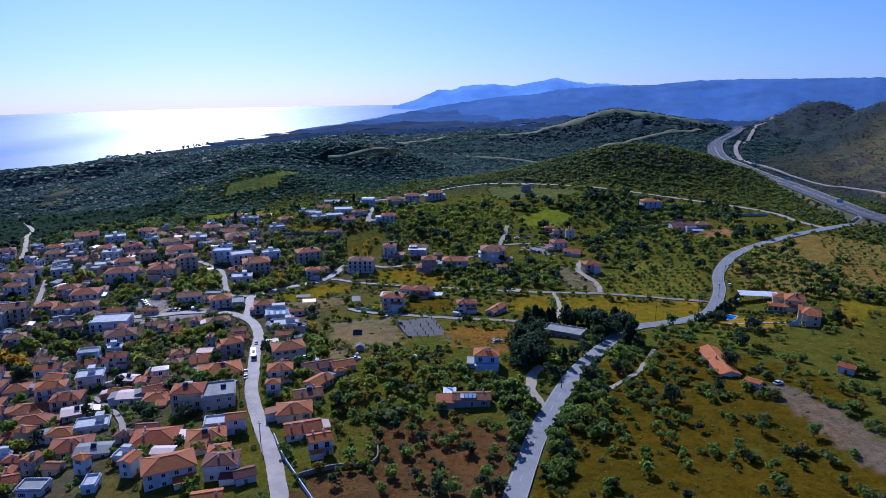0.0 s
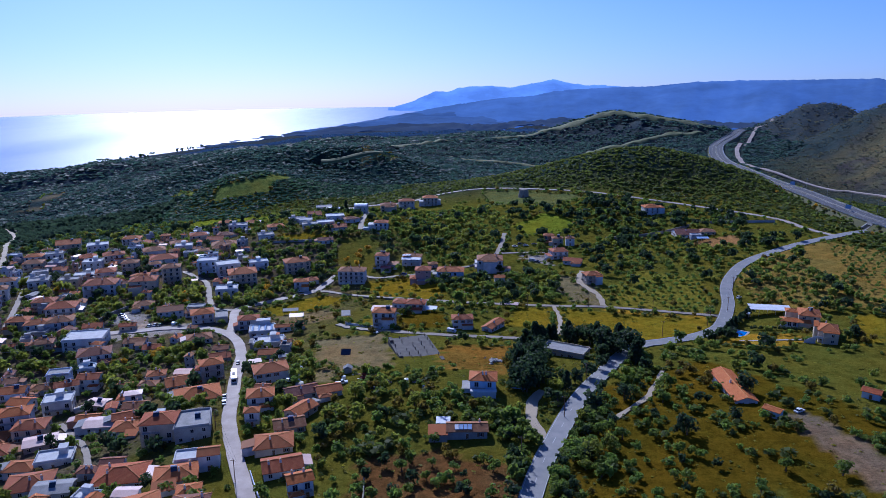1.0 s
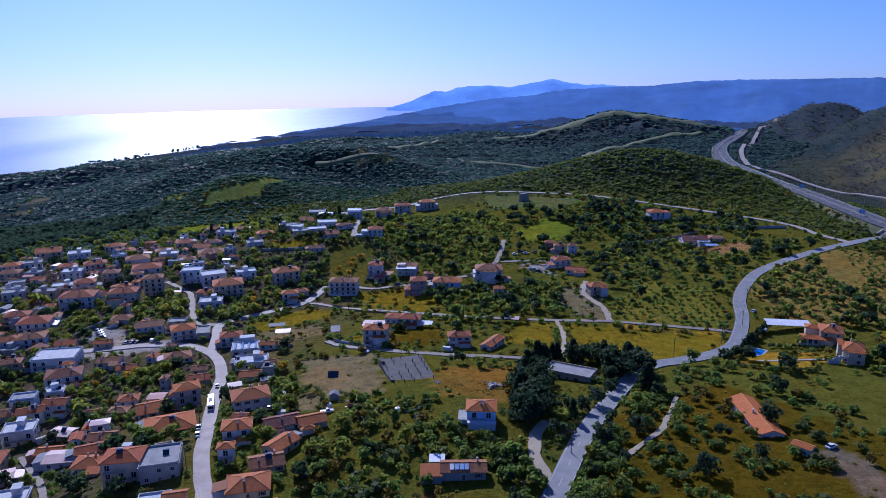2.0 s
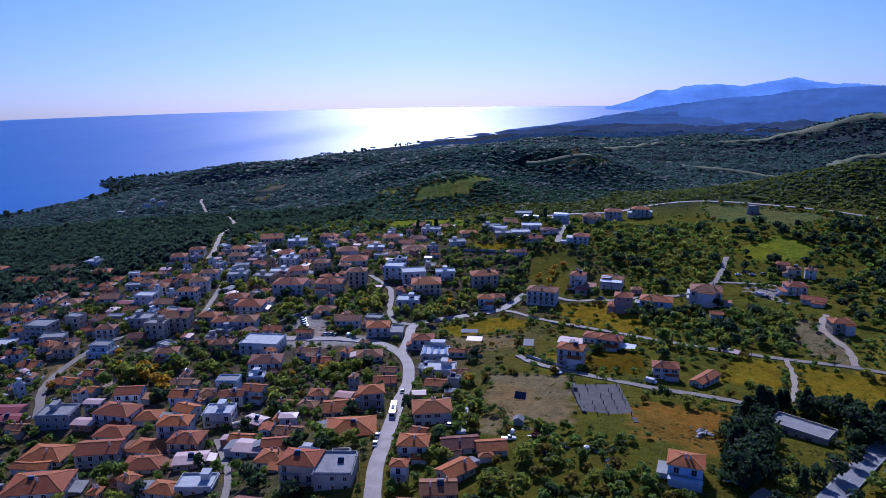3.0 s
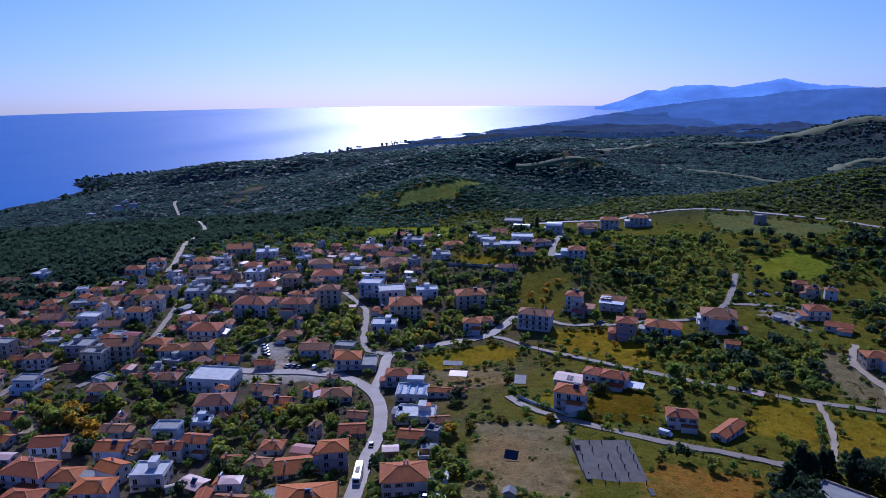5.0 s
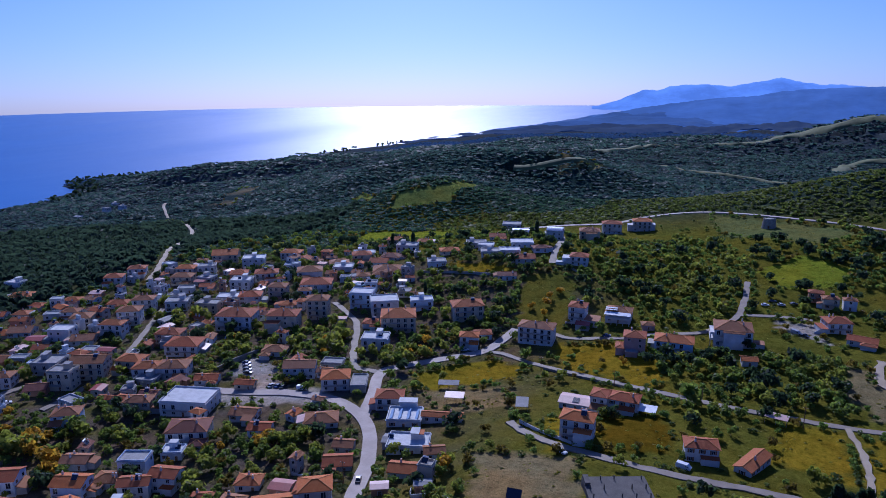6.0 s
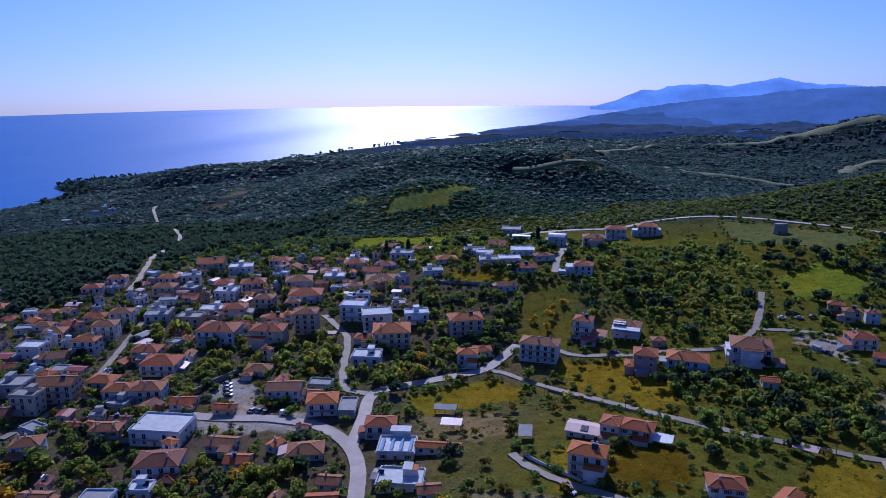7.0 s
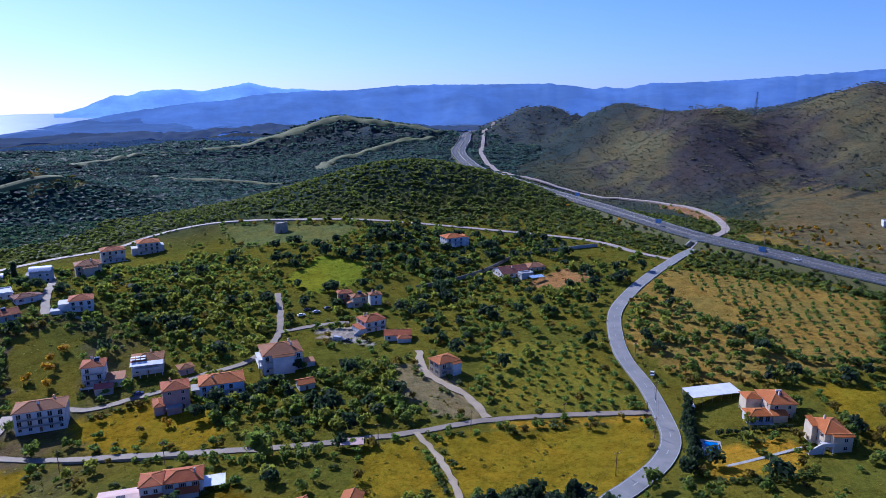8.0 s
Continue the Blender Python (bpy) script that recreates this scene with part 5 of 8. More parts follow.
house(65.9, -299.5, 8.3, 6.6, 1, 27, "G", "w")
white_steps = house(-1.0, 105.7, 11.0, 9.5, 2, 12, "H", "w", tile=1, heater=False, balcony=True, extras=False)
wing(white_steps, -10.5, -4.0, -5.51, 4.0, 4.4, "F", WALLS["w"], ROOF_WHITE)
wing(white_steps, -14.0, -7.0, -9.0, -1.5, 2.2, "F", WALLS["w"], ROOF_WHITE)
ridge_a = house(1.8, 268.5, 15.0, 11.0, 3, 16, "H", "w", tile=0, heater=False, balcony=True, extras=False)
wing(ridge_a, -11.5, -3.5, -7.51, 4.0, 5.0, "F", WALLS["w"], ROOF_WHITE)
wing(ridge_a, 7.51, -4.0, 10.5, 4.0, 6.0, "F", WALLS["w"], ROOF_WHITE)
ridge_b = house(-19.9, 254.5, 15.5, 11.0, 3, 18, "H", "w", tile=1, heater=False, balcony=True, extras=False)
veranda(ridge_b, -9.5, 9.0, -9.5, -5.6, 1.0, WALLS["w"], "terrace", True)
ridge_c = house(-14.2, 171.5, 14.0, 10.8, 3, 20, "H", "y", tile=2, heater=False, balcony=True, extras=False)
wing(ridge_c, -3.0, -8.2, 4.5, -5.41, 8.0, "G", WALLS["y"], TILES[2])
house(-46.4, 120.7, 14.9, 12.0, 1, 24, "F", "w")
house(-111.2, 258.9, 16.1, 13.7, 1, 20, "F", "w")
house(-47.9, 102.5, 13.4, 10.4, 1, 28, "F", "w")
house(-59.8, 98.0, 12.3, 10.1, 1, 27, "F", "w")
house(-30.7, 113.9, 9.9, 7.6, 1, 35, "H", "w")
house(-78.1, 114.8, 13.8, 11.0, 1, 28, "F", "w")
house(-91.0, 98.9, 12.8, 9.4, 1, 36, "H", "y")
house(-89.3, 77.3, 12.0, 10.1, 1, 33, "F", "w")
house(-34.5, 66.6, 11.2, 7.9, 1, 27, "G", "w")
house(-18.0, -19.8, 9.2, 7.3, 2, 22, "H", "w")
house(-15.8, -8.1, 8.4, 7.1, 1, 32, "H", "w")
house(-34.6, 11.5, 16.9, 11.9, 3, 36, "H", "y")
house(64.0, -101.4, 11.2, 7.9, 3, 7, "H", "w")
house(-155.2, 132.7, 12.2, 9.0, 2, 24, "H", "y")
house(-160.4, 96.9, 15.5, 10.5, 1, 33, "F", "w")
house(-133.5, 76.1, 12.6, 10.4, 1, 19, "G", "w")
house(-129.0, 132.2, 11.3, 8.3, 1, 23, "H", "w")
house(-33.7, 93.7, 12.5, 9.9, 1, 30, "G", "g")
house(134.3, 112.2, 7.7, 5.6, 2, 3, "H", "r")
house(141.5, 105.2, 8.1, 6.1, 2, 13, "H", "y")
house(151.0, 107.5, 6.5, 5.5, 2, 8, "H", "w")
house(104.4, -96.0, 10.5, 7.1, 2, 15, "H", "w")
house(-72.2, 138.8, 11.6, 9.1, 1, 23, "G", "w")
house(-68.3, 109.7, 10.3, 8.6, 1, 19, "F", "w")
house(58.6, 34.2, 6.0, 5.5, 1, 23, "H", "m")
ridge_villa = house(216.8, 203.7, 13.5, 11.0, 2, 14, "H", "w", tile=0, heater=False, balcony=True, extras=False)
wing(ridge_villa, 6.76, -5.0, 11.0, 3.5, 5.6, "H", WALLS["w"], TILES[0])
veranda(ridge_villa, -8.5, 8.5, -9.5, -5.6, 0.5, WALLS["w"], "terrace", True)
house(240.1, 136.7, 18.7, 14.8, 1, 10, "G", "w")
house(110.1, 3.5, 6.4, 5.5, 1, 15, "G", "w")

# ---- villas beside the lanes, with wings, verandas and stairs ----
# orange-roofed villa beside the long white shelter
v1 = house(277.5, -67.5, 9.5, 11.5, 2, -10, "H", "y", tile=0, heater=True, balcony=False, extras=False)
wing(v1, -13.0, -8.5, -5.2, -2.6, 2.9, "H", WALLS["w"], TILES[0])
wing(v1, -10.5, 0.6, -4.76, 6.0, 5.2, "H", WALLS["y"], TILES[0])
wing(v1, -4.74, -8.8, 0.5, -5.76, 2.9, "L", WALLS["y"], TILES[0])
veranda(v1, -14.0, -4.9, -10.4, -8.6, 0.35, CONCRETE, "terrace", False)
openings(v1, -8.5, (-11.5, -9.0, -6.6), 1.5, WINDOW_TALL)
# cream villa with an outside stair above a lawn
v2 = house(279.5, -92.0, 8.2, 11.0, 2, -12, "H", "y", tile=0, heater=False, balcony=False, extras=False)
wing(v2, -5.8, -0.5, -4.11, 4.6, 6.0, "L", WALLS["y"], TILES[0])
wing(v2, -2.2, -7.4, 4.1, -5.51, 6.0, "G", WALLS["y"], TILES[0])
openings(v2, -7.4, (1.8,), 4.5, WINDOW)
openings(v2, -7.4, (1.8,), 1.7, WINDOW)
veranda(v2, -5.6, -2.21, -8.4, -5.51, 3.0, WALLS["w"], "balcony")
outside_stair(v2, -9.9, -7.2, 16, WALLS["w"], 0)
# tall white house with a terrace and a lower annex
v3 = house(22.0, 32.0, 9.0, 9.0, 3, 7, "H", "w", tile=1, heater=True, balcony=True, extras=False)
wing(v3, 4.51, -7.5, 12.0, 1.5, 3.1, "F", WALLS["w"], TILES[3])
wing(v3, 1.0, -13.0, 8.0, -9.5, 2.2, "L", WALLS["g"], SHEET_RED)
veranda(v3, -5.5, 4.5, -7.6, -4.51, 0.4, CONCRETE, "terrace", True)
# white house with verandas and bright panels laid over half of the roof
v4 = house(42.0, 40.5, 13.0, 10.5, 2, 7, "H", "w", tile=2, heater=False, balcony=False, extras=False)
veranda(v4, -6.4, 6.4, -8.2, -5.26, 3.1, WALLS["w"])
for k in range(6):
    xs, ys, zs = -6.6 + 2.1 * (k % 3), -5.2 + 1.75 * (k // 3), 7.05 + 0.42 * (k // 3)
    part_mesh("roof_panel", boxes("roof_panel", [(xs, ys, zs, xs + 1.9, ys + 1.6, zs + 0.1, 0)], [SHEET_WHITE]), v4, "bright reflecting panel")
part_mesh("veranda_roof", mesh_of("veranda_roof", [(-6.8, -8.6, 5.4), (6.8, -8.6, 5.4), (6.8, -5.3, 6.1), (-6.8, -5.3, 6.1), (-6.8, -8.6, 5.5), (6.8, -8.6, 5.5), (6.8, -5.3, 6.2), (-6.8, -5.3, 6.2)], [(3, 2, 1, 0), (4, 5, 6, 7), (0, 1, 5, 4), (1, 2, 6, 5), (2, 3, 7, 6), (3, 0, 4, 7)], [SHEET_WHITE]), v4)
# mauve house with a stepped front
v5 = house(59.0, 4.0, 10.0, 9.5, 3, 12, "H", "m", tile=1, heater=False, balcony=False, extras=False)
wing(v5, -8.6, -6.2, -5.01, 2.0, 3.6, "H", WALLS["m"], TILES[1])
wing(v5, -4.0, -8.2, 1.5, -4.76, 2.6, "F", WALLS["m"], ROOF_FLAT)
# long sky-blue house
v6 = house(76.0, 11.5, 17.5, 11.0, 2, 8, "H", "u", tile=0, heater=False, balcony=True, extras=False)
wing(v6, -12.0, -2.0, -8.76, 4.0, 2.8, "F", WALLS["w"], CONCRETE)
# big three-storey house with balconies on two sides
v7 = house(100.0, 29.0, 17.0, 14.0, 3, 10, "H", "w", tile=2, heater=False, balcony=True, extras=False)
wing(v7, -4.5, -9.5, 4.5, -7.01, 8.6, "G", WALLS["w"], TILES[2])
for zf in (3.0, 5.9):
    veranda(v7, -10.4, -8.51, -6.0, 6.0, zf, WALLS["w"], "balcony")
wing(v7, 8.51, -6.5, 14.0, -1.0, 2.9, "F", WALLS["w"], TILES[3])
# white house of many roofs, a shed with solar panels and a pergola beside it
v8 = house(71.5, -66.0, 11.5, 8.0, 2, 4, "H", "w", tile=1, heater=False, balcony=False, extras=False)
wing(v8, -12.2, -5.2, -5.76, 2.6, 6.6, "H", WALLS["w"], TILES[1])
wing(v8, -2.0, -6.5, 4.6, -4.01, 3.2, "L", WALLS["w"], TILES[1])
wing(v8, -11.5, -8.6, -5.8, -5.21, 2.6, "L", WALLS["w"], TILES[2])
openings(v8, -5.2, (-10.4, -7.6), 4.6, WINDOW)
pergola = part_mesh("pergola", boxes("pergola", [(5.9, -4.0, 2.9, 12.5, 2.6, 3.0, 0)], [SHEET_WHITE]), v8)
for x in (6.1, 9.2, 12.2):
    for y in (-3.8, 2.3):
        part_mesh("post", boxes("post", [(x, y, -1.5, x + 0.12, y + 0.12, 2.9, 0)], [METAL]), pergola)
v9 = house(54.0, -69.5, 13.0, 8.5, 1, 6, "G", "p", heater=False)
for k in range(2):
    part_mesh("solar_panel", mesh_of("solar_panel", [(-1.4 + 1.3 * k, -3.6, 3.55), (-0.2 + 1.3 * k, -3.6, 3.55), (-0.2 + 1.3 * k, -0.6, 4.15), (-1.4 + 1.3 * k, -0.6, 4.15), (-1.4 + 1.3 * k, -3.6, 3.4), (-0.2 + 1.3 * k, -3.6, 3.4), (-0.2 + 1.3 * k, -0.6, 4.0), (-1.4 + 1.3 * k, -0.6, 4.0)], [(0, 1, 2, 3), (0, 4, 5, 1), (1, 5, 6, 2), (2, 6, 7, 3), (3, 7, 4, 0)], [PANEL]), v9)
house(120.3, -93.6, 15.0, 5.5, 1, 71, "G", "w", tile=0, heater=False, extras=False)
# white house with a stepped terrace, tiled barn beside it
v10 = house(144.5, 66.5, 11.5, 10.0, 2, 22, "H", "w", tile=1, heater=False, balcony=True, extras=False)
wing(v10, -9.2, -5.6, -5.76, 3.4, 2.9, "F", WALLS["w"], TILES[1])
outside_stair(v10, -12.6, -4.6, 14, WALLS["w"], 0)
house(155.5, 49.5, 12.5, 7.5, 1, -6, "G", "w", tile=1, heater=False)
v11 = house(169.0, 4.0, 10.0, 8.0, 2, 24, "H", "y", tile=0, heater=False, balcony=True, extras=False)
wing(v11, 0.5, -6.6, 4.6, -4.01, 5.6, "G", WALLS["w"], TILES[0])
# white hall with a bright roof at the lane's bend
hall = house(-35.5, 158.0, 11.0, 9.0, 2, 8, "F", "w", heater=False, balcony=False, extras=False, head=False)


def barrel_mesh(w, d, rise, mat):
    """A thin sheet bent to a low arch across y, with its ends closed."""
    v, f, n = [], [], 12
    for x in (-w / 2, w / 2):
        for t in (0.0, 0.12):
            v += [(x, d * (i / n - 0.5), t + rise * math.sin(math.pi * i / n)) for i in range(n + 1)]
    m = n + 1
    for i in range(n):
        f += [(m + i, 3 * m + i, 3 * m + i + 1, m + i + 1), (i, i + 1, 2 * m + i + 1, 2 * m + i), (i, m + i, m + i + 1, i + 1), (2 * m + i, 2 * m + i + 1, 3 * m + i + 1, 3 * m + i)]
    return mesh_of("barrel_roof", v, f, [mat], smooth_faces=False)


BRIGHT_SHEET = surface("bright_roof_sheet", (0.75, 0.76, 0.78), (0.6, 0.61, 0.63), (0.82, 0.82, 0.83), rough=0.22, metal=0.85, relief=0.002)
part_mesh("barrel_roof", barrel_mesh(11.8, 9.8, 1.8, BRIGHT_SHEET), hall, "shining curved sheet-metal roof", pose(0, 0, 6.95))
wing(hall, -8.0, -4.0, -5.51, 4.0, 4.5, "F", WALLS["y"], ROOF_FLAT)
for x, y, w, d, h, turn in ((-66.0, 168.0, 13.0, 9.0, 3.6, 15),):
    shed = tagged(new("open_shed"), "open shed with a bright curved metal roof", "shed")
    shed.matrix_world = pose(x, y, gz(x, y), 0, 0, turn)
    part_mesh("barrel_roof", barrel_mesh(w, d, 1.6, BRIGHT_SHEET), shed, m=pose(0, 0, h))
    for px_ in (-w / 2 + 0.4, 0, w / 2 - 0.4):
        for py_ in (-d / 2 + 0.3, d / 2 - 0.3):
            part_mesh("post", boxes("post", [(px_ - 0.1, py_ - 0.1, -1.5, px_ + 0.1, py_ + 0.1, h + 0.05, 0)], [METAL]), shed)
# flat-roofed houses beside the street: one with rows of solar panels, one with an orange stair head
v12 = house(-2.5, -108.5, 13.0, 11.0, 1, 24, "F", "w", heater=False, extras=False)
for k in range(4):
    xs = -5.6 + 3.3 * k
    part_mesh("solar_panel", mesh_of("solar_panel", [(xs, -4.8, 3.5), (xs + 1.2, -4.8, 4.3), (xs + 1.2, 3.2, 4.3), (xs, 3.2, 3.5), (xs, -4.8, 3.38), (xs + 1.2, -4.8, 3.38), (xs + 1.2, 3.2, 3.38), (xs, 3.2, 3.38)], [(0, 1, 2, 3), (0, 4, 5, 1), (1, 5, 6, 2), (2, 6, 7, 3), (3, 7, 4, 0)], [SHEET_BLUE]), v12, "long tilted solar panel row")
wing(v12, -3.0, 5.76, 4.0, 9.5, 5.4, "F", WALLS["w"], ROOF_WHITE)
v13 = house(10.5, -127.5, 14.5, 10.0, 1, 22, "F", "w", heater=False, extras=False)
wing(v13, 1.5, 0.5, 5.2, 3.6, 5.4, "F", WALLS["w"], TILES[0], z0=3.5, name="stair_head")
house(11.0, -103.0, 15.5, 4.2, 1, 20, "G", "w", tile=0, heater=False)
# lone buildings in the wood above the shore and beside the motorway
for x, y in ((-837, 338), (-1170, 728), (-1011, 358), (-756, 823), (-875, 415), (-860, 433), (-923, 468)):
    house(x, y, 11.0, 8.0, 1, 20, "F", "w", heater=False)
house(560, 182, 12.0, 8.0, 1, -30, "F", "w", heater=False)
# low wings of the farm behind the stone wall
house(255.5, 138.0, 11.5, 9.0, 1, 8, "H", "y", tile=3, heater=False, extras=False)
house(246.0, 126.0, 8.0, 5.0, 1, 10, "F", "w", heater=False, extras=False)


# what stands or runs where, on a grid of 1 m cells
OX, OY, ON, OM = -460, -330, 1000, 800
taken = np.zeros((OM, ON), bool)
cx_, cy_ = np.meshgrid(OX + 0.5 + np.arange(ON), OY + 0.5 + np.arange(OM))


def take(x, y, w, d, turn, margin):
    r = math.hypot(w, d) / 2 + margin
    i0, i1, j0, j1 = int(max(x - r - OX, 0)), int(min(x + r - OX, ON)), int(max(y - r - OY, 0)), int(min(y + r - OY, OM))
    if i1 <= i0 or j1 <= j0:
        return
    c, s = math.cos(radians(turn)), math.sin(radians(turn))
    dx, dy = cx_[j0:j1, i0:i1] - x, cy_[j0:j1, i0:i1] - y
    taken[j0:j1, i0:i1] |= (abs(c * dx + s * dy) < w / 2 + margin) & (abs(c * dy - s * dx) < d / 2 + margin)


for fp in FOOTPRINTS:
    take(*fp, 1.6)
for line, width in ROAD_LINES:
    for p in line:
        take(p[0], p[1], 3.5, 3.5, 0, width / 2 - 0.6)
take(92, -145, 36, 21, -62, 1.0)       # the foundation slab
open_land = np.zeros((OM, ON), bool)
for kind, corners in FIELDS:
    if kind != "rows":
        open_land |= inside(cx_, cy_, corners)


def is_free(x, y, fields_too=True):
    i, j = int(x - OX), int(y - OY)
    if not (0 <= i < ON and 0 <= j < OM):
        return True
    return not (taken[j, i] or (fields_too and open_land[j, i]))



# small houses and sheds that fill the old quarter between the others
VILLAGE = [(-290, 20), (-230, 75), (-125, 130), (-100, 60), (-62, 20), (-62, -20), (-35, -50), (-62, -60), (-50, -95), (20, -122), (58, -215), (80, -290), (-80, -300), (-180, -235), (-300, -165)]
GARDENS = [[(-79, -148), (-46, -130), (-18, -159), (-44, -182)], [(-127, -102), (-139, -45), (-115, -47), (-106, -108)], [(-118, -33), (-93, -21), (-58, -64), (-92, -69)], [(-155, -175), (-128, -158), (-88, -190), (-115, -203)], [(-44, -132), (-33, -125), (-12, -148), (-25, -154)], [(-68, -28), (-13, 1), (2, -33), (-49, -58)], [(-65, -51), (-40, -40), (-30, -61), (-52, -73)], [(-118, -159), (-103, -146), (-77, -170), (-93, -177)]]
for corners in GARDENS:
    open_land |= inside(cx_, cy_, corners)
fill = random.Random(23)
count = 0
for k in range(9000):
    x, y = fill.uniform(-300, 80), fill.uniform(-300, 130)
    w = fill.uniform(4.2, 9.0)
    d, turn = w * fill.uniform(0.6, 0.9), 20 + fill.uniform(-24, 16) + (90 if fill.random() < 0.3 else 0)
    if count >= 215 or not inside(x, y, VILLAGE):
        continue
    r = math.hypot(w, d) / 2
    i0, j0 = int(x - r - OX), int(y - r - OY)
    c, s = math.cos(radians(turn)), math.sin(radians(turn))
    n = int(2 * r) + 1
    sub = np.s_[j0:j0 + n, i0:i0 + n]
    dx, dy = cx_[sub] - x, cy_[sub] - y
    mine = (abs(c * dx + s * dy) < w / 2 + 0.2) & (abs(c * dy - s * dx) < d / 2 + 0.2)
    if (mine & (taken[sub] | open_land[sub])).any():
        continue
    house(x, y, w, d, fill.choice((1, 1, 1, 2)), turn, fill.choice("HGGGF"), fill.choice("wwwyggbrp"))
    take(x, y, w, d, turn, 0.6)
    count += 1


# ---- single things ----
def thing(name, x, y, turn, label, category, group="", lift=0.0):
    ob = new(name)
    ob.matrix_world = pose(x, y, gz(x, y) + lift, 0, 0, turn)
    return tagged(ob, label, category, group)


def bevelled(name, profile, width, mat, taper=0.0):
    """A side profile (x, z) pushed out across y, narrower towards the top by taper."""
    zs = [p[1] for p in profile]
    lo, hi = min(zs), max(zs)
    v, f = [], []
    n = len(profile)
    for s in (-1, 1):
        v += [(px, s * (width / 2 - taper * (pz - lo) / (hi - lo)), pz) for px, pz in profile]
    f += [(i, i + n, (i + 1) % n + n, (i + 1) % n) for i in range(n)]
    f += [tuple(range(n)), tuple(reversed(range(n, 2 * n)))]
    return mesh_of(name, v, f, [mat])


def wheel_mesh(r, w):
    v, f, s = [], [], []
    for y in (-w / 2, w / 2):
        for rr in (r, r * 0.6):
            v += [(rr * math.cos(i * math.tau / 12), y, rr * math.sin(i * math.tau / 12)) for i in range(12)]
    for i in range(12):
        j = (i + 1) % 12
        f += [(i, j, 24 + j, 24 + i), (12 + i, 12 + j, j, i), (24 + i, 24 + j, 36 + j, 36 + i)]
        s += [0, 0, 0]
    f += [tuple(12 + i for i in range(12)), tuple(36 + i for i in reversed(range(12)))]
    s += [1, 1]
    return mesh_of("wheel", v, f, [TYRE, METAL], s)


WHEEL, BIG_WHEEL = wheel_mesh(0.31, 0.2), wheel_mesh(0.5, 0.3)
CAR_PAINT = {k: surface(k + "_car_paint", c, tuple(0.8 * q for q in c), tuple(min(1.1 * q, 0.9) for q in c), rough=0.3, spec=0.5, relief=0.001, vary=0.1) for k, c in {"white": (0.75, 0.75, 0.75), "silver": (0.4, 0.41, 0.42), "black": (0.025, 0.025, 0.03), "blue": (0.03, 0.06, 0.2), "red": (0.3, 0.03, 0.03)}.items()}


def car(x, y, turn, colour="white", kind="car", lift=0.0):
    """A parked car: body, glasshouse, four wheels, lamps; a van or a pickup by its profile."""
    ob = thing(kind, x, y, turn, f"{colour} {kind} standing at the roadside", kind, "parked vehicles", lift)
    paint = CAR_PAINT[colour]
    if kind == "van":
        body = [(-2.4, 0.3), (2.3, 0.3), (2.4, 0.8), (1.9, 1.15), (1.3, 1.95), (-2.3, 2.0), (-2.4, 1.8)]
        glass, wide = [(1.28, 1.2), (1.8, 1.22), (1.3, 1.85), (0.6, 1.88), (0.6, 1.22)], 1.85
    elif kind == "pickup":
        body = [(-2.5, 0.4), (2.4, 0.4), (2.45, 0.95), (1.2, 1.1), (-0.4, 1.1), (-0.42, 1.0), (-2.5, 1.0)]
        glass, wide = [(1.15, 1.1), (0.55, 1.68), (-0.25, 1.7), (-0.4, 1.1)], 1.75
    else:
        body = [(-2.05, 0.3), (2.0, 0.3), (2.1, 0.62), (1.95, 0.82), (1.05, 0.95), (-1.6, 1.0), (-2.1, 0.9), (-2.15, 0.55)]
        glass, wide = [(1.0, 0.95), (0.35, 1.42), (-1.0, 1.46), (-1.7, 0.99)], 1.72
    part_mesh("body", bevelled("body", body, wide, paint, 0.08), ob)
    cab = part_mesh("cabin_glass", bevelled("cabin_glass", glass, wide - 0.1 if kind != "van" else wide + 0.02, GLASS, 0.16), ob)
    if kind != "van":
        top = [(p[0], p[1]) for p in glass[1:-1]]
        part_mesh("cabin_roof", bevelled("cabin_roof", [(top[-1][0] - 0.05, top[-1][1]), (top[0][0] + 0.05, top[0][1]), (top[0][0] - 0.1, top[0][1] + 0.06), (top[-1][0] + 0.1, top[-1][1] + 0.06)], wide - 0.34, paint), cab)
    for wx in (-1.3, 1.3):
        for wy in (-1, 1):
            part_mesh("wheel", WHEEL, ob, m=pose(wx, wy * (wide / 2 - 0.08), 0.31))
    for wy in (-1, 1):
        part_mesh("headlight", boxes("headlight", [(1.98, wy * 0.6 - 0.16, 0.62, 2.12 if kind == "car" else 2.42, wy * 0.6 + 0.16, 0.76, 0)], [SHEET_WHITE]), ob)
    return ob


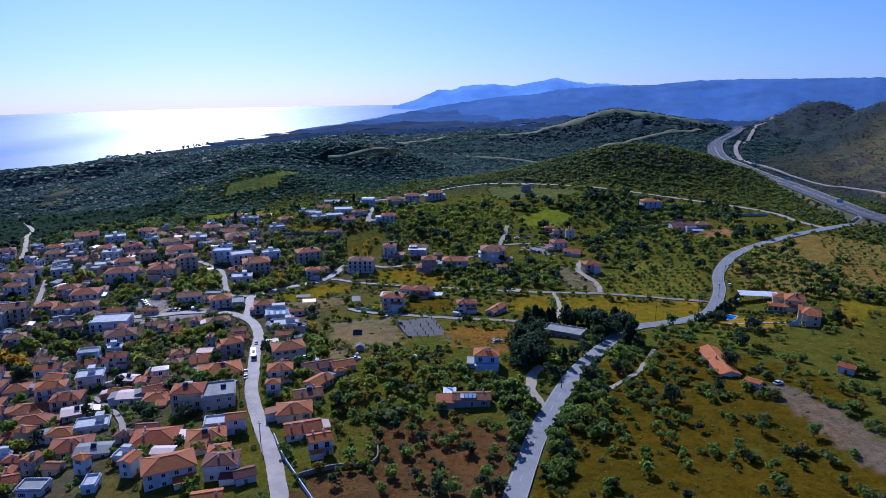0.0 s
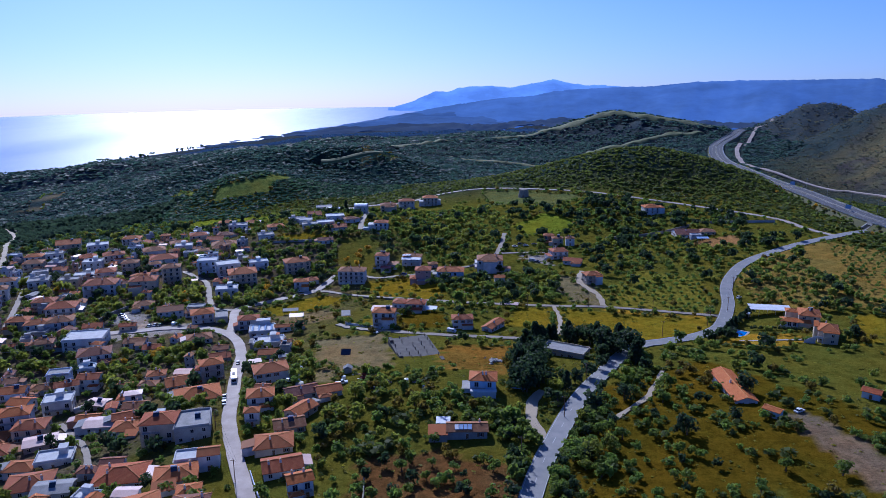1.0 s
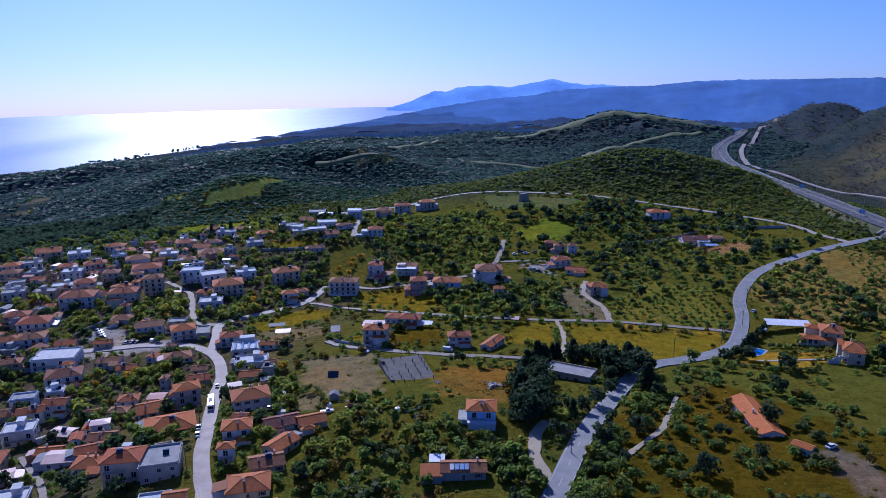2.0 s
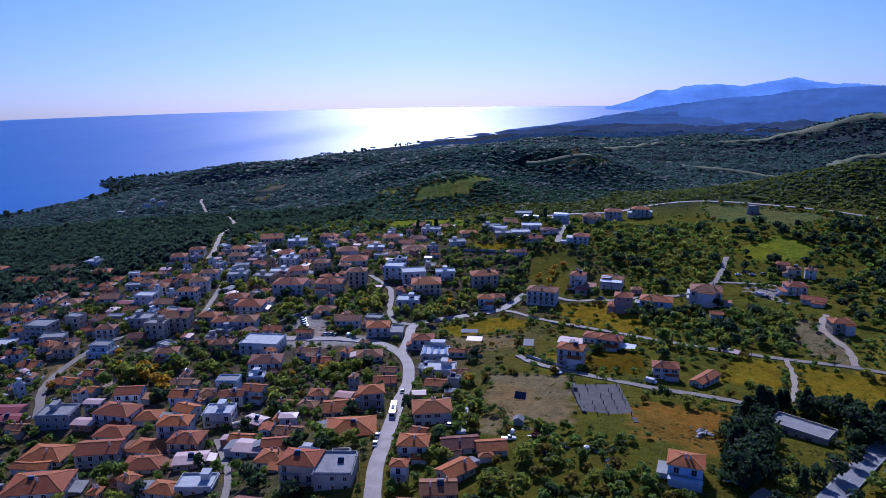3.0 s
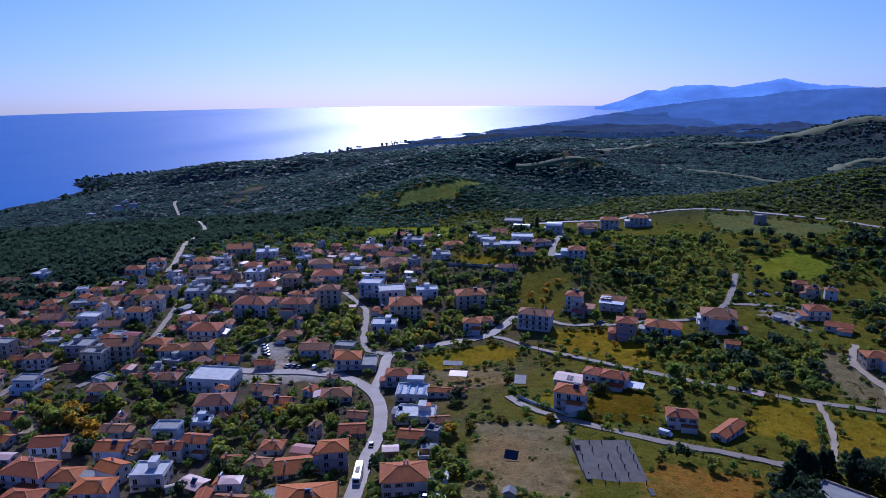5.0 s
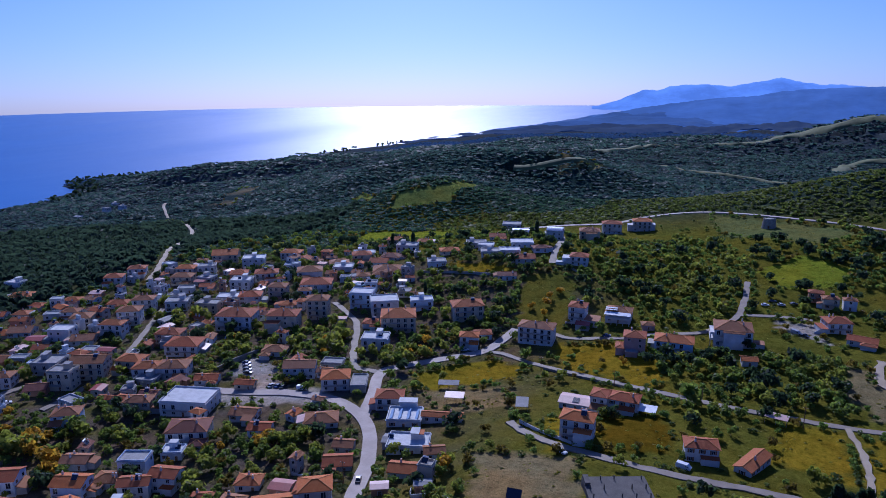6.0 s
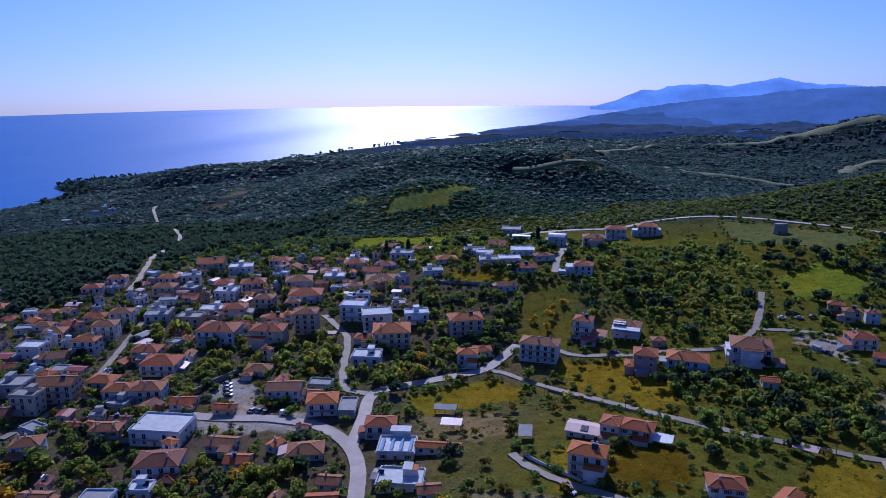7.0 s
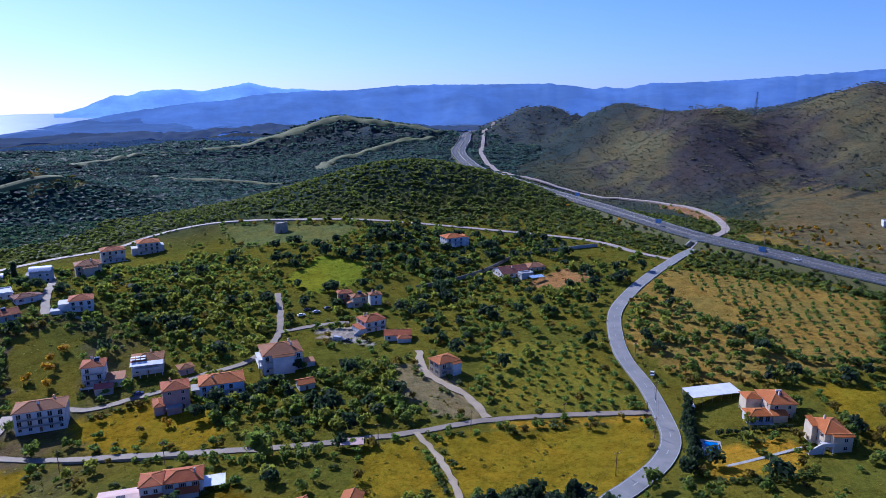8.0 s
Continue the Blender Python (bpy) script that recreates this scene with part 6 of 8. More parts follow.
def bus(x, y, turn):
    ob = thing("bus", x, y, turn, "white coach driving down the village street", "bus", lift=0.35)
    part_mesh("body", bevelled("body", [(-5.5, 0.35), (5.4, 0.35), (5.5, 1.2), (5.35, 3.0), (5.1, 3.15), (-5.4, 3.15), (-5.5, 3.0)], 2.5, CAR_PAINT["white"], 0.06), ob)
    for k in range(6):
        for s in (-1, 1):
            part_mesh("window", boxes("window", [(-4.9 + 1.65 * k, s * 1.235 - 0.03, 1.5, -3.4 + 1.65 * k, s * 1.235 + 0.03, 2.55, 0)], [GLASS]), ob)
    part_mesh("windscreen", boxes("windscreen", [(5.3, -1.05, 1.3, 5.52, 1.05, 2.7, 0)], [GLASS]), ob)
    part_mesh("rear_window", boxes("rear_window", [(-5.53, -0.95, 1.5, -5.4, 0.95, 2.6, 0)], [GLASS]), ob)
    part_mesh("roof_hatch", boxes("roof_hatch", [(-2.0, -0.7, 3.15, 1.2, 0.7, 3.35, 0)], [CONCRETE]), ob)
    for wx in (-3.2, 3.4):
        for s in (-1, 1):
            part_mesh("wheel", BIG_WHEEL, ob, m=pose(wx, s * 1.1, 0.5))


def wall(name, height, thick, mat, label, *points):
    line = draped(points, 0.0)
    v, f = ribbon(line, thick / 2, -thick / 2, height, height + 1.0)
    tagged(new(name, mesh_of(name, v, f, [mat])), label, "wall", kind="structure")


def pole(x, y, height=8.5, lamp=False, turn=0):
    """A wooden power pole with a cross arm and insulators, or a steel lamp post with an arm."""
    ob = thing("lamp_post" if lamp else "power_pole", x, y, turn, "steel lamp post beside the road" if lamp else "wooden power pole with a cross arm", "pole", "lamp posts" if lamp else "power poles")
    v, f = [], []
    for z, r in ((-0.6, 0.16), (height, 0.1)):
        v += [(r * math.cos(i * math.tau / 8), r * math.sin(i * math.tau / 8), z) for i in range(8)]
    f = [(i, (i + 1) % 8, 8 + (i + 1) % 8, 8 + i) for i in range(8)] + [tuple(8 + i for i in range(8))]
    part_mesh("shaft", mesh_of("shaft", v, f, [METAL if lamp else WOOD]), ob)
    if lamp:
        part_mesh("arm", boxes("arm", [(0, -0.05, height - 0.12, 1.6, 0.05, height - 0.02, 0)], [METAL]), ob)
        part_mesh("lamp_head", boxes("lamp_head", [(1.4, -0.14, height - 0.26, 2.1, 0.14, height - 0.13, 0)], [SHEET_WHITE]), ob)
    else:
        part_mesh("cross_arm", boxes("cross_arm", [(-0.9, -0.06, height - 0.7, 0.9, 0.06, height - 0.58, 0)], [WOOD]), ob)
        for k in (-0.8, 0, 0.8):
            part_mesh("insulator", boxes("insulator", [(k - 0.05, -0.05, height - 0.58, k + 0.05, 0.05, height - 0.35, 0)], [SHEET_WHITE]), ob)
    return ob


def wires(points, height):
    """Three sagging wires from pole to pole."""
    v, f = [], []
    for (ax, ay), (bx, by) in zip(points, points[1:]):
        d = Vector((bx - ax, by - ay, 0)).normalized()
        s = Vector((-d.y, d.x, 0))
        za, zb = gz(ax, ay) + height - 0.4, gz(bx, by) + height - 0.4
        for off in (-0.8, 0, 0.8):
            k = len(v)
            for i in range(9):
                t = i / 8
                p = Vector((ax + (bx - ax) * t, ay + (by - ay) * t, za + (zb - za) * t - 3.2 * t * (1 - t))) + s * off
                v += [p + Vector((0, 0, 0.02)), p - s * 0.02, p + s * 0.02]
                if i:
                    a, b = k + 3 * i - 3, k + 3 * i
                    f += [(a, a + 1, b + 1, b), (a + 1, a + 2, b + 2, b + 1), (a + 2, a, b, b + 2)]
    tagged(new("power_line", mesh_of("power_line", v, f, [TYRE])), "thin dark power lines strung between poles", "power line", kind="structure")


# the unfinished foundation slab with stubs of columns
SLAB = surface("weathered_slab", (0.12, 0.11, 0.098), (0.07, 0.064, 0.058), (0.18, 0.165, 0.145))
slab = thing("foundation", 92, -145, -62, "grey concrete foundation slab with column stubs", "foundation")
part_mesh("slab", boxes("slab", [(-17, -9.5, -2.5, 17, 9.5, 0.9, 0)], [SLAB]), slab)
for ix in range(7):
    for iy in range(5):
        if (ix + iy) % 5 != 3:
            part_mesh("column_stub", boxes("column_stub", [(-15.6 + 5.1 * ix, -8.4 + 4.1 * iy, 0.9, -15.3 + 5.1 * ix, -8.1 + 4.1 * iy, 2.2 + 0.3 * ((ix * 7 + iy * 3) % 3), 0)], [SLAB]), slab)
for k, (x0, x1, y0) in enumerate(((-16.5, -12, -9.4), (2, 8, -9.4), (13, 16.8, 7.6))):
    part_mesh("low_wall", boxes("low_wall", [(x0, y0, 0.9, x1, y0 + 1.6, 2.0, 0)], [SLAB]), slab)

# flat-roofed school among conifers, farmhouse, villas
house(159, -129, 20, 10, 1, -16, "F", "y", heater=False, extras=False, head=False)
house(224, -172, 27, 8.0, 1, -79, "G", "w", tile=0, heater=False, extras=False)
house(233, -196, 5.5, 3.4, 1, -35, "G", "b", heater=False, extras=False)
house(274, -167, 6.0, 4.5, 1, -30, "G", "b", heater=False, extras=False)


def canopy(x, y, w, d, h, turn, mat, label):
    """An open shelter: a thin sloping roof on posts."""
    ob = thing("canopy", x, y, turn, label, "canopy")
    v = [(-w / 2, -d / 2, h), (w / 2, -d / 2, h), (w / 2, d / 2, h + 0.5), (-w / 2, d / 2, h + 0.5)]
    v += [(p[0], p[1], p[2] + 0.15) for p in v]
    part_mesh("roof", mesh_of("roof", v, [(3, 2, 1, 0), (4, 5, 6, 7), (0, 1, 5, 4), (1, 2, 6, 5), (2, 3, 7, 6), (3, 0, 4, 7)], [mat]), ob)
    n = max(2, int(w / 4) + 1)
    for k in range(n):
        for yy, top in ((-d / 2 + 0.3, h), (d / 2 - 0.3, h + 0.45)):
            xx = -w / 2 + 0.3 + (w - 0.6) * k / (n - 1)
            part_mesh("post", boxes("post", [(xx - 0.07, yy - 0.07, -1.5, xx + 0.07, yy + 0.07, top, 0)], [METAL]), ob)
    return ob


canopy(263, -50, 21, 8, 3.0, 2, SHEET_WHITE, "long white-roofed open shelter beside a villa")
canopy(280, -62, 9, 4, 2.8, -20, SHEET_BLUE, "blue-roofed shelter behind a villa")
canopy(251, -56, 4, 2.2, 2.5, 70, SHEET_WHITE, "small white bus shelter beside the road")
canopy(125, -52, 8, 4, 2.4, -8, SHEET_PINK, "ramshackle grey-roofed open shed beside a lane")
road("concrete_ramp", 3.2, PAINT, "bright concrete ramp beside a house", (40, -157), (44, -167), (49, -178), (54, -189))
canopy(6, -83, 8, 5, 2.6, 20, SHEET_PINK, "faded pink sheet roof on posts over a farm yard")
canopy(-3, -71, 9, 4, 2.4, 22, ROOF_FLAT, "grey sheet roof on posts over a pen")
canopy(35, -81, 5, 8, 2.6, 20, ROOF_FLAT, "grey sheet roof on posts beside a field")
canopy(143, -184, 6.5, 3.0, 1.2, -5, SHEET_BLUE, "low bright blue tarpaulin shelter")
canopy(121, -219.5, 5, 4, 2.6, 10, SHEET_WHITE, "white-roofed pergola beside a low house")


def pool(x, y, w, d, turn):
    ob = thing("swimming_pool", x, y, turn, "small blue swimming pool with a pale stone rim", "pool")
    part_mesh("rim", boxes("rim", [(-w / 2 - 1, -d / 2 - 1, -2, w / 2 + 1, -d / 2, 0.3, 0), (-w / 2 - 1, d / 2, -2, w / 2 + 1, d / 2 + 1, 0.3, 0), (-w / 2 - 1, -d / 2, -2, -w / 2, d / 2, 0.3, 0), (w / 2, -d / 2, -2, w / 2 + 1, d / 2, 0.3, 0)], [CONCRETE]), ob)
    part_mesh("water", boxes("water", [(-w / 2, -d / 2, -2, w / 2, d / 2, 0.18, 0)], [POOL]), ob)


pool(243, -83, 4.5, 8, -25)
canopy(250, 117, 9, 4, 2.6, 12, SHEET_BLUE, "glazed blue-grey lean-to roof beside a farmhouse")
road("garden_path", 1.2, CONCRETE, "pale stone garden path across a lawn", (240, -96), (252, -95), (262, -94), (272, -93))

# the old round stone mill on the ridge
mill = thing("stone_mill", 98, 270, 0, "ruined round stone windmill tower on the ridge", "tower")
v, f = [], []
for k, (zz, rr) in enumerate(((-1.5, 5.4), (2, 5.1), (4.5, 4.8), (6.8, 4.6))):
    for i in range(20):
        a = i * math.tau / 20
        top = (0.7 * math.sin(i * 1.7) + 0.4 * math.sin(i * 3.1)) if k == 3 else 0
        v.append((rr * math.cos(a), rr * math.sin(a), zz + top))
f = [(20 * k + i, 20 * k + (i + 1) % 20, 20 * k + 20 + (i + 1) % 20, 20 * k + 20 + i) for k in range(3) for i in range(20)] + [tuple(60 + i for i in range(20))]
part_mesh("drum", mesh_of("drum", v, f, [STONE]), mill)
part_mesh("doorway", boxes("doorway", [(-0.6, -5.3, 0, 0.6, -4.7, 2.1, 0)], [WOOD]), mill)

# farm behind walls
wall("boundary_wall", 2.2, 0.35, STONE, "long stone wall round a farm", (178, 128), (205, 137), (228, 148), (248, 163))
wall("boundary_wall", 2.0, 0.3, CONCRETE, "concrete wall along a yard", (262, 168), (285, 168), (312, 170))
wall("boundary_wall", 1.2, 0.25, WALLS["w"], "low white garden wall beside a lane", (40, -96), (50, -102), (64, -108))
wall("boundary_wall", 2.6, 0.5, STONE, "high stone retaining wall above the square", (-112, -108), (-110, -100), (-110, -87), (-107, -72))
wall("boundary_wall", 1.5, 0.4, STONE, "grey stone wall between a garden and a brown field", (86, -282), (95, -275), (107, -270), (104, -256))
wall("boundary_wall", 1.2, 0.3, WALLS["b"], "pale plastered wall beside the village street", (66, -256), (76, -270), (86, -282), (98, -296))
wall("boundary_wall", 0.9, 0.3, STONE, "low stone wall along a field", (26, -32), (50, -37), (72, -42))
wall("boundary_wall", 1.2, 0.25, CONCRETE, "low white wall beside a lane", (-10, 98), (2, 92), (14, 84))
wall("boundary_wall", 1.6, 0.3, CONCRETE, "terrace wall below the houses", (-95, 62), (-60, 66), (-30, 68))

# motorway: underpass, sign gantry, lamps
under = new("underpass")
hole = [k for k, p in enumerate(MOTORWAY) if math.hypot(p[0] - 387, p[1] - 162) < 8.0]
under.matrix_world = pose(387, 162, 22.5)
tagged(under, "concrete motorway underpass with sloping wing walls", "bridge")
msides = sides(MOTORWAY)
for k, way in ((hole[0], 1), (hole[-1], -1)):
    p, s = MOTORWAY[k] - np.array((387, 162, 22.5)), msides[k]
    along = np.array((-s[1], s[0])) * way * -0.9        # the walls' thickness, into the bank
    v = []
    for ox, oy in ((0, 0), along):
        v += [(p[0] + s[0] * o + ox, p[1] + s[1] * o + oy, p[2] + z) for o, z in ((22.5, -8.6), (10.8, -0.62), (-10.8, -0.62), (-24.5, -9.6), (-24.5, -12), (22.5, -12))]
    n = 6
    part_mesh("abutment", mesh_of("abutment", v, [tuple(range(n)), tuple(reversed(range(n, 2 * n)))] + [(i, n + i, n + (i + 1) % n, (i + 1) % n) for i in range(n)], [CONCRETE]), under)
v, f = ribbon(MOTORWAY[hole[0]:hole[-1] + 1] - np.array((387, 162, 22.5)), 11.1, -11.1, -0.62, 0.9)
part_mesh("deck", mesh_of("deck", v, f + [tuple(a for a in q[::-1]) for q in [(4 * i, 4 * i + 3, 4 * i - 1, 4 * i - 4) for i in range(1, len(hole))]], [CONCRETE]), under)
for off in (10.6, -11.0):
    v, f = ribbon(MOTORWAY[hole[0]:hole[-1] + 1] - np.array((387, 162, 22.5)), off + 0.3, off, 0.45, 0.8)
    part_mesh("edge_beam", mesh_of("edge_beam", v, f, [CONCRETE]), under)
for x, y, zz in ((398, 112, 28), (376, 205, 28), (362, 330, 28)):
    sign = new("road_sign")
    sign.matrix_world = pose(x, y, zz, 0, 0, -30)
    tagged(sign, "blue motorway sign board on two posts", "sign", "motorway signs")
    part_mesh("board", boxes("board", [(-2.2, -0.06, 2.2, 2.2, 0.06, 5.4, 0)], [SHEET_BLUE]), sign)
    for k in (-1.6, 1.6):
        part_mesh("post", boxes("post", [(k - 0.09, 0.07, -2, k + 0.09, 0.25, 5.2, 0)], [METAL]), sign)
for k in range(9):
    x, y = np.interp(k, (0, 4, 8), (448, 405, 372)), np.interp(k, (0, 4, 8), (45, 160, 320))
    ob = pole(x + 2, y + 6, 10, True, 200)
    ob.location.z = 27.4


def pylon(x, y, h):
    """A lattice mast of four legs with braces and three arms."""
    ob = thing("pylon", x, y, 20, "tall steel lattice pylon on the hill", "pylon", "pylons")

    def bar(a, b, r=0.14):
        a, b = Vector(a), Vector(b)
        d = (b - a).normalized()
        s = d.orthogonal().normalized() * r
        t = d.cross(s)
        q = [p + o for p in (a, b) for o in (s, t, -s, -t)]
        return q, [(0, 1, 5, 4), (1, 2, 6, 5), (2, 3, 7, 6), (3, 0, 4, 7)]

    def joined_bars(name, bars):
        v, f = [], []
        for a, b in bars:
            q, g = bar(a, b)
            f += [tuple(i + len(v) for i in face) for face in g]
            v += q
        part_mesh(name, mesh_of(name, v, f, [STEEL]), ob)

    for sx in (-1, 1):
        for sy in (-1, 1):
            joined_bars("leg", [((sx * 2.6, sy * 2.6, -1), (sx * 0.5, sy * 0.5, h * 0.75)), ((sx * 0.5, sy * 0.5, h * 0.75), (0, 0, h))])
    levels = [0, 0.18, 0.34, 0.48, 0.6, 0.7]
    for a, b in zip(levels, levels[1:]):
        ra, rb = 2.6 - 2.8 * a, 2.6 - 2.8 * b
        joined_bars("brace", [((-ra, -ra, a * h), (rb, -rb, b * h)), ((ra, -ra, a * h), (rb, rb, b * h)), ((ra, ra, a * h), (-rb, rb, b * h)), ((-ra, ra, a * h), (-rb, -rb, b * h))])
    for zz in (0.72, 0.82, 0.92):
        joined_bars("arm", [((-4, 0, zz * h), (4, 0, zz * h)), ((-4, 0, zz * h), (0, 0, zz * h + 1.5)), ((4, 0, zz * h), (0, 0, zz * h + 1.5))])


pylon(655, 500, 30)
pylon(560, 545, 26)

# power poles along the lanes
for run in (((27, -38), (62, -44), (98, -50), (134, -52), (168, -49), (203, -50), (232, -58)), ((251, -10), (243, -44), (229, -70), (205, -90), (186, -112)), ((150, -236), (162, -204), (169, -168)), ((300, 208), (250, 241), (190, 270), (128, 297)), ((64, -262), (38, -228), (24, -196), (4, -158))):
    for x, y in run:
        pole(x, y)
    wires(run, 8.5)

# the village: vehicles, greenhouse, solar frames
bus(18.6, -178.5, 118)
for x, y, turn, colour, kind in ((29.4, -206.5, 118, "white", "car"), (26.2, -200.3, 118, "silver", "car"), (7.8, -155, 117, "black", "car"), (-59, -101, 20, "white", "van"), (47, -184, 20, "white", "car"), (63, -116, -18, "white", "car"), (101, -107, -8, "white", "van"),
                                 (72, -188, 30, "white", "pickup"), (88, -192, 70, "blue", "pickup"), (252, -24, 60, "white", "car"), (-17, -27, 40, "white", "car"), (127, 53, -30, "silver", "van"), (131, 50, -35, "black", "pickup"), (113, 100, 20, "black", "car"), (118, 96, 20, "silver", "car"), (124, 101, 30, "black", "car"), (110, 92, 20, "white", "car"),
                                 (-68, -103, 100, "black", "car"), (-71, -103, 100, "blue", "car"), (-74, -104, 100, "silver", "car"), (-95, -96, 20, "black", "car"), (-98, -93, 20, "black", "car"), (-101, -90, 20, "silver", "car"), (-104, -87, 20, "blue", "car"), (42, 17, 25, "blue", "car"), (-171, -163, 60, "white", "car"), (-152, -205, 40, "white", "car"), (-138, -218, 40, "silver", "car"), (243, -190, 40, "white", "car")):
    on_road = any(np.min(np.hypot(line[:, 0] - x, line[:, 1] - y)) < wd / 2 + 0.5 for line, wd in ROAD_LINES)
    car(x, y, turn, colour, kind, 0.38 if on_road else 0.05)
for x, y, turn in ((411, 96, 106), (404, 118, 107)):
    ob = car(x, y, turn, "white" if x > 408 else "black", "car")
    ob.location.z = 28.02

green = thing("greenhouse", -39, -200, 55, "cream polytunnel greenhouse in a garden", "greenhouse")
v, f = [], []
for k in range(7):
    for i in range(9):
        a = math.pi * i / 8
        v.append((-5.5 + 11 * k / 6, 1.9 * math.cos(a), 2.4 * math.sin(a) - 0.2))
f = [(9 * k + i, 9 * k + i + 1, 9 * k + i + 10, 9 * k + i + 9) for k in range(6) for i in range(8)] + [tuple(range(8, -1, -1)), tuple(54 + i for i in range(9))]
part_mesh("cover", mesh_of("cover", v, f, [WALLS["y"]]), green)
for k in range(7):
    part_mesh("hoop", mesh_of("hoop", [(-5.55 + 11 * k / 6 + dx, (1.93 + 0.0) * math.cos(math.pi * i / 8), 2.44 * math.sin(math.pi * i / 8) - 0.2) for dx in (0, 0.1) for i in range(9)], [(i, i + 1, i + 10, i + 9) for i in range(8)], [METAL]), green)


def solar_frame(x, y, turn, w, h, label, lift=0.0):
    ob = thing("solar_panel", x, y, turn, label, "solar panel", "solar panels", lift)
    v = [(-w / 2, -h * 0.35, 0.5), (w / 2, -h * 0.35, 0.5), (w / 2, h * 0.35, 0.5 + h * 0.6), (-w / 2, h * 0.35, 0.5 + h * 0.6)]
    v += [(p[0], p[1] + 0.05, p[2] - 0.08) for p in v]
    part_mesh("panel", mesh_of("panel", v, [(0, 1, 2, 3), (7, 6, 5, 4), (0, 4, 5, 1), (1, 5, 6, 2), (2, 6, 7, 3), (3, 7, 4, 0)], [PANEL]), ob)
    for k in (-0.4, 0.4):
        part_mesh("leg", boxes("leg", [(k * w - 0.05, h * 0.3, -0.8, k * w + 0.05, h * 0.3 + 0.1, 0.4 + h * 0.55, 0)], [METAL]), ob)


solar_frame(60, -150, 10, 4.5, 3.4, "blue solar panel on a frame in a yard")

hut = thing("hut", 70, -175, 15, "small grey hut with a peaked roof", "hut")
part_mesh("body", boxes("body", [(-1.6, -1.3, -1, 1.6, 1.3, 2.4, 0)], [WALLS["g"]]), hut)
part_mesh("roof", bevelled("roof", [(-2.0, 2.3), (2.0, 2.3), (0, 3.5)], 3.2, ROOF_FLAT), hut)

boat = thing("boat", 108, -189, 50, "white upturned boat lying among weeds", "boat")
v = [(5.2 * (k / 8 - 0.5), 1.0 * math.sin(math.pi * min(k / 8 * 1.15 + 0.02, 1)) ** 0.6 * math.cos(math.pi * i / 6), 0.1 + 1.1 * math.sin(math.pi * i / 6) * math.sin(math.pi * min(k / 8 * 1.1 + 0.03, 1)) ** 0.5) for k in range(9) for i in range(7)]
part_mesh("hull", mesh_of("hull", v, [(7 * k + i, 7 * k + i + 1, 7 * k + i + 8, 7 * k + i + 7) for k in range(8) for i in range(6)], [SHEET_WHITE], smooth_faces=True), boat)

# garden walls in front of village houses
rng_wall = random.Random(77)
made = 0
for x, y, w, d, turn in FOOTPRINTS:
    if made >= 70 or x > 60 or not (-280 < y < 60) or rng_wall.random() < 0.55:
        continue
    c, s = math.cos(radians(turn)), math.sin(radians(turn))
    off, side = d / 2 + rng_wall.uniform(2.2, 4.5), rng_wall.choice((-1, 1))
    local = [(-w / 2 - 1, -off), (w / 2 + 1, -off), (w / 2 + 1, d * 0.1)]
    pts = [(x + c * side * i - s * j, y + s * side * i + c * j) for i, j in local]
    free = all(is_free(pts[k][0] + (pts[k + 1][0] - pts[k][0]) * q, pts[k][1] + (pts[k + 1][1] - pts[k][1]) * q, False) for k in range(2) for q in (0.0, 0.25, 0.5, 0.75, 1.0) if (k, q) != (1, 1.0))
    if free:
        wall("garden_wall", rng_wall.uniform(0.9, 1.5), 0.22, WALLS[rng_wall.choice("wwgy")], "low plastered wall round a house yard", *pts)
        made += 1

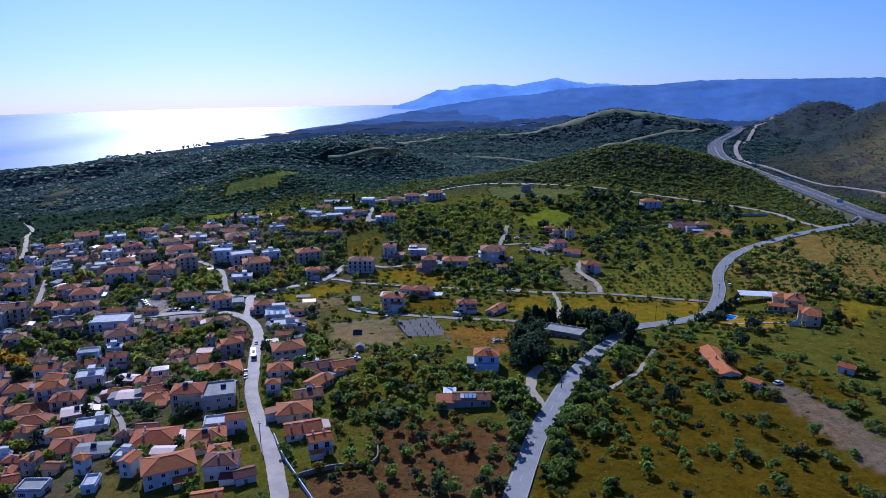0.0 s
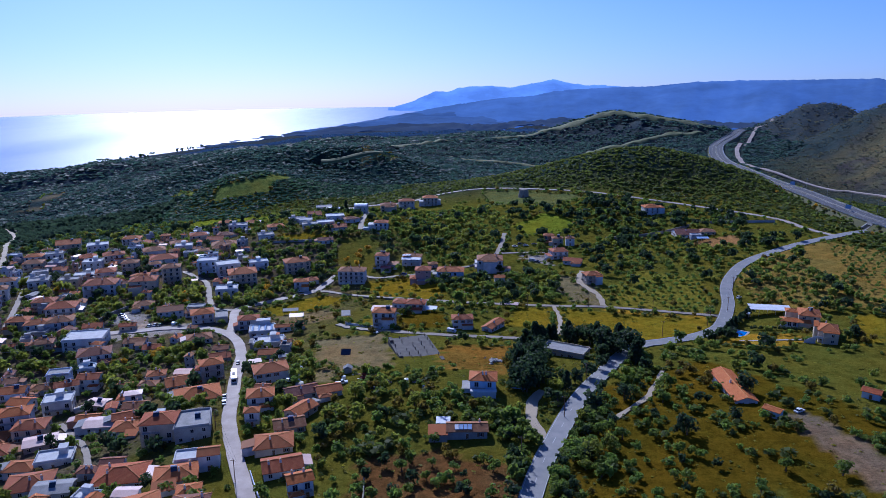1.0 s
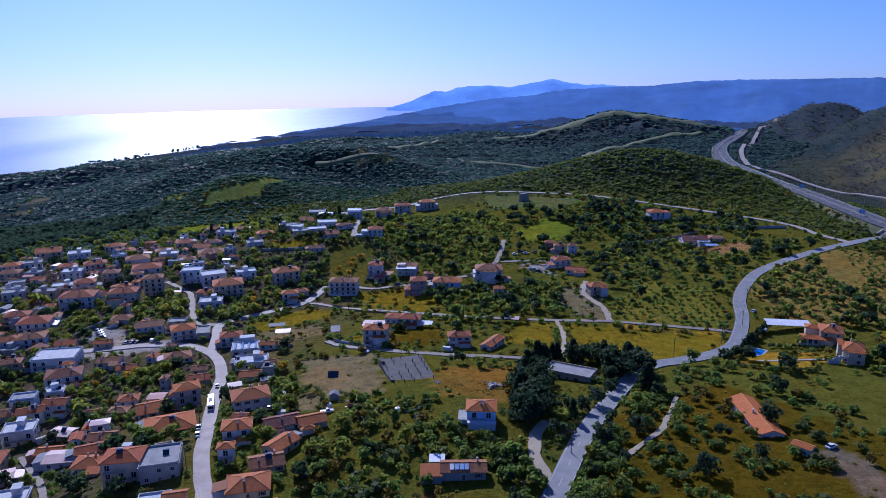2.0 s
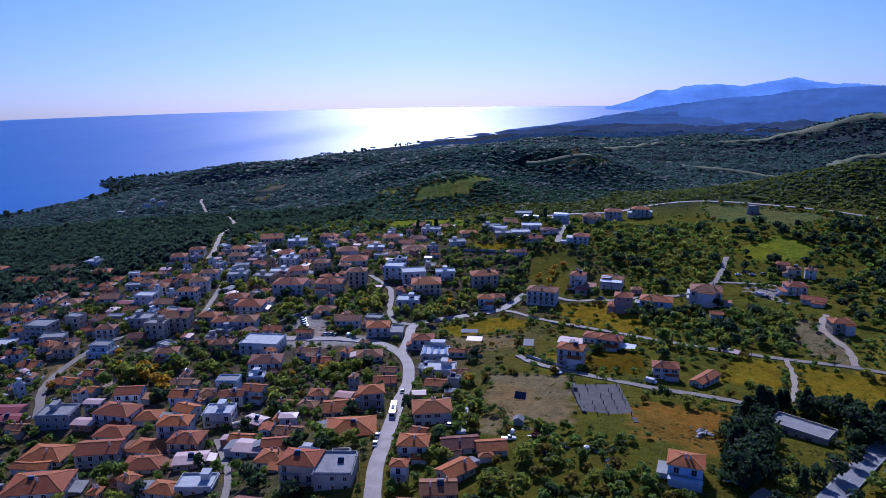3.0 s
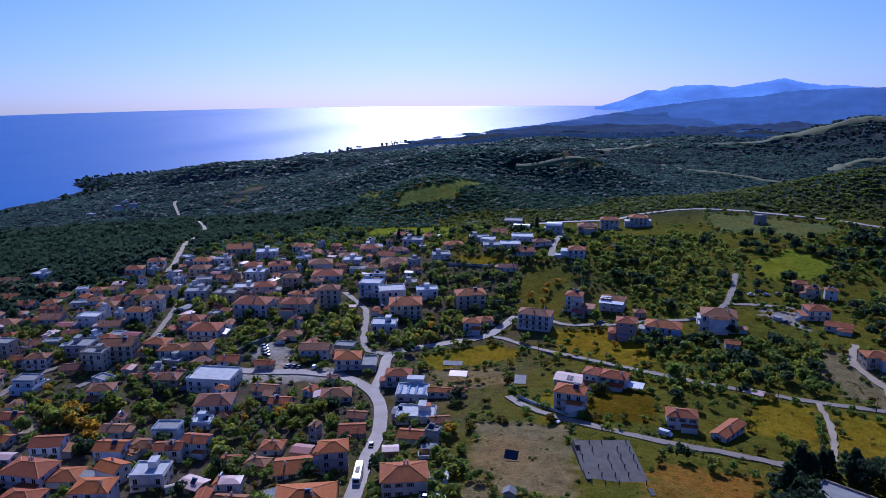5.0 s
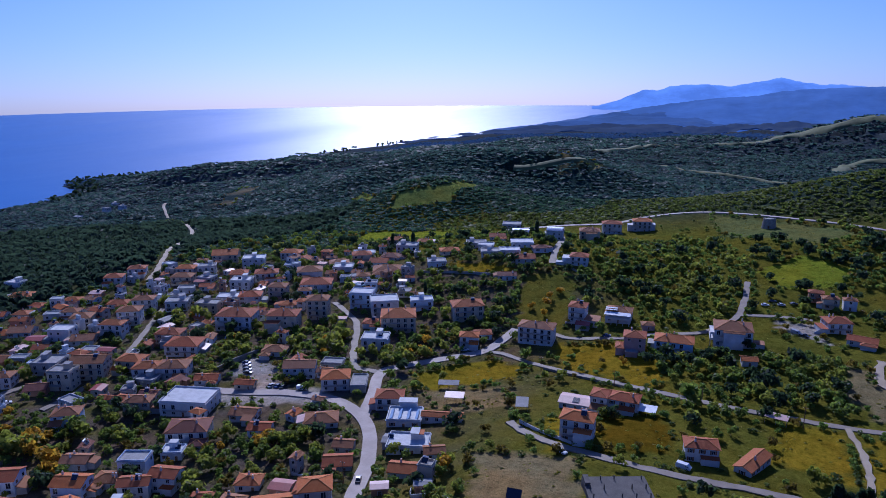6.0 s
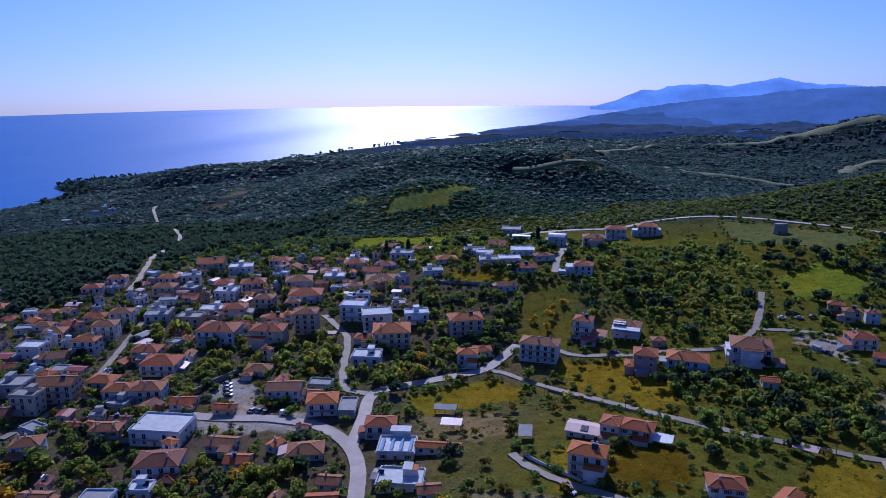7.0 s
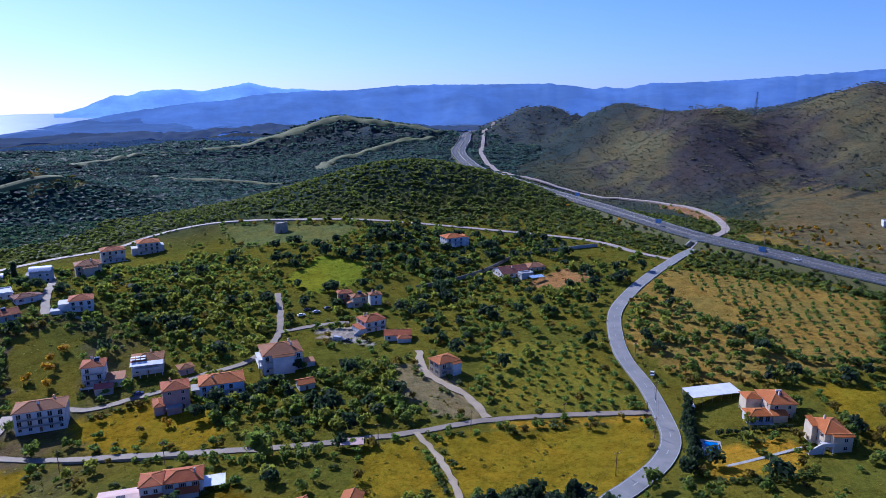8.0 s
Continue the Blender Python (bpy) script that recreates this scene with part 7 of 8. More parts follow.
# rubble, timber and scrap lying in the yards
rubble = thing("rubble_pile", 128.9, -152.0, 0, "heap of pale building stones on dry grass", "rubble")
rng_stone = random.Random(4)
for k in range(16):
    r = rng_stone.uniform(0.4, 0.9)
    me = boxes("stone", [(-r, -r * 0.7, -r * 0.5, r, r * 0.7, r * 0.5, 0)], [CONCRETE])
    part_mesh("stone", me, rubble, m=pose(rng_stone.gauss(0, 2.2), rng_stone.gauss(0, 1.3), rng_stone.uniform(0.2, 1.0), rng_stone.uniform(-25, 25), rng_stone.uniform(-25, 25), rng_stone.uniform(0, 180)))
for k, (x, y) in enumerate(((74.9, -178.0), (79.1, -178.5), (83.6, -180.2), (91.4, -185.9), (97.8, -188.6), (98.7, -186.2), (102.6, -184.8), (79.8, -182.8), (71.0, -183.0))):
    if k % 3 == 0:
        pile = thing("timber_pile", x, y, 40 * k, "stack of weathered grey planks in a yard", "timber")
        for j in range(5):
            part_mesh("plank", boxes("plank", [(-1.8, -0.8 + 0.34 * j, 0.0, 1.8, -0.5 + 0.34 * j, 0.35 + 0.12 * (j % 2), 0)], [WOOD if j % 2 else CONCRETE]), pile)
    elif k % 3 == 1:
        bin_ = thing("scrap_trailer", x, y, 30 * k, "rusty open trailer standing in a yard", "trailer")
        part_mesh("bed", boxes("bed", [(-1.6, -0.8, 0.5, 1.6, 0.8, 0.62, 0), (-1.6, -0.8, 0.62, 1.6, -0.72, 1.1, 0), (-1.6, 0.72, 0.62, 1.6, 0.8, 1.1, 0), (-1.6, -0.72, 0.62, -1.52, 0.72, 1.1, 0)], [SHEET_RED]), bin_)
        for wy in (-0.9, 0.9):
            part_mesh("wheel", WHEEL, bin_, m=pose(0, wy, 0.31))
        part_mesh("drawbar", boxes("drawbar", [(1.6, -0.06, 0.45, 2.9, 0.06, 0.55, 0)], [METAL]), bin_)
    else:
        tank = thing("water_tank", x, y, 25 * k, "white plastic water tank in a yard", "tank")
        v = [(0.9 * math.cos(i * math.tau / 14), 0.9 * math.sin(i * math.tau / 14), z) for z in (0, 1.5) for i in range(14)] + [(0, 0, 1.75)]
        part_mesh("body", mesh_of("body", v, [(i, (i + 1) % 14, 14 + (i + 1) % 14, 14 + i) for i in range(14)] + [(14 + i, 14 + (i + 1) % 14, 28) for i in range(14)], [SHEET_WHITE]), tank)
        part_mesh("cap", boxes("cap", [(-0.2, -0.2, 1.7, 0.2, 0.2, 1.85, 0)], [METAL]), tank)


# ---- trees and scrub ----
def leaf_quads(rng, centres, radii, count, size, flat=0.8):
    """Leaf clumps as small tilted quads on and just inside lumps; returns vertices (n, 4, 3)."""
    n = len(centres) * count
    which = np.repeat(np.arange(len(centres)), count)
    dirs = rng.normal(size=(n, 3))
    dirs[:, 2] = np.abs(dirs[:, 2]) * 1.0 - 0.35
    dirs /= np.linalg.norm(dirs, axis=1)[:, None]
    pos = np.asarray(centres)[which] + dirs * (np.asarray(radii)[which] * rng.uniform(0.62, 1.08, n))[:, None] * np.array((1, 1, flat))
    normal = dirs + rng.normal(size=(n, 3)) * 0.55
    normal /= np.linalg.norm(normal, axis=1)[:, None]
    a = np.cross(normal, rng.normal(size=(n, 3)))
    a /= np.linalg.norm(a, axis=1)[:, None]
    b = np.cross(normal, a)
    s = size * rng.uniform(0.6, 1.25, n)[:, None]
    return np.stack([pos - a * s - b * s * 0.6, pos + a * s * 0.7 - b * s, pos + a * s + b * s * 0.6, pos - a * s * 0.7 + b * s], 1)


def crown_quads(shape, rng, count, size):
    """Crowns one metre high and about one metre wide, standing on z = 0."""
    if shape == "cone":
        k = 9
        cz = np.linspace(0.12, 0.95, k)
        ang = rng.uniform(0, 6.28, k)
        cen = np.stack([0.04 * np.cos(ang), 0.04 * np.sin(ang), cz], 1)
        return leaf_quads(rng, cen, 0.42 * (1 - cz) ** 0.8 + 0.06, count, size, 0.5)
    if shape == "spire":
        k = 8
        cz = np.linspace(0.08, 0.93, k)
        return leaf_quads(rng, np.stack([0 * cz, 0 * cz, cz], 1), 0.11 * np.sin(np.clip(cz * 2.6 + 0.4, 0, 3.1)) + 0.05, count, size, 1.0)
    k = 9 if shape == "round" else 2 if shape in ("tuft", "dome") else 5
    ang = rng.uniform(0, 6.28, k) + np.arange(k) * 2.4
    rad = rng.uniform(0.1, 0.34, k) if shape != "dome" else rng.uniform(0.05, 0.22, k)
    cz = rng.uniform(0.27, 0.7, k) if shape == "round" else rng.uniform(0.15, 0.5, k)
    cen = np.stack([rad * np.cos(ang), rad * np.sin(ang), cz], 1)
    return leaf_quads(rng, cen, rng.uniform(0.18, 0.3, k), count, size, 0.85)


def quads_mesh(name, quads, mat):
    me = bpy.data.meshes.new(name)
    n = len(quads)
    me.vertices.add(4 * n)
    me.vertices.foreach_set("co", np.ascontiguousarray(quads, np.float32).ravel())
    me.loops.add(4 * n)
    me.loops.foreach_set("vertex_index", np.arange(4 * n, dtype=np.int32))
    me.polygons.add(n)
    me.polygons.foreach_set("loop_start", np.arange(0, 4 * n, 4, dtype=np.int32))
    me.materials.append(mat)
    me.update(calc_edges=True)
    return me


def trunk_mesh(rng, height):
    """A tapered trunk that leans a little, with three limbs that fork into the crown."""
    v, f = [], []

    def limb(points, radii):
        k0 = len(v)
        for p, r in zip(points, radii):
            for i in range(6):
                a = i * math.tau / 6
                v.append((p[0] + r * math.cos(a), p[1] + r * math.sin(a), p[2]))
        for s in range(len(points) - 1):
            for i in range(6):
                j = (i + 1) % 6
                f.append((k0 + 6 * s + i, k0 + 6 * s + j, k0 + 6 * s + 6 + j, k0 + 6 * s + 6 + i))

    lean = rng.uniform(-0.05, 0.05, 2)
    fork = (lean[0], lean[1], 0.38 * height)
    limb([(0, 0, -0.06), (0, 0, 0.05), fork], [0.06, 0.042, 0.032])
    for k in range(3):
        a = k * 2.1 + rng.uniform(0, 1)
        limb([fork, (fork[0] + 0.12 * math.cos(a), fork[1] + 0.12 * math.sin(a), 0.52 * height), (fork[0] + 0.25 * math.cos(a), fork[1] + 0.25 * math.sin(a), 0.72 * height)], [0.026, 0.018, 0.008])
    return mesh_of("trunk", v, f, [BARK])


rng_green = np.random.default_rng(42)
RIDGE_X, RIDGE_Y = (-290, -230, -110, -69, -4, 71, 185, 246, 298, 344), (20, 95, 245, 286, 324, 321, 272, 242, 206, 133)   # the last houses and the ridge road
# kinds: leaf material, crown shape, height range, width to height
KINDS = {
    "olive": ("olive", "round", (2.5, 3.8), 1.05), "broad": ("broad", "round", (3.2, 5.6), 0.95), "lime": ("lime", "round", (3.5, 7.0), 0.95),
    "dark": ("dark", "cone", (7.5, 11.0), 0.78), "spire": ("dark", "spire", (7.0, 12.0), 0.75), "rust": ("rust", "round", (2.5, 4.5), 1.0),
    "bush": ("shrub", "low", (1.2, 2.6), 1.5), "small": ("olive", "round", (2.0, 3.0), 1.0), "pine": ("dark", "round", (5.5, 9.0), 0.9), "gold": ("gold", "round", (3.5, 5.5), 1.0), "broad_pine": ("dark", "round", (9.0, 13.0), 0.85),
}
MIXES = {
    "light": ("olive", "lime", "broad", "bush", "bush", "bush", "small", "rust"),
    "olive": ("olive",) * 6 + ("broad",) * 2 + ("lime",) * 3, "scrubtree": ("olive", "olive", "pine", "bush", "broad"), "small": ("small",),
    "mixed": ("olive", "olive", "broad", "broad", "broad", "lime", "bush", "bush", "broad", "pine"), "dark": ("dark", "broad_pine", "broad_pine", "broad_pine", "pine"),
}
PLANTED = []        # kind, x, y


def grove(mixname, spacing, *corners):
    """Trees about a spacing apart within a polygon, clear of houses, roads and open fields; rows where they were planted in rows."""
    corners = list(corners)
    xs, ys = [c[0] for c in corners], [c[1] for c in corners]
    tidy = 0.14 if mixname in ("olive", "small") else 0.42
    for iy in range(int((max(ys) - min(ys)) / spacing) + 2):
        for ix in range(int((max(xs) - min(xs)) / spacing) + 2):
            x = min(xs) + (ix + 0.5 * (iy % 2)) * spacing + rng_green.normal() * tidy * spacing
            y = min(ys) + iy * spacing + rng_green.normal() * tidy * spacing
            if rng_green.random() < (0.06 if tidy < 0.2 else 0.18) or not inside(x, y, corners):
                continue
            if is_free(x, y, mixname not in ("small", "dark") and 6.2 < spacing < 8.5):
                PLANTED.append((str(rng_green.choice(MIXES[mixname])), x, y))


grove("olive", 6.7, (13, 97), (19, 154), (37, 233), (69, 221), (100, 159), (105, 110), (97, 70), (83, 39), (59, 36), (35, 63))
grove("scrubtree", 5.2, (158, 258), (297, 192), (280, 147), (227, 163), (212, 132), (222, 107), (188, 138), (159, 188))
grove("mixed", 6, (54, 19), (82, 10), (110, 25), (147, 14), (151, -35), (129, -43), (101, -44), (81, -28))
grove("mixed", 6.5, (178, 139), (224, 138), (270, 79), (252, 29), (207, 32), (182, 11), (166, 54), (156, 85))
grove("mixed", 5, (273, 56), (310, 84), (301, 26), (273, -25), (257, -13))
grove("small", 7, (331, 102), (415, 33), (345, -43), (311, -40), (323, 47))
grove("small", 6.5, (198, 31), (236, 14), (236, -16), (236, -47), (185, -40), (178, -16))
grove("mixed", 6, (303, 25), (334, 34), (307, -44), (341, -48), (329, -61), (284, -51), (258, -35))
grove("light", 8, (63, -194), (117, -185), (125, -204), (146, -183), (150, -227), (105, -238), (90, -260))
grove("mixed", 9, (107, -237), (152, -228), (153, -257), (106, -264))
grove("mixed", 5.5, (161, -225), (174, -182), (200, -173), (186, -211), (176, -254), (163, -256))
grove("mixed", 15, (203, -134), (270, -187), (251, -245), (181, -254))
grove("dark", 4.2, (141, -187), (138, -148), (149, -144), (153, -186))
grove("dark", 4.8, (154, -114), (185, -103), (190, -135), (181, -150), (170, -177), (158, -185), (170, -138), (155, -131))
grove("mixed", 7, (68, -58), (152, 50), (147, -51), (93, -62))
grove("mixed", 8, (-96, 63), (-11, 102), (15, 24), (6, -7), (-71, 20))
grove("mixed", 8, (-36, 96), (5, 96), (25, 50), (21, 16), (-13, 26))
grove("mixed", 6, (292, 91), (267, 80), (278, 123), (320, 132))
grove("mixed", 7, (-288, -157), (-167, -183), (-111, -240), (-101, -271), (-266, -189))
grove("mixed", 9, (179, 223), (227, 147), (167, 141))
grove("scrubtree", 6.5, (100, 235), (165, 215), (170, 150), (150, 130), (112, 128))
grove("scrubtree", 7, (60, 300), (170, 258), (150, 215), (80, 235))
grove("light", 7.5, (34, -205), (62, -195), (90, -255), (98, -285), (75, -275), (52, -238))

# gardens of the village
for k in range(5200):
    x, y = rng_green.uniform(-290, 60), rng_green.uniform(-300, 200)
    if is_free(x, y) and (x < -5 or y < -120 or y > 60):
        PLANTED.append((str(rng_green.choice(("broad", "broad", "lime", "olive", "bush", "bush", "bush", "rust", "pine", "spire", "small"), p=(0.2, 0.12, 0.09, 0.13, 0.1, 0.09, 0.08, 0.06, 0.07, 0.002, 0.058))), x, y))
# the larger gardens, with yellow and spring-green trees
for corners in GARDENS:
    xs, ys = [c[0] for c in corners], [c[1] for c in corners]
    for k in range(int((max(xs) - min(xs)) * (max(ys) - min(ys)) / 13)):
        x, y = rng_green.uniform(min(xs), max(xs)), rng_green.uniform(min(ys), max(ys))
        if inside(x, y, corners) and is_free(x, y, False):
            PLANTED.append((str(rng_green.choice(("bush", "broad", "lime", "olive", "gold", "rust", "small"), p=(0.3, 0.2, 0.17, 0.1, 0.03, 0.07, 0.13))), x, y))
for x, y, h, kind in ((-118, -186, 9, "gold"), (-131, -186, 8, "lime"), (-124, -181, 9, "gold"), (-99, -192, 7, "gold"), (-112, -168, 8, "lime"), (-135, -197, 6, "lime"), (-186, -40, 7, "lime"), (-181, -47, 7, "gold"), (-81, -58, 7, "lime"), (-85, -52, 7, "gold"), (-74, -56, 8, "lime"), (-96, -56, 7, "lime"), (-124, -84, 5, "lime"), (-129, -65, 6, "lime"), (31, -139, 6, "gold"), (13, -150, 4, "lime"), (144, -141, 11, "dark"), (141, -134, 12, "dark"), (147, -116, 10, "dark"), (150, -109, 9, "dark"), (158, -104, 9, "broad_pine"), (166, -102, 9, "broad_pine"), (173, -104, 10, "dark"), (183, -108, 11, "dark"), (190, -119, 12, "broad_pine")):
    PLANTED.append((kind, x, y, h))
for k in range(110):        # pines on the low headland
    y = rng_green.uniform(722, 905)
    x = coast(y) + rng_green.uniform(8, 130)
    PLANTED.append(("pine", x, y, rng_green.uniform(5, 9)))
# thick growth beside the country road and in the overgrown gardens
for corners, gap, lo, hi, kinds in (([(159, -188), (176, -162), (176, -202), (169, -249), (167, -281), (160, -282), (161, -254), (161, -218)], 10, 2.5, 5.5, ("broad", "olive", "bush", "pine")),
                                    ([(138, -209), (151, -210), (154, -230), (153, -275), (149, -276), (148, -247)], 9, 3.0, 6.5, ("broad", "pine", "broad", "olive")),
                                    ([(76, -218), (81, -170), (110, -172), (120, -190), (140, -197), (144, -213), (121, -232), (95, -246), (82, -239)], 25, 1.8, 5.0, ("broad", "bush", "lime", "olive", "small", "bush", "broad", "olive", "lime", "bush", "rust")),
                                    ([(98, -244), (150, -240), (152, -285), (92, -290)], 75, 3.0, 5.5, ("broad", "olive", "pine")),
                                    ([(172, -180), (215, -150), (262, -190), (275, -270), (175, -285)], 120, 2.0, 4.6, ("olive", "broad", "bush", "pine"))):
    xs, ys = [c[0] for c in corners], [c[1] for c in corners]
    for k in range(int((max(xs) - min(xs)) * (max(ys) - min(ys)) / gap)):
        x, y = rng_green.uniform(min(xs), max(xs)), rng_green.uniform(min(ys), max(ys))
        if inside(x, y, corners) and is_free(x, y, False):
            PLANTED.append((str(rng_green.choice(kinds)), x, y, rng_green.uniform(lo, hi)))
# trees scattered over the slopes between the fields
for k in range(5200):
    x, y = rng_green.uniform(15, 345), rng_green.uniform(-265, 310)
    if is_free(x, y) and y < np.interp(x, RIDGE_X, RIDGE_Y) and rng_green.random() < (0.3 if x > 90 and y > 60 else 0.2) + 0.25 * float(wavelets(x, y, 60, 77)):
        PLANTED.append((str(rng_green.choice(("olive", "olive", "broad", "bush", "bush", "bush", "rust", "lime", "pine"))), x, y))
# cypresses and a hedge round the villas, golden trees and big round trees along the lanes
def tree_line(kind, step, height, *points):
    for (ax, ay), (bx, by) in zip(points, points[1:]):
        n = max(1, int(math.hypot(bx - ax, by - ay) / step))
        for k in range(n):
            PLANTED.append((kind, ax + (bx - ax) * k / n + rng_green.normal() * 0.3, ay + (by - ay) * k / n + rng_green.normal() * 0.3, height * rng_green.uniform(0.8, 1.2)))


tree_line("pine", 2.6, 4.4, (253, -50), (243, -67), (236, -83), (228, -98))
tree_line("dark", 6.0, 6.0, (250, -56), (242, -71), (234, -89))
tree_line("pine", 1.6, 2.3, (249, -76), (262, -78), (277, -81))
tree_line("bush", 2.0, 2.4, (232, -104), (246, -108), (262, -109))
tree_line("broad", 5.0, 5.0, (285, -98), (292, -88), (296, -78))
tree_line("rust", 3.0, 3.5, (284, -87), (290, -84), (296, -92))
tree_line("broad", 3.2, 4.2, (308, 0), (309, -16), (314, -35), (327, -42), (342, -48))
tree_line("pine", 5.0, 3.5, (308, 0), (309, -16), (314, -35), (327, -42), (342, -48))
tree_line("broad", 4.5, 3.2, (303, 25), (307, 11), (308, 0))
tree_line("pine", 6.0, 7.0, (68, -12), (80, -8), (92, 0), (103, 12))
tree_line("broad", 7.0, 6.5, (90, -12), (104, -14), (118, -10), (122, 2), (112, 12))
for y in range(330, 2050, 9):       # pines and cypresses along the shore
    if rng_green.random() < 0.55 + 0.4 * math.sin(y * 0.021):
        PLANTED.append((str(rng_green.choice(("pine", "pine", "spire", "broad_pine"))), coast(y) + rng_green.uniform(14, 80), y + rng_green.normal() * 4, rng_green.uniform(7, 13)))
for x, y in ((452, 190), (469, 197), (483, 196), (496, 193), (497, 179), (466, 180), (474, 159), (490, 145), (493, 128)):
    PLANTED.append(("rust", x, y, 4.0))
    PLANTED.append(("gold", x + 5, y - 3, 3.4))
    PLANTED.append(("rust", x + 9, y + 3, 3.2))
for k in range(150):        # ochre shrubs on the stony slope beyond the motorway
    x, y = rng_green.uniform(455, 640), rng_green.uniform(70, 290)
    if rng_green.random() < 0.5 + 0.5 * float(wavelets(x, y, 45, 63)):
        PLANTED.append((str(rng_green.choice(("rust", "rust", "gold", "bush", "olive"), p=(0.3, 0.3, 0.1, 0.2, 0.1))), x, y, rng_green.uniform(1.6, 3.6)))
for k in range(420):        # brush in drifts over the rough field
    x, y = rng_green.uniform(165, 285), rng_green.uniform(-262, -120)
    if is_free(x, y, False) and float(wavelets(x, y, 38, 91)) > 0.25:
        PLANTED.append((str(rng_green.choice(("bush", "bush", "small", "olive", "broad"))), x, y, rng_green.uniform(1.4, 4.4)))
for x, y, h in ((1, 42, 6), (4, 29, 5.5), (-6, 35, 5), (-1, 51, 5.5), (2, 60, 4.5), (58, -14, 4), (-106, -187, 8), (-158, -170, 5), (-137, -203, 5), (-152, -211, 5)):
    PLANTED.append(("gold", x, y, h))
for x, y, h in ((-124, -189, 9), (-120, -186, 9), (-184, -56, 9), (-176, -48, 10), (-99, -60, 7), (30, -136, 6), (-80, -50, 9), (-9, -64, 5)):
    PLANTED.append(("lime", x, y, h))
for x, y, h in ((39, 18, 8), (-131, -197, 8), (-118, -167, 9), (-254, -175, 10), (-272, -157, 8), (-227, -147, 8), (-56, -253, 9), (-49, -251, 8), (3, -206, 8), (10, -209, 8), (93, -47, 9), (14, -24, 7), (25, -20, 5), (106, -20, 6), (118, -32, 6), (146, -38, 5), (55, 14, 4)):
    PLANTED.append(("broad", x, y, h))
# brush on the motorway's embankment
for p, q in zip(MOTORWAY, sides(MOTORWAY)):
    if -60 < p[1] < 560 and math.hypot(p[0] - 387, p[1] - 162) > 9.5:
        for k in range(22):
            side = -1 if k % 4 else 1
            o = rng_green.uniform(11.4, 24)
            x, y = p[0] + q[0] * o * side + rng_green.normal(), p[1] + q[1] * o * side + rng_green.normal()
            z = max(p[2] - 0.7 - (o - 10.4) * 0.7, gz(x, y) - 0.2)
            PLANTED.append((str(rng_green.choice(("bush", "broad", "rust", "olive", "gold"), p=(0.4, 0.2, 0.12, 0.24, 0.04))), x, y, rng_green.uniform(1.4, 3.2), z))
# hedges along the edges of fields and roads
for kind, corners in FIELDS:
    for (ax, ay), (bx, by) in zip(corners, corners[1:] + corners[:1]):
        n = int(math.hypot(bx - ax, by - ay) / 3.0)
        for k in range(n):
            if rng_green.random() < 0.45:
                x, y = ax + (bx - ax) * k / n + rng_green.normal(), ay + (by - ay) * k / n + rng_green.normal()
                if is_free(x, y, False):
                    PLANTED.append((str(rng_green.choice(("bush", "bush", "olive", "rust", "small"))), x, y))
for line, width in ROAD_LINES:
    for p, s in zip(line[::1], sides(line) if width < 19 else ()):
        for side in (-1, 1):
            if rng_green.random() < 0.3 and abs(p[1]) < 330:
                o = width / 2 + rng_green.uniform(1.2, 3.5)
                x, y = p[0] + s[0] * o * side, p[1] + s[1] * o * side
                if is_free(x, y, False):
                    PLANTED.append((str(rng_green.choice(("bush", "bush", "bush", "olive", "small"))), x, y))


def near_stretch(x, y):
    """The gardens and fields that the camera passes nearest."""
    return (x > 60 and y < -95) or (x > 170 and y < -60)


# the open yard in front of the flat-roofed school
PLANTED = [q for q in PLANTED if not (148 < q[1] < 173 and -168 < q[2] < -116 and q[0] in ("dark", "broad_pine", "pine")) and not inside(q[1], q[2], TURNED)]
# tall conifers that close the yard in, and big growth across the road
for kind, h, places in (("dark", 10.5, ((152, -108), (159, -108), (175, -116), (144, -117), (190, -138), (141, -160))),
                        ("broad_pine", 10.0, ((164, -106), (169, -103), (180, -117), (186, -118), (182, -127), (175, -134), (146, -134), (142, -148), (147, -158), (144, -172), (150, -169))),
                        ("pine", 7.0, ((160, -171), (165, -170), (156, -173), (169, -163), (174, -151), (177, -142), (193, -150), (175, -180), (173, -196), (226, -96), (232, -91), (236, -95))),
                        ("broad", 6.0, ((184, -170), (188, -168), (181, -166), (186, -162), (206, -118), (211, -122), (220, -107), (226, -111), (212, -101), (201, -173))),
                        ("rust", 5.0, ((206, -157), (211, -152), (215, -167), (218, -161)))):
    for k, (x, y) in enumerate(places):
        PLANTED.append((kind, x, y, h * (0.85 + 0.3 * ((k * 0.618) % 1))))

models = {}
for kind, (leaf, shape, hs, wide) in KINDS.items():
    rng = np.random.default_rng(len(kind) * 7 + 1)
    made = []
    for v in range(3):
        big = {"cone": 62, "spire": 40, "low": 36, "round": 40}[shape]
        crown = quads_mesh("crown", crown_quads(shape, rng, big, 0.055), LEAVES[leaf])
        made.append((crown, trunk_mesh(rng, 1.0)))
    models[kind] = made
TREE_LABELS = {
    "olive": "grey-green olive tree in the grass", "broad": "leafy green garden tree", "lime": "yellow-green tree in spring leaf", "dark": "tall dark green conifer", "spire": "slim dark cypress between the houses",
    "rust": "rusty brown shrub among the grass", "gold": "golden-leaved tree in a garden", "broad_pine": "broad dark green pine beside the road", "bush": "low dark green bush", "small": "small young olive tree", "pine": "dark green rounded pine",
}
stuff, singles = {}, 0
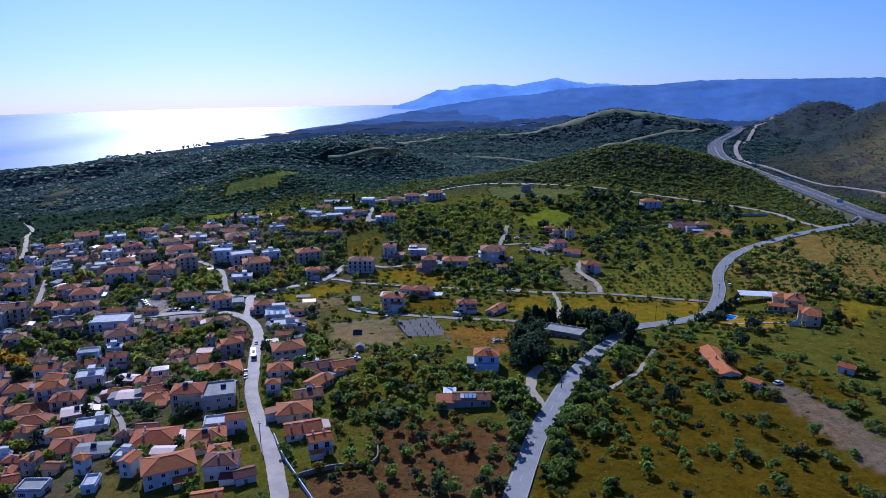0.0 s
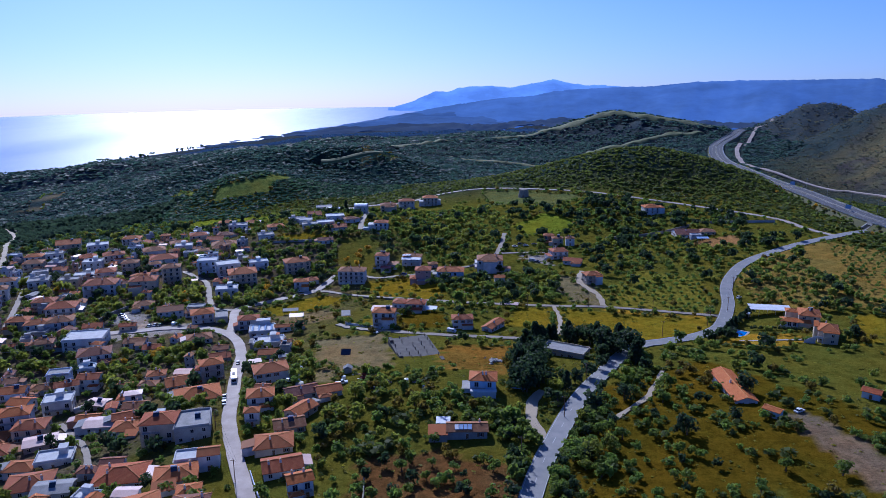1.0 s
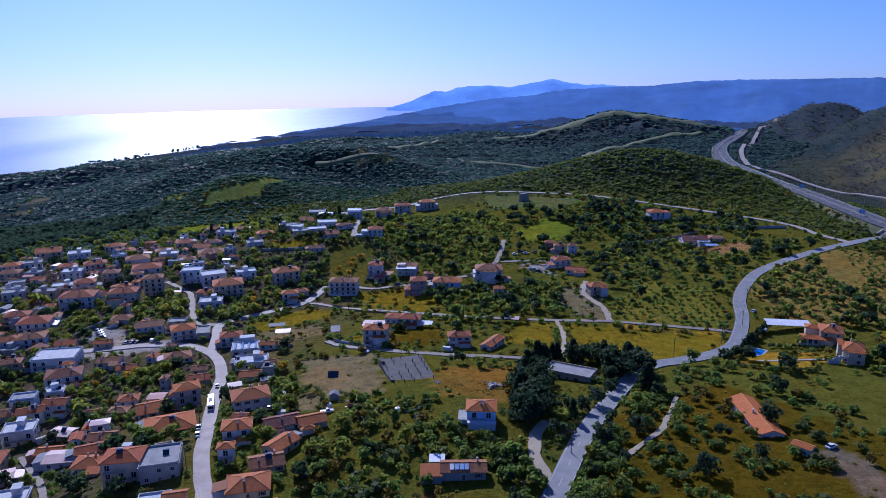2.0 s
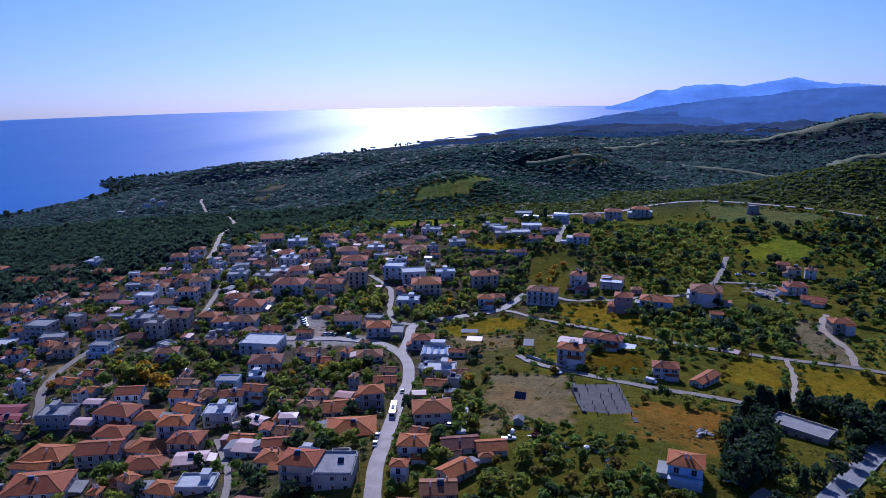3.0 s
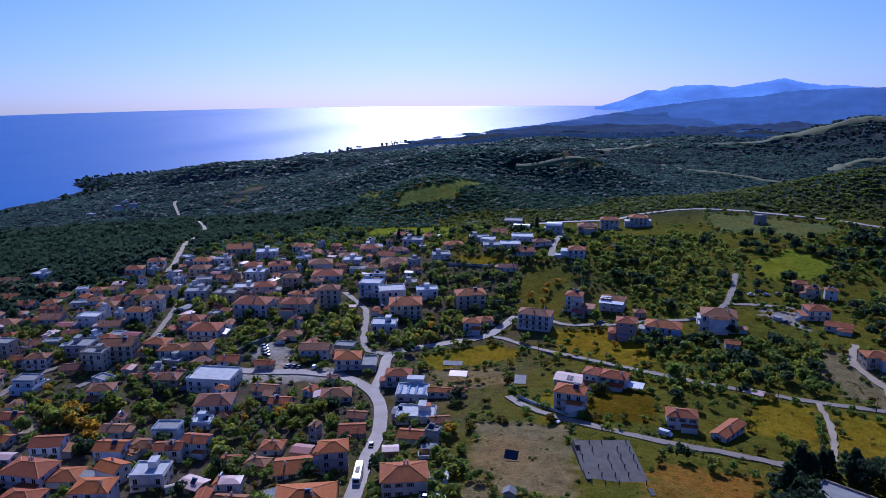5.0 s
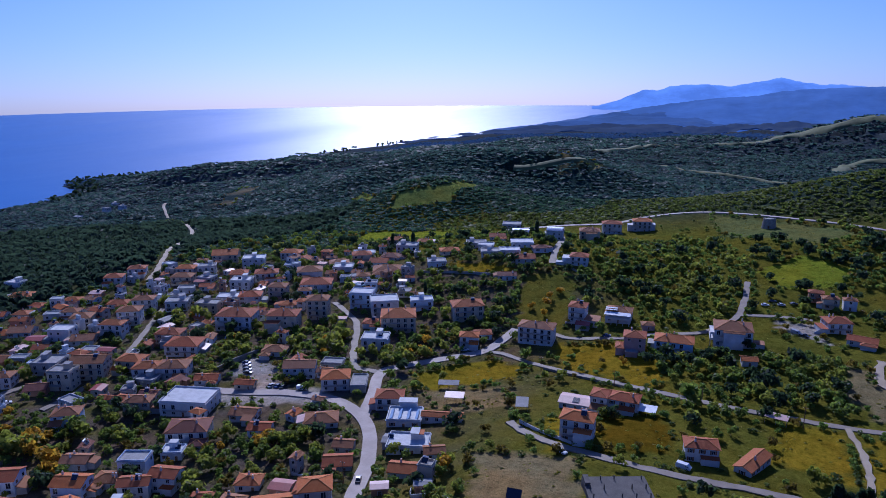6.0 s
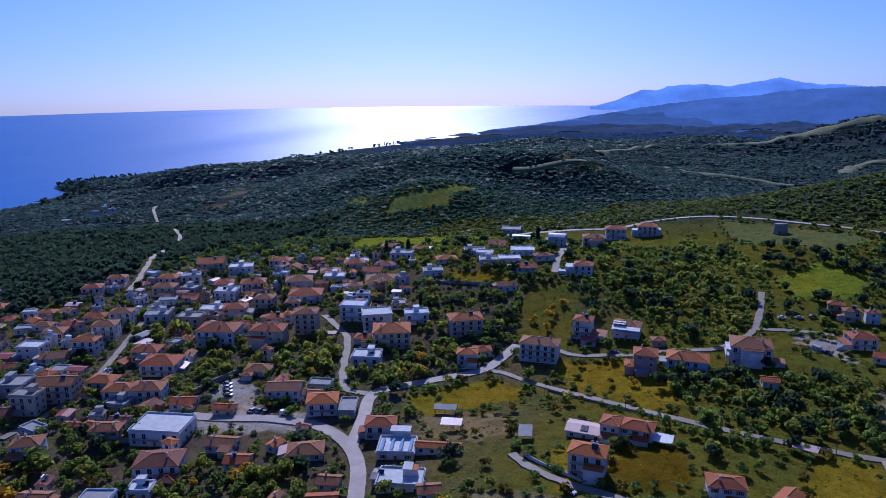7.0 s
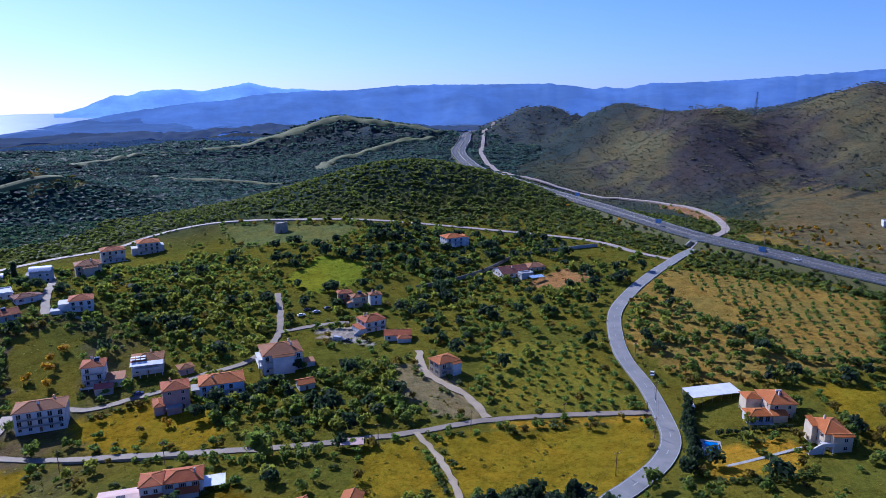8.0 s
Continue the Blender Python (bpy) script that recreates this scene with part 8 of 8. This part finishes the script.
for kind, x, y, *tall in PLANTED:
    leaf, shape, hs, wide = KINDS[kind]
    h = tall[0] if tall else rng_green.uniform(*hs)
    w = h * wide * rng_green.uniform(0.85, 1.2)
    z, turn = tall[1] if len(tall) > 1 else gz(x, y), rng_green.uniform(0, 360)
    if near_stretch(x, y) and singles < 230:
        singles += 1
        crown, trunk = models[kind][int(rng_green.integers(3))]
        tree = new("bush" if kind in ("bush", "rust") else "tree")
        tree.matrix_world = pose(x, y, z, 0, 0, turn)
        tagged(tree, TREE_LABELS[kind], "bush" if kind in ("bush", "rust") else "tree", "trees in the fields")
        for name, me in (("trunk", trunk), ("crown", crown)):
            part_mesh(name, me, tree, m=Matrix.Diagonal((w, w, h, 1)))
    else:
        stuff.setdefault(kind, []).append((x, y, z, w, h, radians(turn)))


def joined(name, label, kind, rows, count, size, mat, variants=6):
    """Many trees or bushes in one mesh: leaf quads of a few crowns, turned and sized one by one."""
    shape = KINDS[kind][1] if kind in KINDS else kind
    rng = np.random.default_rng(len(rows) + 5)
    crowns = [crown_quads(shape, rng, count, size) for _ in range(variants)]
    rows = np.array(rows)
    pick = rng.integers(variants, size=len(rows))
    out = []
    for v, q in enumerate(crowns):
        some = rows[pick == v]
        if not len(some):
            continue
        x, y, z, w, h, a = (some[:, k][:, None, None] for k in range(6))
        c, s = np.cos(a), np.sin(a)
        px, py, pz = q[None, :, :, 0], q[None, :, :, 1], q[None, :, :, 2]
        out.append(np.stack([x + w * (c * px - s * py), y + w * (s * px + c * py), z + h * pz], -1).reshape(-1, 4, 3))
    tagged(new(name, quads_mesh(name, np.concatenate(out), mat)), label, "trees", kind="stuff")


STUFF_NAMES = {
    "olive": ("olive_grove", "grey-green olive trees on the slopes"), "broad": ("garden_trees", "leafy green trees between the houses"), "lime": ("spring_trees", "yellow-green trees in spring leaf"), "dark": ("conifers", "tall dark conifers"),
    "spire": ("cypresses", "slim dark cypresses between the houses"), "gold": ("golden_trees", "golden-leaved trees"), "broad_pine": ("broad_pines", "broad dark pines round a flat-roofed building"), "rust": ("rusty_shrubs", "rusty brown shrubs"), "bush": ("bushes", "low dark green bushes and hedges"), "small": ("young_orchard", "small orchard trees in rows"), "pine": ("pines", "dark rounded pines"),
}
for kind, rows in stuff.items():
    few = {"low": 9, "cone": 60, "spire": 24}.get(KINDS[kind][1], 0)
    near = [row for row in rows if row[1] < -70]
    middle = [row for row in rows if -70 <= row[1] < 120]
    rest = [row for row in rows if row[1] >= 120]
    if few or not near:
        joined(*STUFF_NAMES[kind], kind, rows, few or 7, {9: 0.125, 60: 0.075}.get(few, 0.1), LEAVES[KINDS[kind][0]])
        continue
    fine = kind == "broad_pine"
    joined(*STUFF_NAMES[kind], kind, near, 52 if fine else 16, 0.052 if fine else 0.092, LEAVES[KINDS[kind][0]])
    if middle:
        joined(STUFF_NAMES[kind][0] + "_midway", STUFF_NAMES[kind][1] + ", half way up the hill", kind, middle, 12, 0.105, LEAVES[KINDS[kind][0]])
    if rest:
        joined(STUFF_NAMES[kind][0] + "_uphill", STUFF_NAMES[kind][1] + ", further up the hill", kind, rest, 7, 0.14, LEAVES[KINDS[kind][0]])

# tufts of coarse grass over the meadows and yards
tufts = []
for k in range(15000):
    x, y = rng_green.uniform(-290, 345), rng_green.uniform(-290, 300)
    i, j = int(x - OX), int(y - OY)
    if not taken[j, i] and y < np.interp(x, RIDGE_X, RIDGE_Y) and rng_green.random() < 0.75 + 0.5 * float(wavelets(x, y, 24, 78)):
        s = rng_green.uniform(0.6, 1.5)
        tufts.append((x, y, gz(x, y) - 0.1, s * 1.1, s * 0.4, rng_green.uniform(0, 6.28)))
joined("grass_tufts", "coarse green and dry grass tufts", "bush", tufts, 2, 0.3, LEAVES["grass"])

# scrub and woods on the far slopes
far_sets = {"scrub": [], "wood": [], "heath": [], "far": [], "maquis": [], "mid": []}
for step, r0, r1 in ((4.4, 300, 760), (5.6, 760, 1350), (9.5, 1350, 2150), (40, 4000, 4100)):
    xs = np.arange(-1500, 1500, step)
    ys = np.arange(-250, 3000, step)
    px, py = np.meshgrid(xs, ys)
    px, py = px.ravel() + rng_green.normal(size=px.size) * step * 0.35, py.ravel() + rng_green.normal(size=py.size) * step * 0.35
    dx, dy = px - 130, py + 330
    r, az = np.hypot(dx, dy), np.degrees(np.arctan2(-dx, dy))
    ok = (py < 1885) & (r > r0) & (r <= r1) & (az < 70) & (az > -48) & (px - coast(py) > 22)
    ok &= (px < -290) | (px > 345) | (py > np.interp(px, RIDGE_X, RIDGE_Y) + 4)
    px, py, r = px[ok], py[ok], r[ok]
    bare = wavelets(px, py, 170, 31) + 0.6 * wavelets(px, py, 45, 32)
    keep = bare < 1.9
    for line, width in ROAD_LINES:
        if len(line) > 4 and (line[:, 1].max() > 180 or line[:, 0].min() < -300):
            close = np.flatnonzero((px > line[:, 0].min() - 20) & (px < line[:, 0].max() + 20) & (py > line[:, 1].min() - 20) & (py < line[:, 1].max() + 20))
            for part_of in np.array_split(close, max(1, len(close) // 4000)):
                near = np.min(np.hypot(px[part_of, None] - line[None, :, 0], py[part_of, None] - line[None, :, 1]), axis=1)
                keep[part_of] &= near > width / 2 + (3.5 if width < 19 else 6.0)
    for kind, corners in FIELDS:
        keep &= ~inside(px, py, corners)
    px, py, r = px[keep], py[keep], r[keep]
    pz = ground_z(px, py) + far_relief(px, py) - 0.2
    heath = (np.exp(-((px - 650) / 270) ** 2 - ((py - 480) / 300) ** 2) > 0.33) | ((px > 480) & (py > 100))
    wood = (px < -300) & (py < 300 + 0.2 * (px + 300)) & (px > -1100)
    size = step * rng_green.uniform(0.4, 0.75, len(px))
    for x, y, z, s, hh, ww, r_ in zip(px, py, pz, size, heath, wood, r):
        a = rng_green.uniform(0, 6.28)
        if hh:
            far_sets["heath"].append((x, y, z, s * 0.95, s * 0.4, a))
            if rng_green.random() < 0.1 + 0.14 * float(wavelets(x, y, 60, 55)):
                far_sets["mid"].append((x, y, z, s * 0.85, s * 0.34, a))
            for k in range(3 if step < 5 else 2 if step < 7 else 0):
                hx, hy = x + rng_green.normal() * step * 0.5, y + rng_green.normal() * step * 0.5
                far_sets["heath"].append((hx, hy, z - 0.1, s * 0.55, s * 0.24, a + k))
        elif ww:
            far_sets["wood"].append((x, y, z, s * 2.0, min(s * 2.2, 9) * rng_green.uniform(0.7, 1.2), a))
        else:
            if r_ < 620 and rng_green.random() < 0.12:
                continue
            sunny = step < 5 and x > -120 + 60 * math.sin(y * 0.02)
            if sunny:
                far_sets["maquis"].append((x, y, z, s * 1.7 * float(np.exp(rng_green.normal() * 0.38)), min(s * 1.15, 4.0) * rng_green.uniform(0.6, 1.2), a))
            elif step < 5:
                far_sets["scrub"].append((x, y, z, s * 1.9 * rng_green.uniform(0.7, 1.4), min(s * 0.95, 4.0), a))
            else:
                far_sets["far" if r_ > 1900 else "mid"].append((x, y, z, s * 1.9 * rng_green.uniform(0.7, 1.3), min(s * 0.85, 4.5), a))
joined("scrub_land", "dense dark green scrub on the hills", "bush", far_sets["scrub"], 3, 0.27, LEAVES["scrub"])
joined("maquis", "dense yellow-green shrubs on the near hill", "bush", far_sets["maquis"], 4, 0.23, LEAVES["maquis"])
joined("pine_wood", "dark pine wood on the slope above the sea", "bush", far_sets["wood"], 2, 0.34, foliage("shore_pine_needles", (0.03, 0.048, 0.045), (0.018, 0.03, 0.032), (0.05, 0.068, 0.045)))
joined("dry_heath", "brown dry heath on the bare hill", "tuft", far_sets["heath"], 1, 0.42, LEAVES["heath"])
# leaf colour here includes the haze over the further hills
joined("scrub_hills", "dark blue-green scrub on the hills further off", "dome", far_sets["mid"], 2, 0.36, LEAVES["hazy_scrub"])
# the farthest woods glow faintly blue: haze painted as emission
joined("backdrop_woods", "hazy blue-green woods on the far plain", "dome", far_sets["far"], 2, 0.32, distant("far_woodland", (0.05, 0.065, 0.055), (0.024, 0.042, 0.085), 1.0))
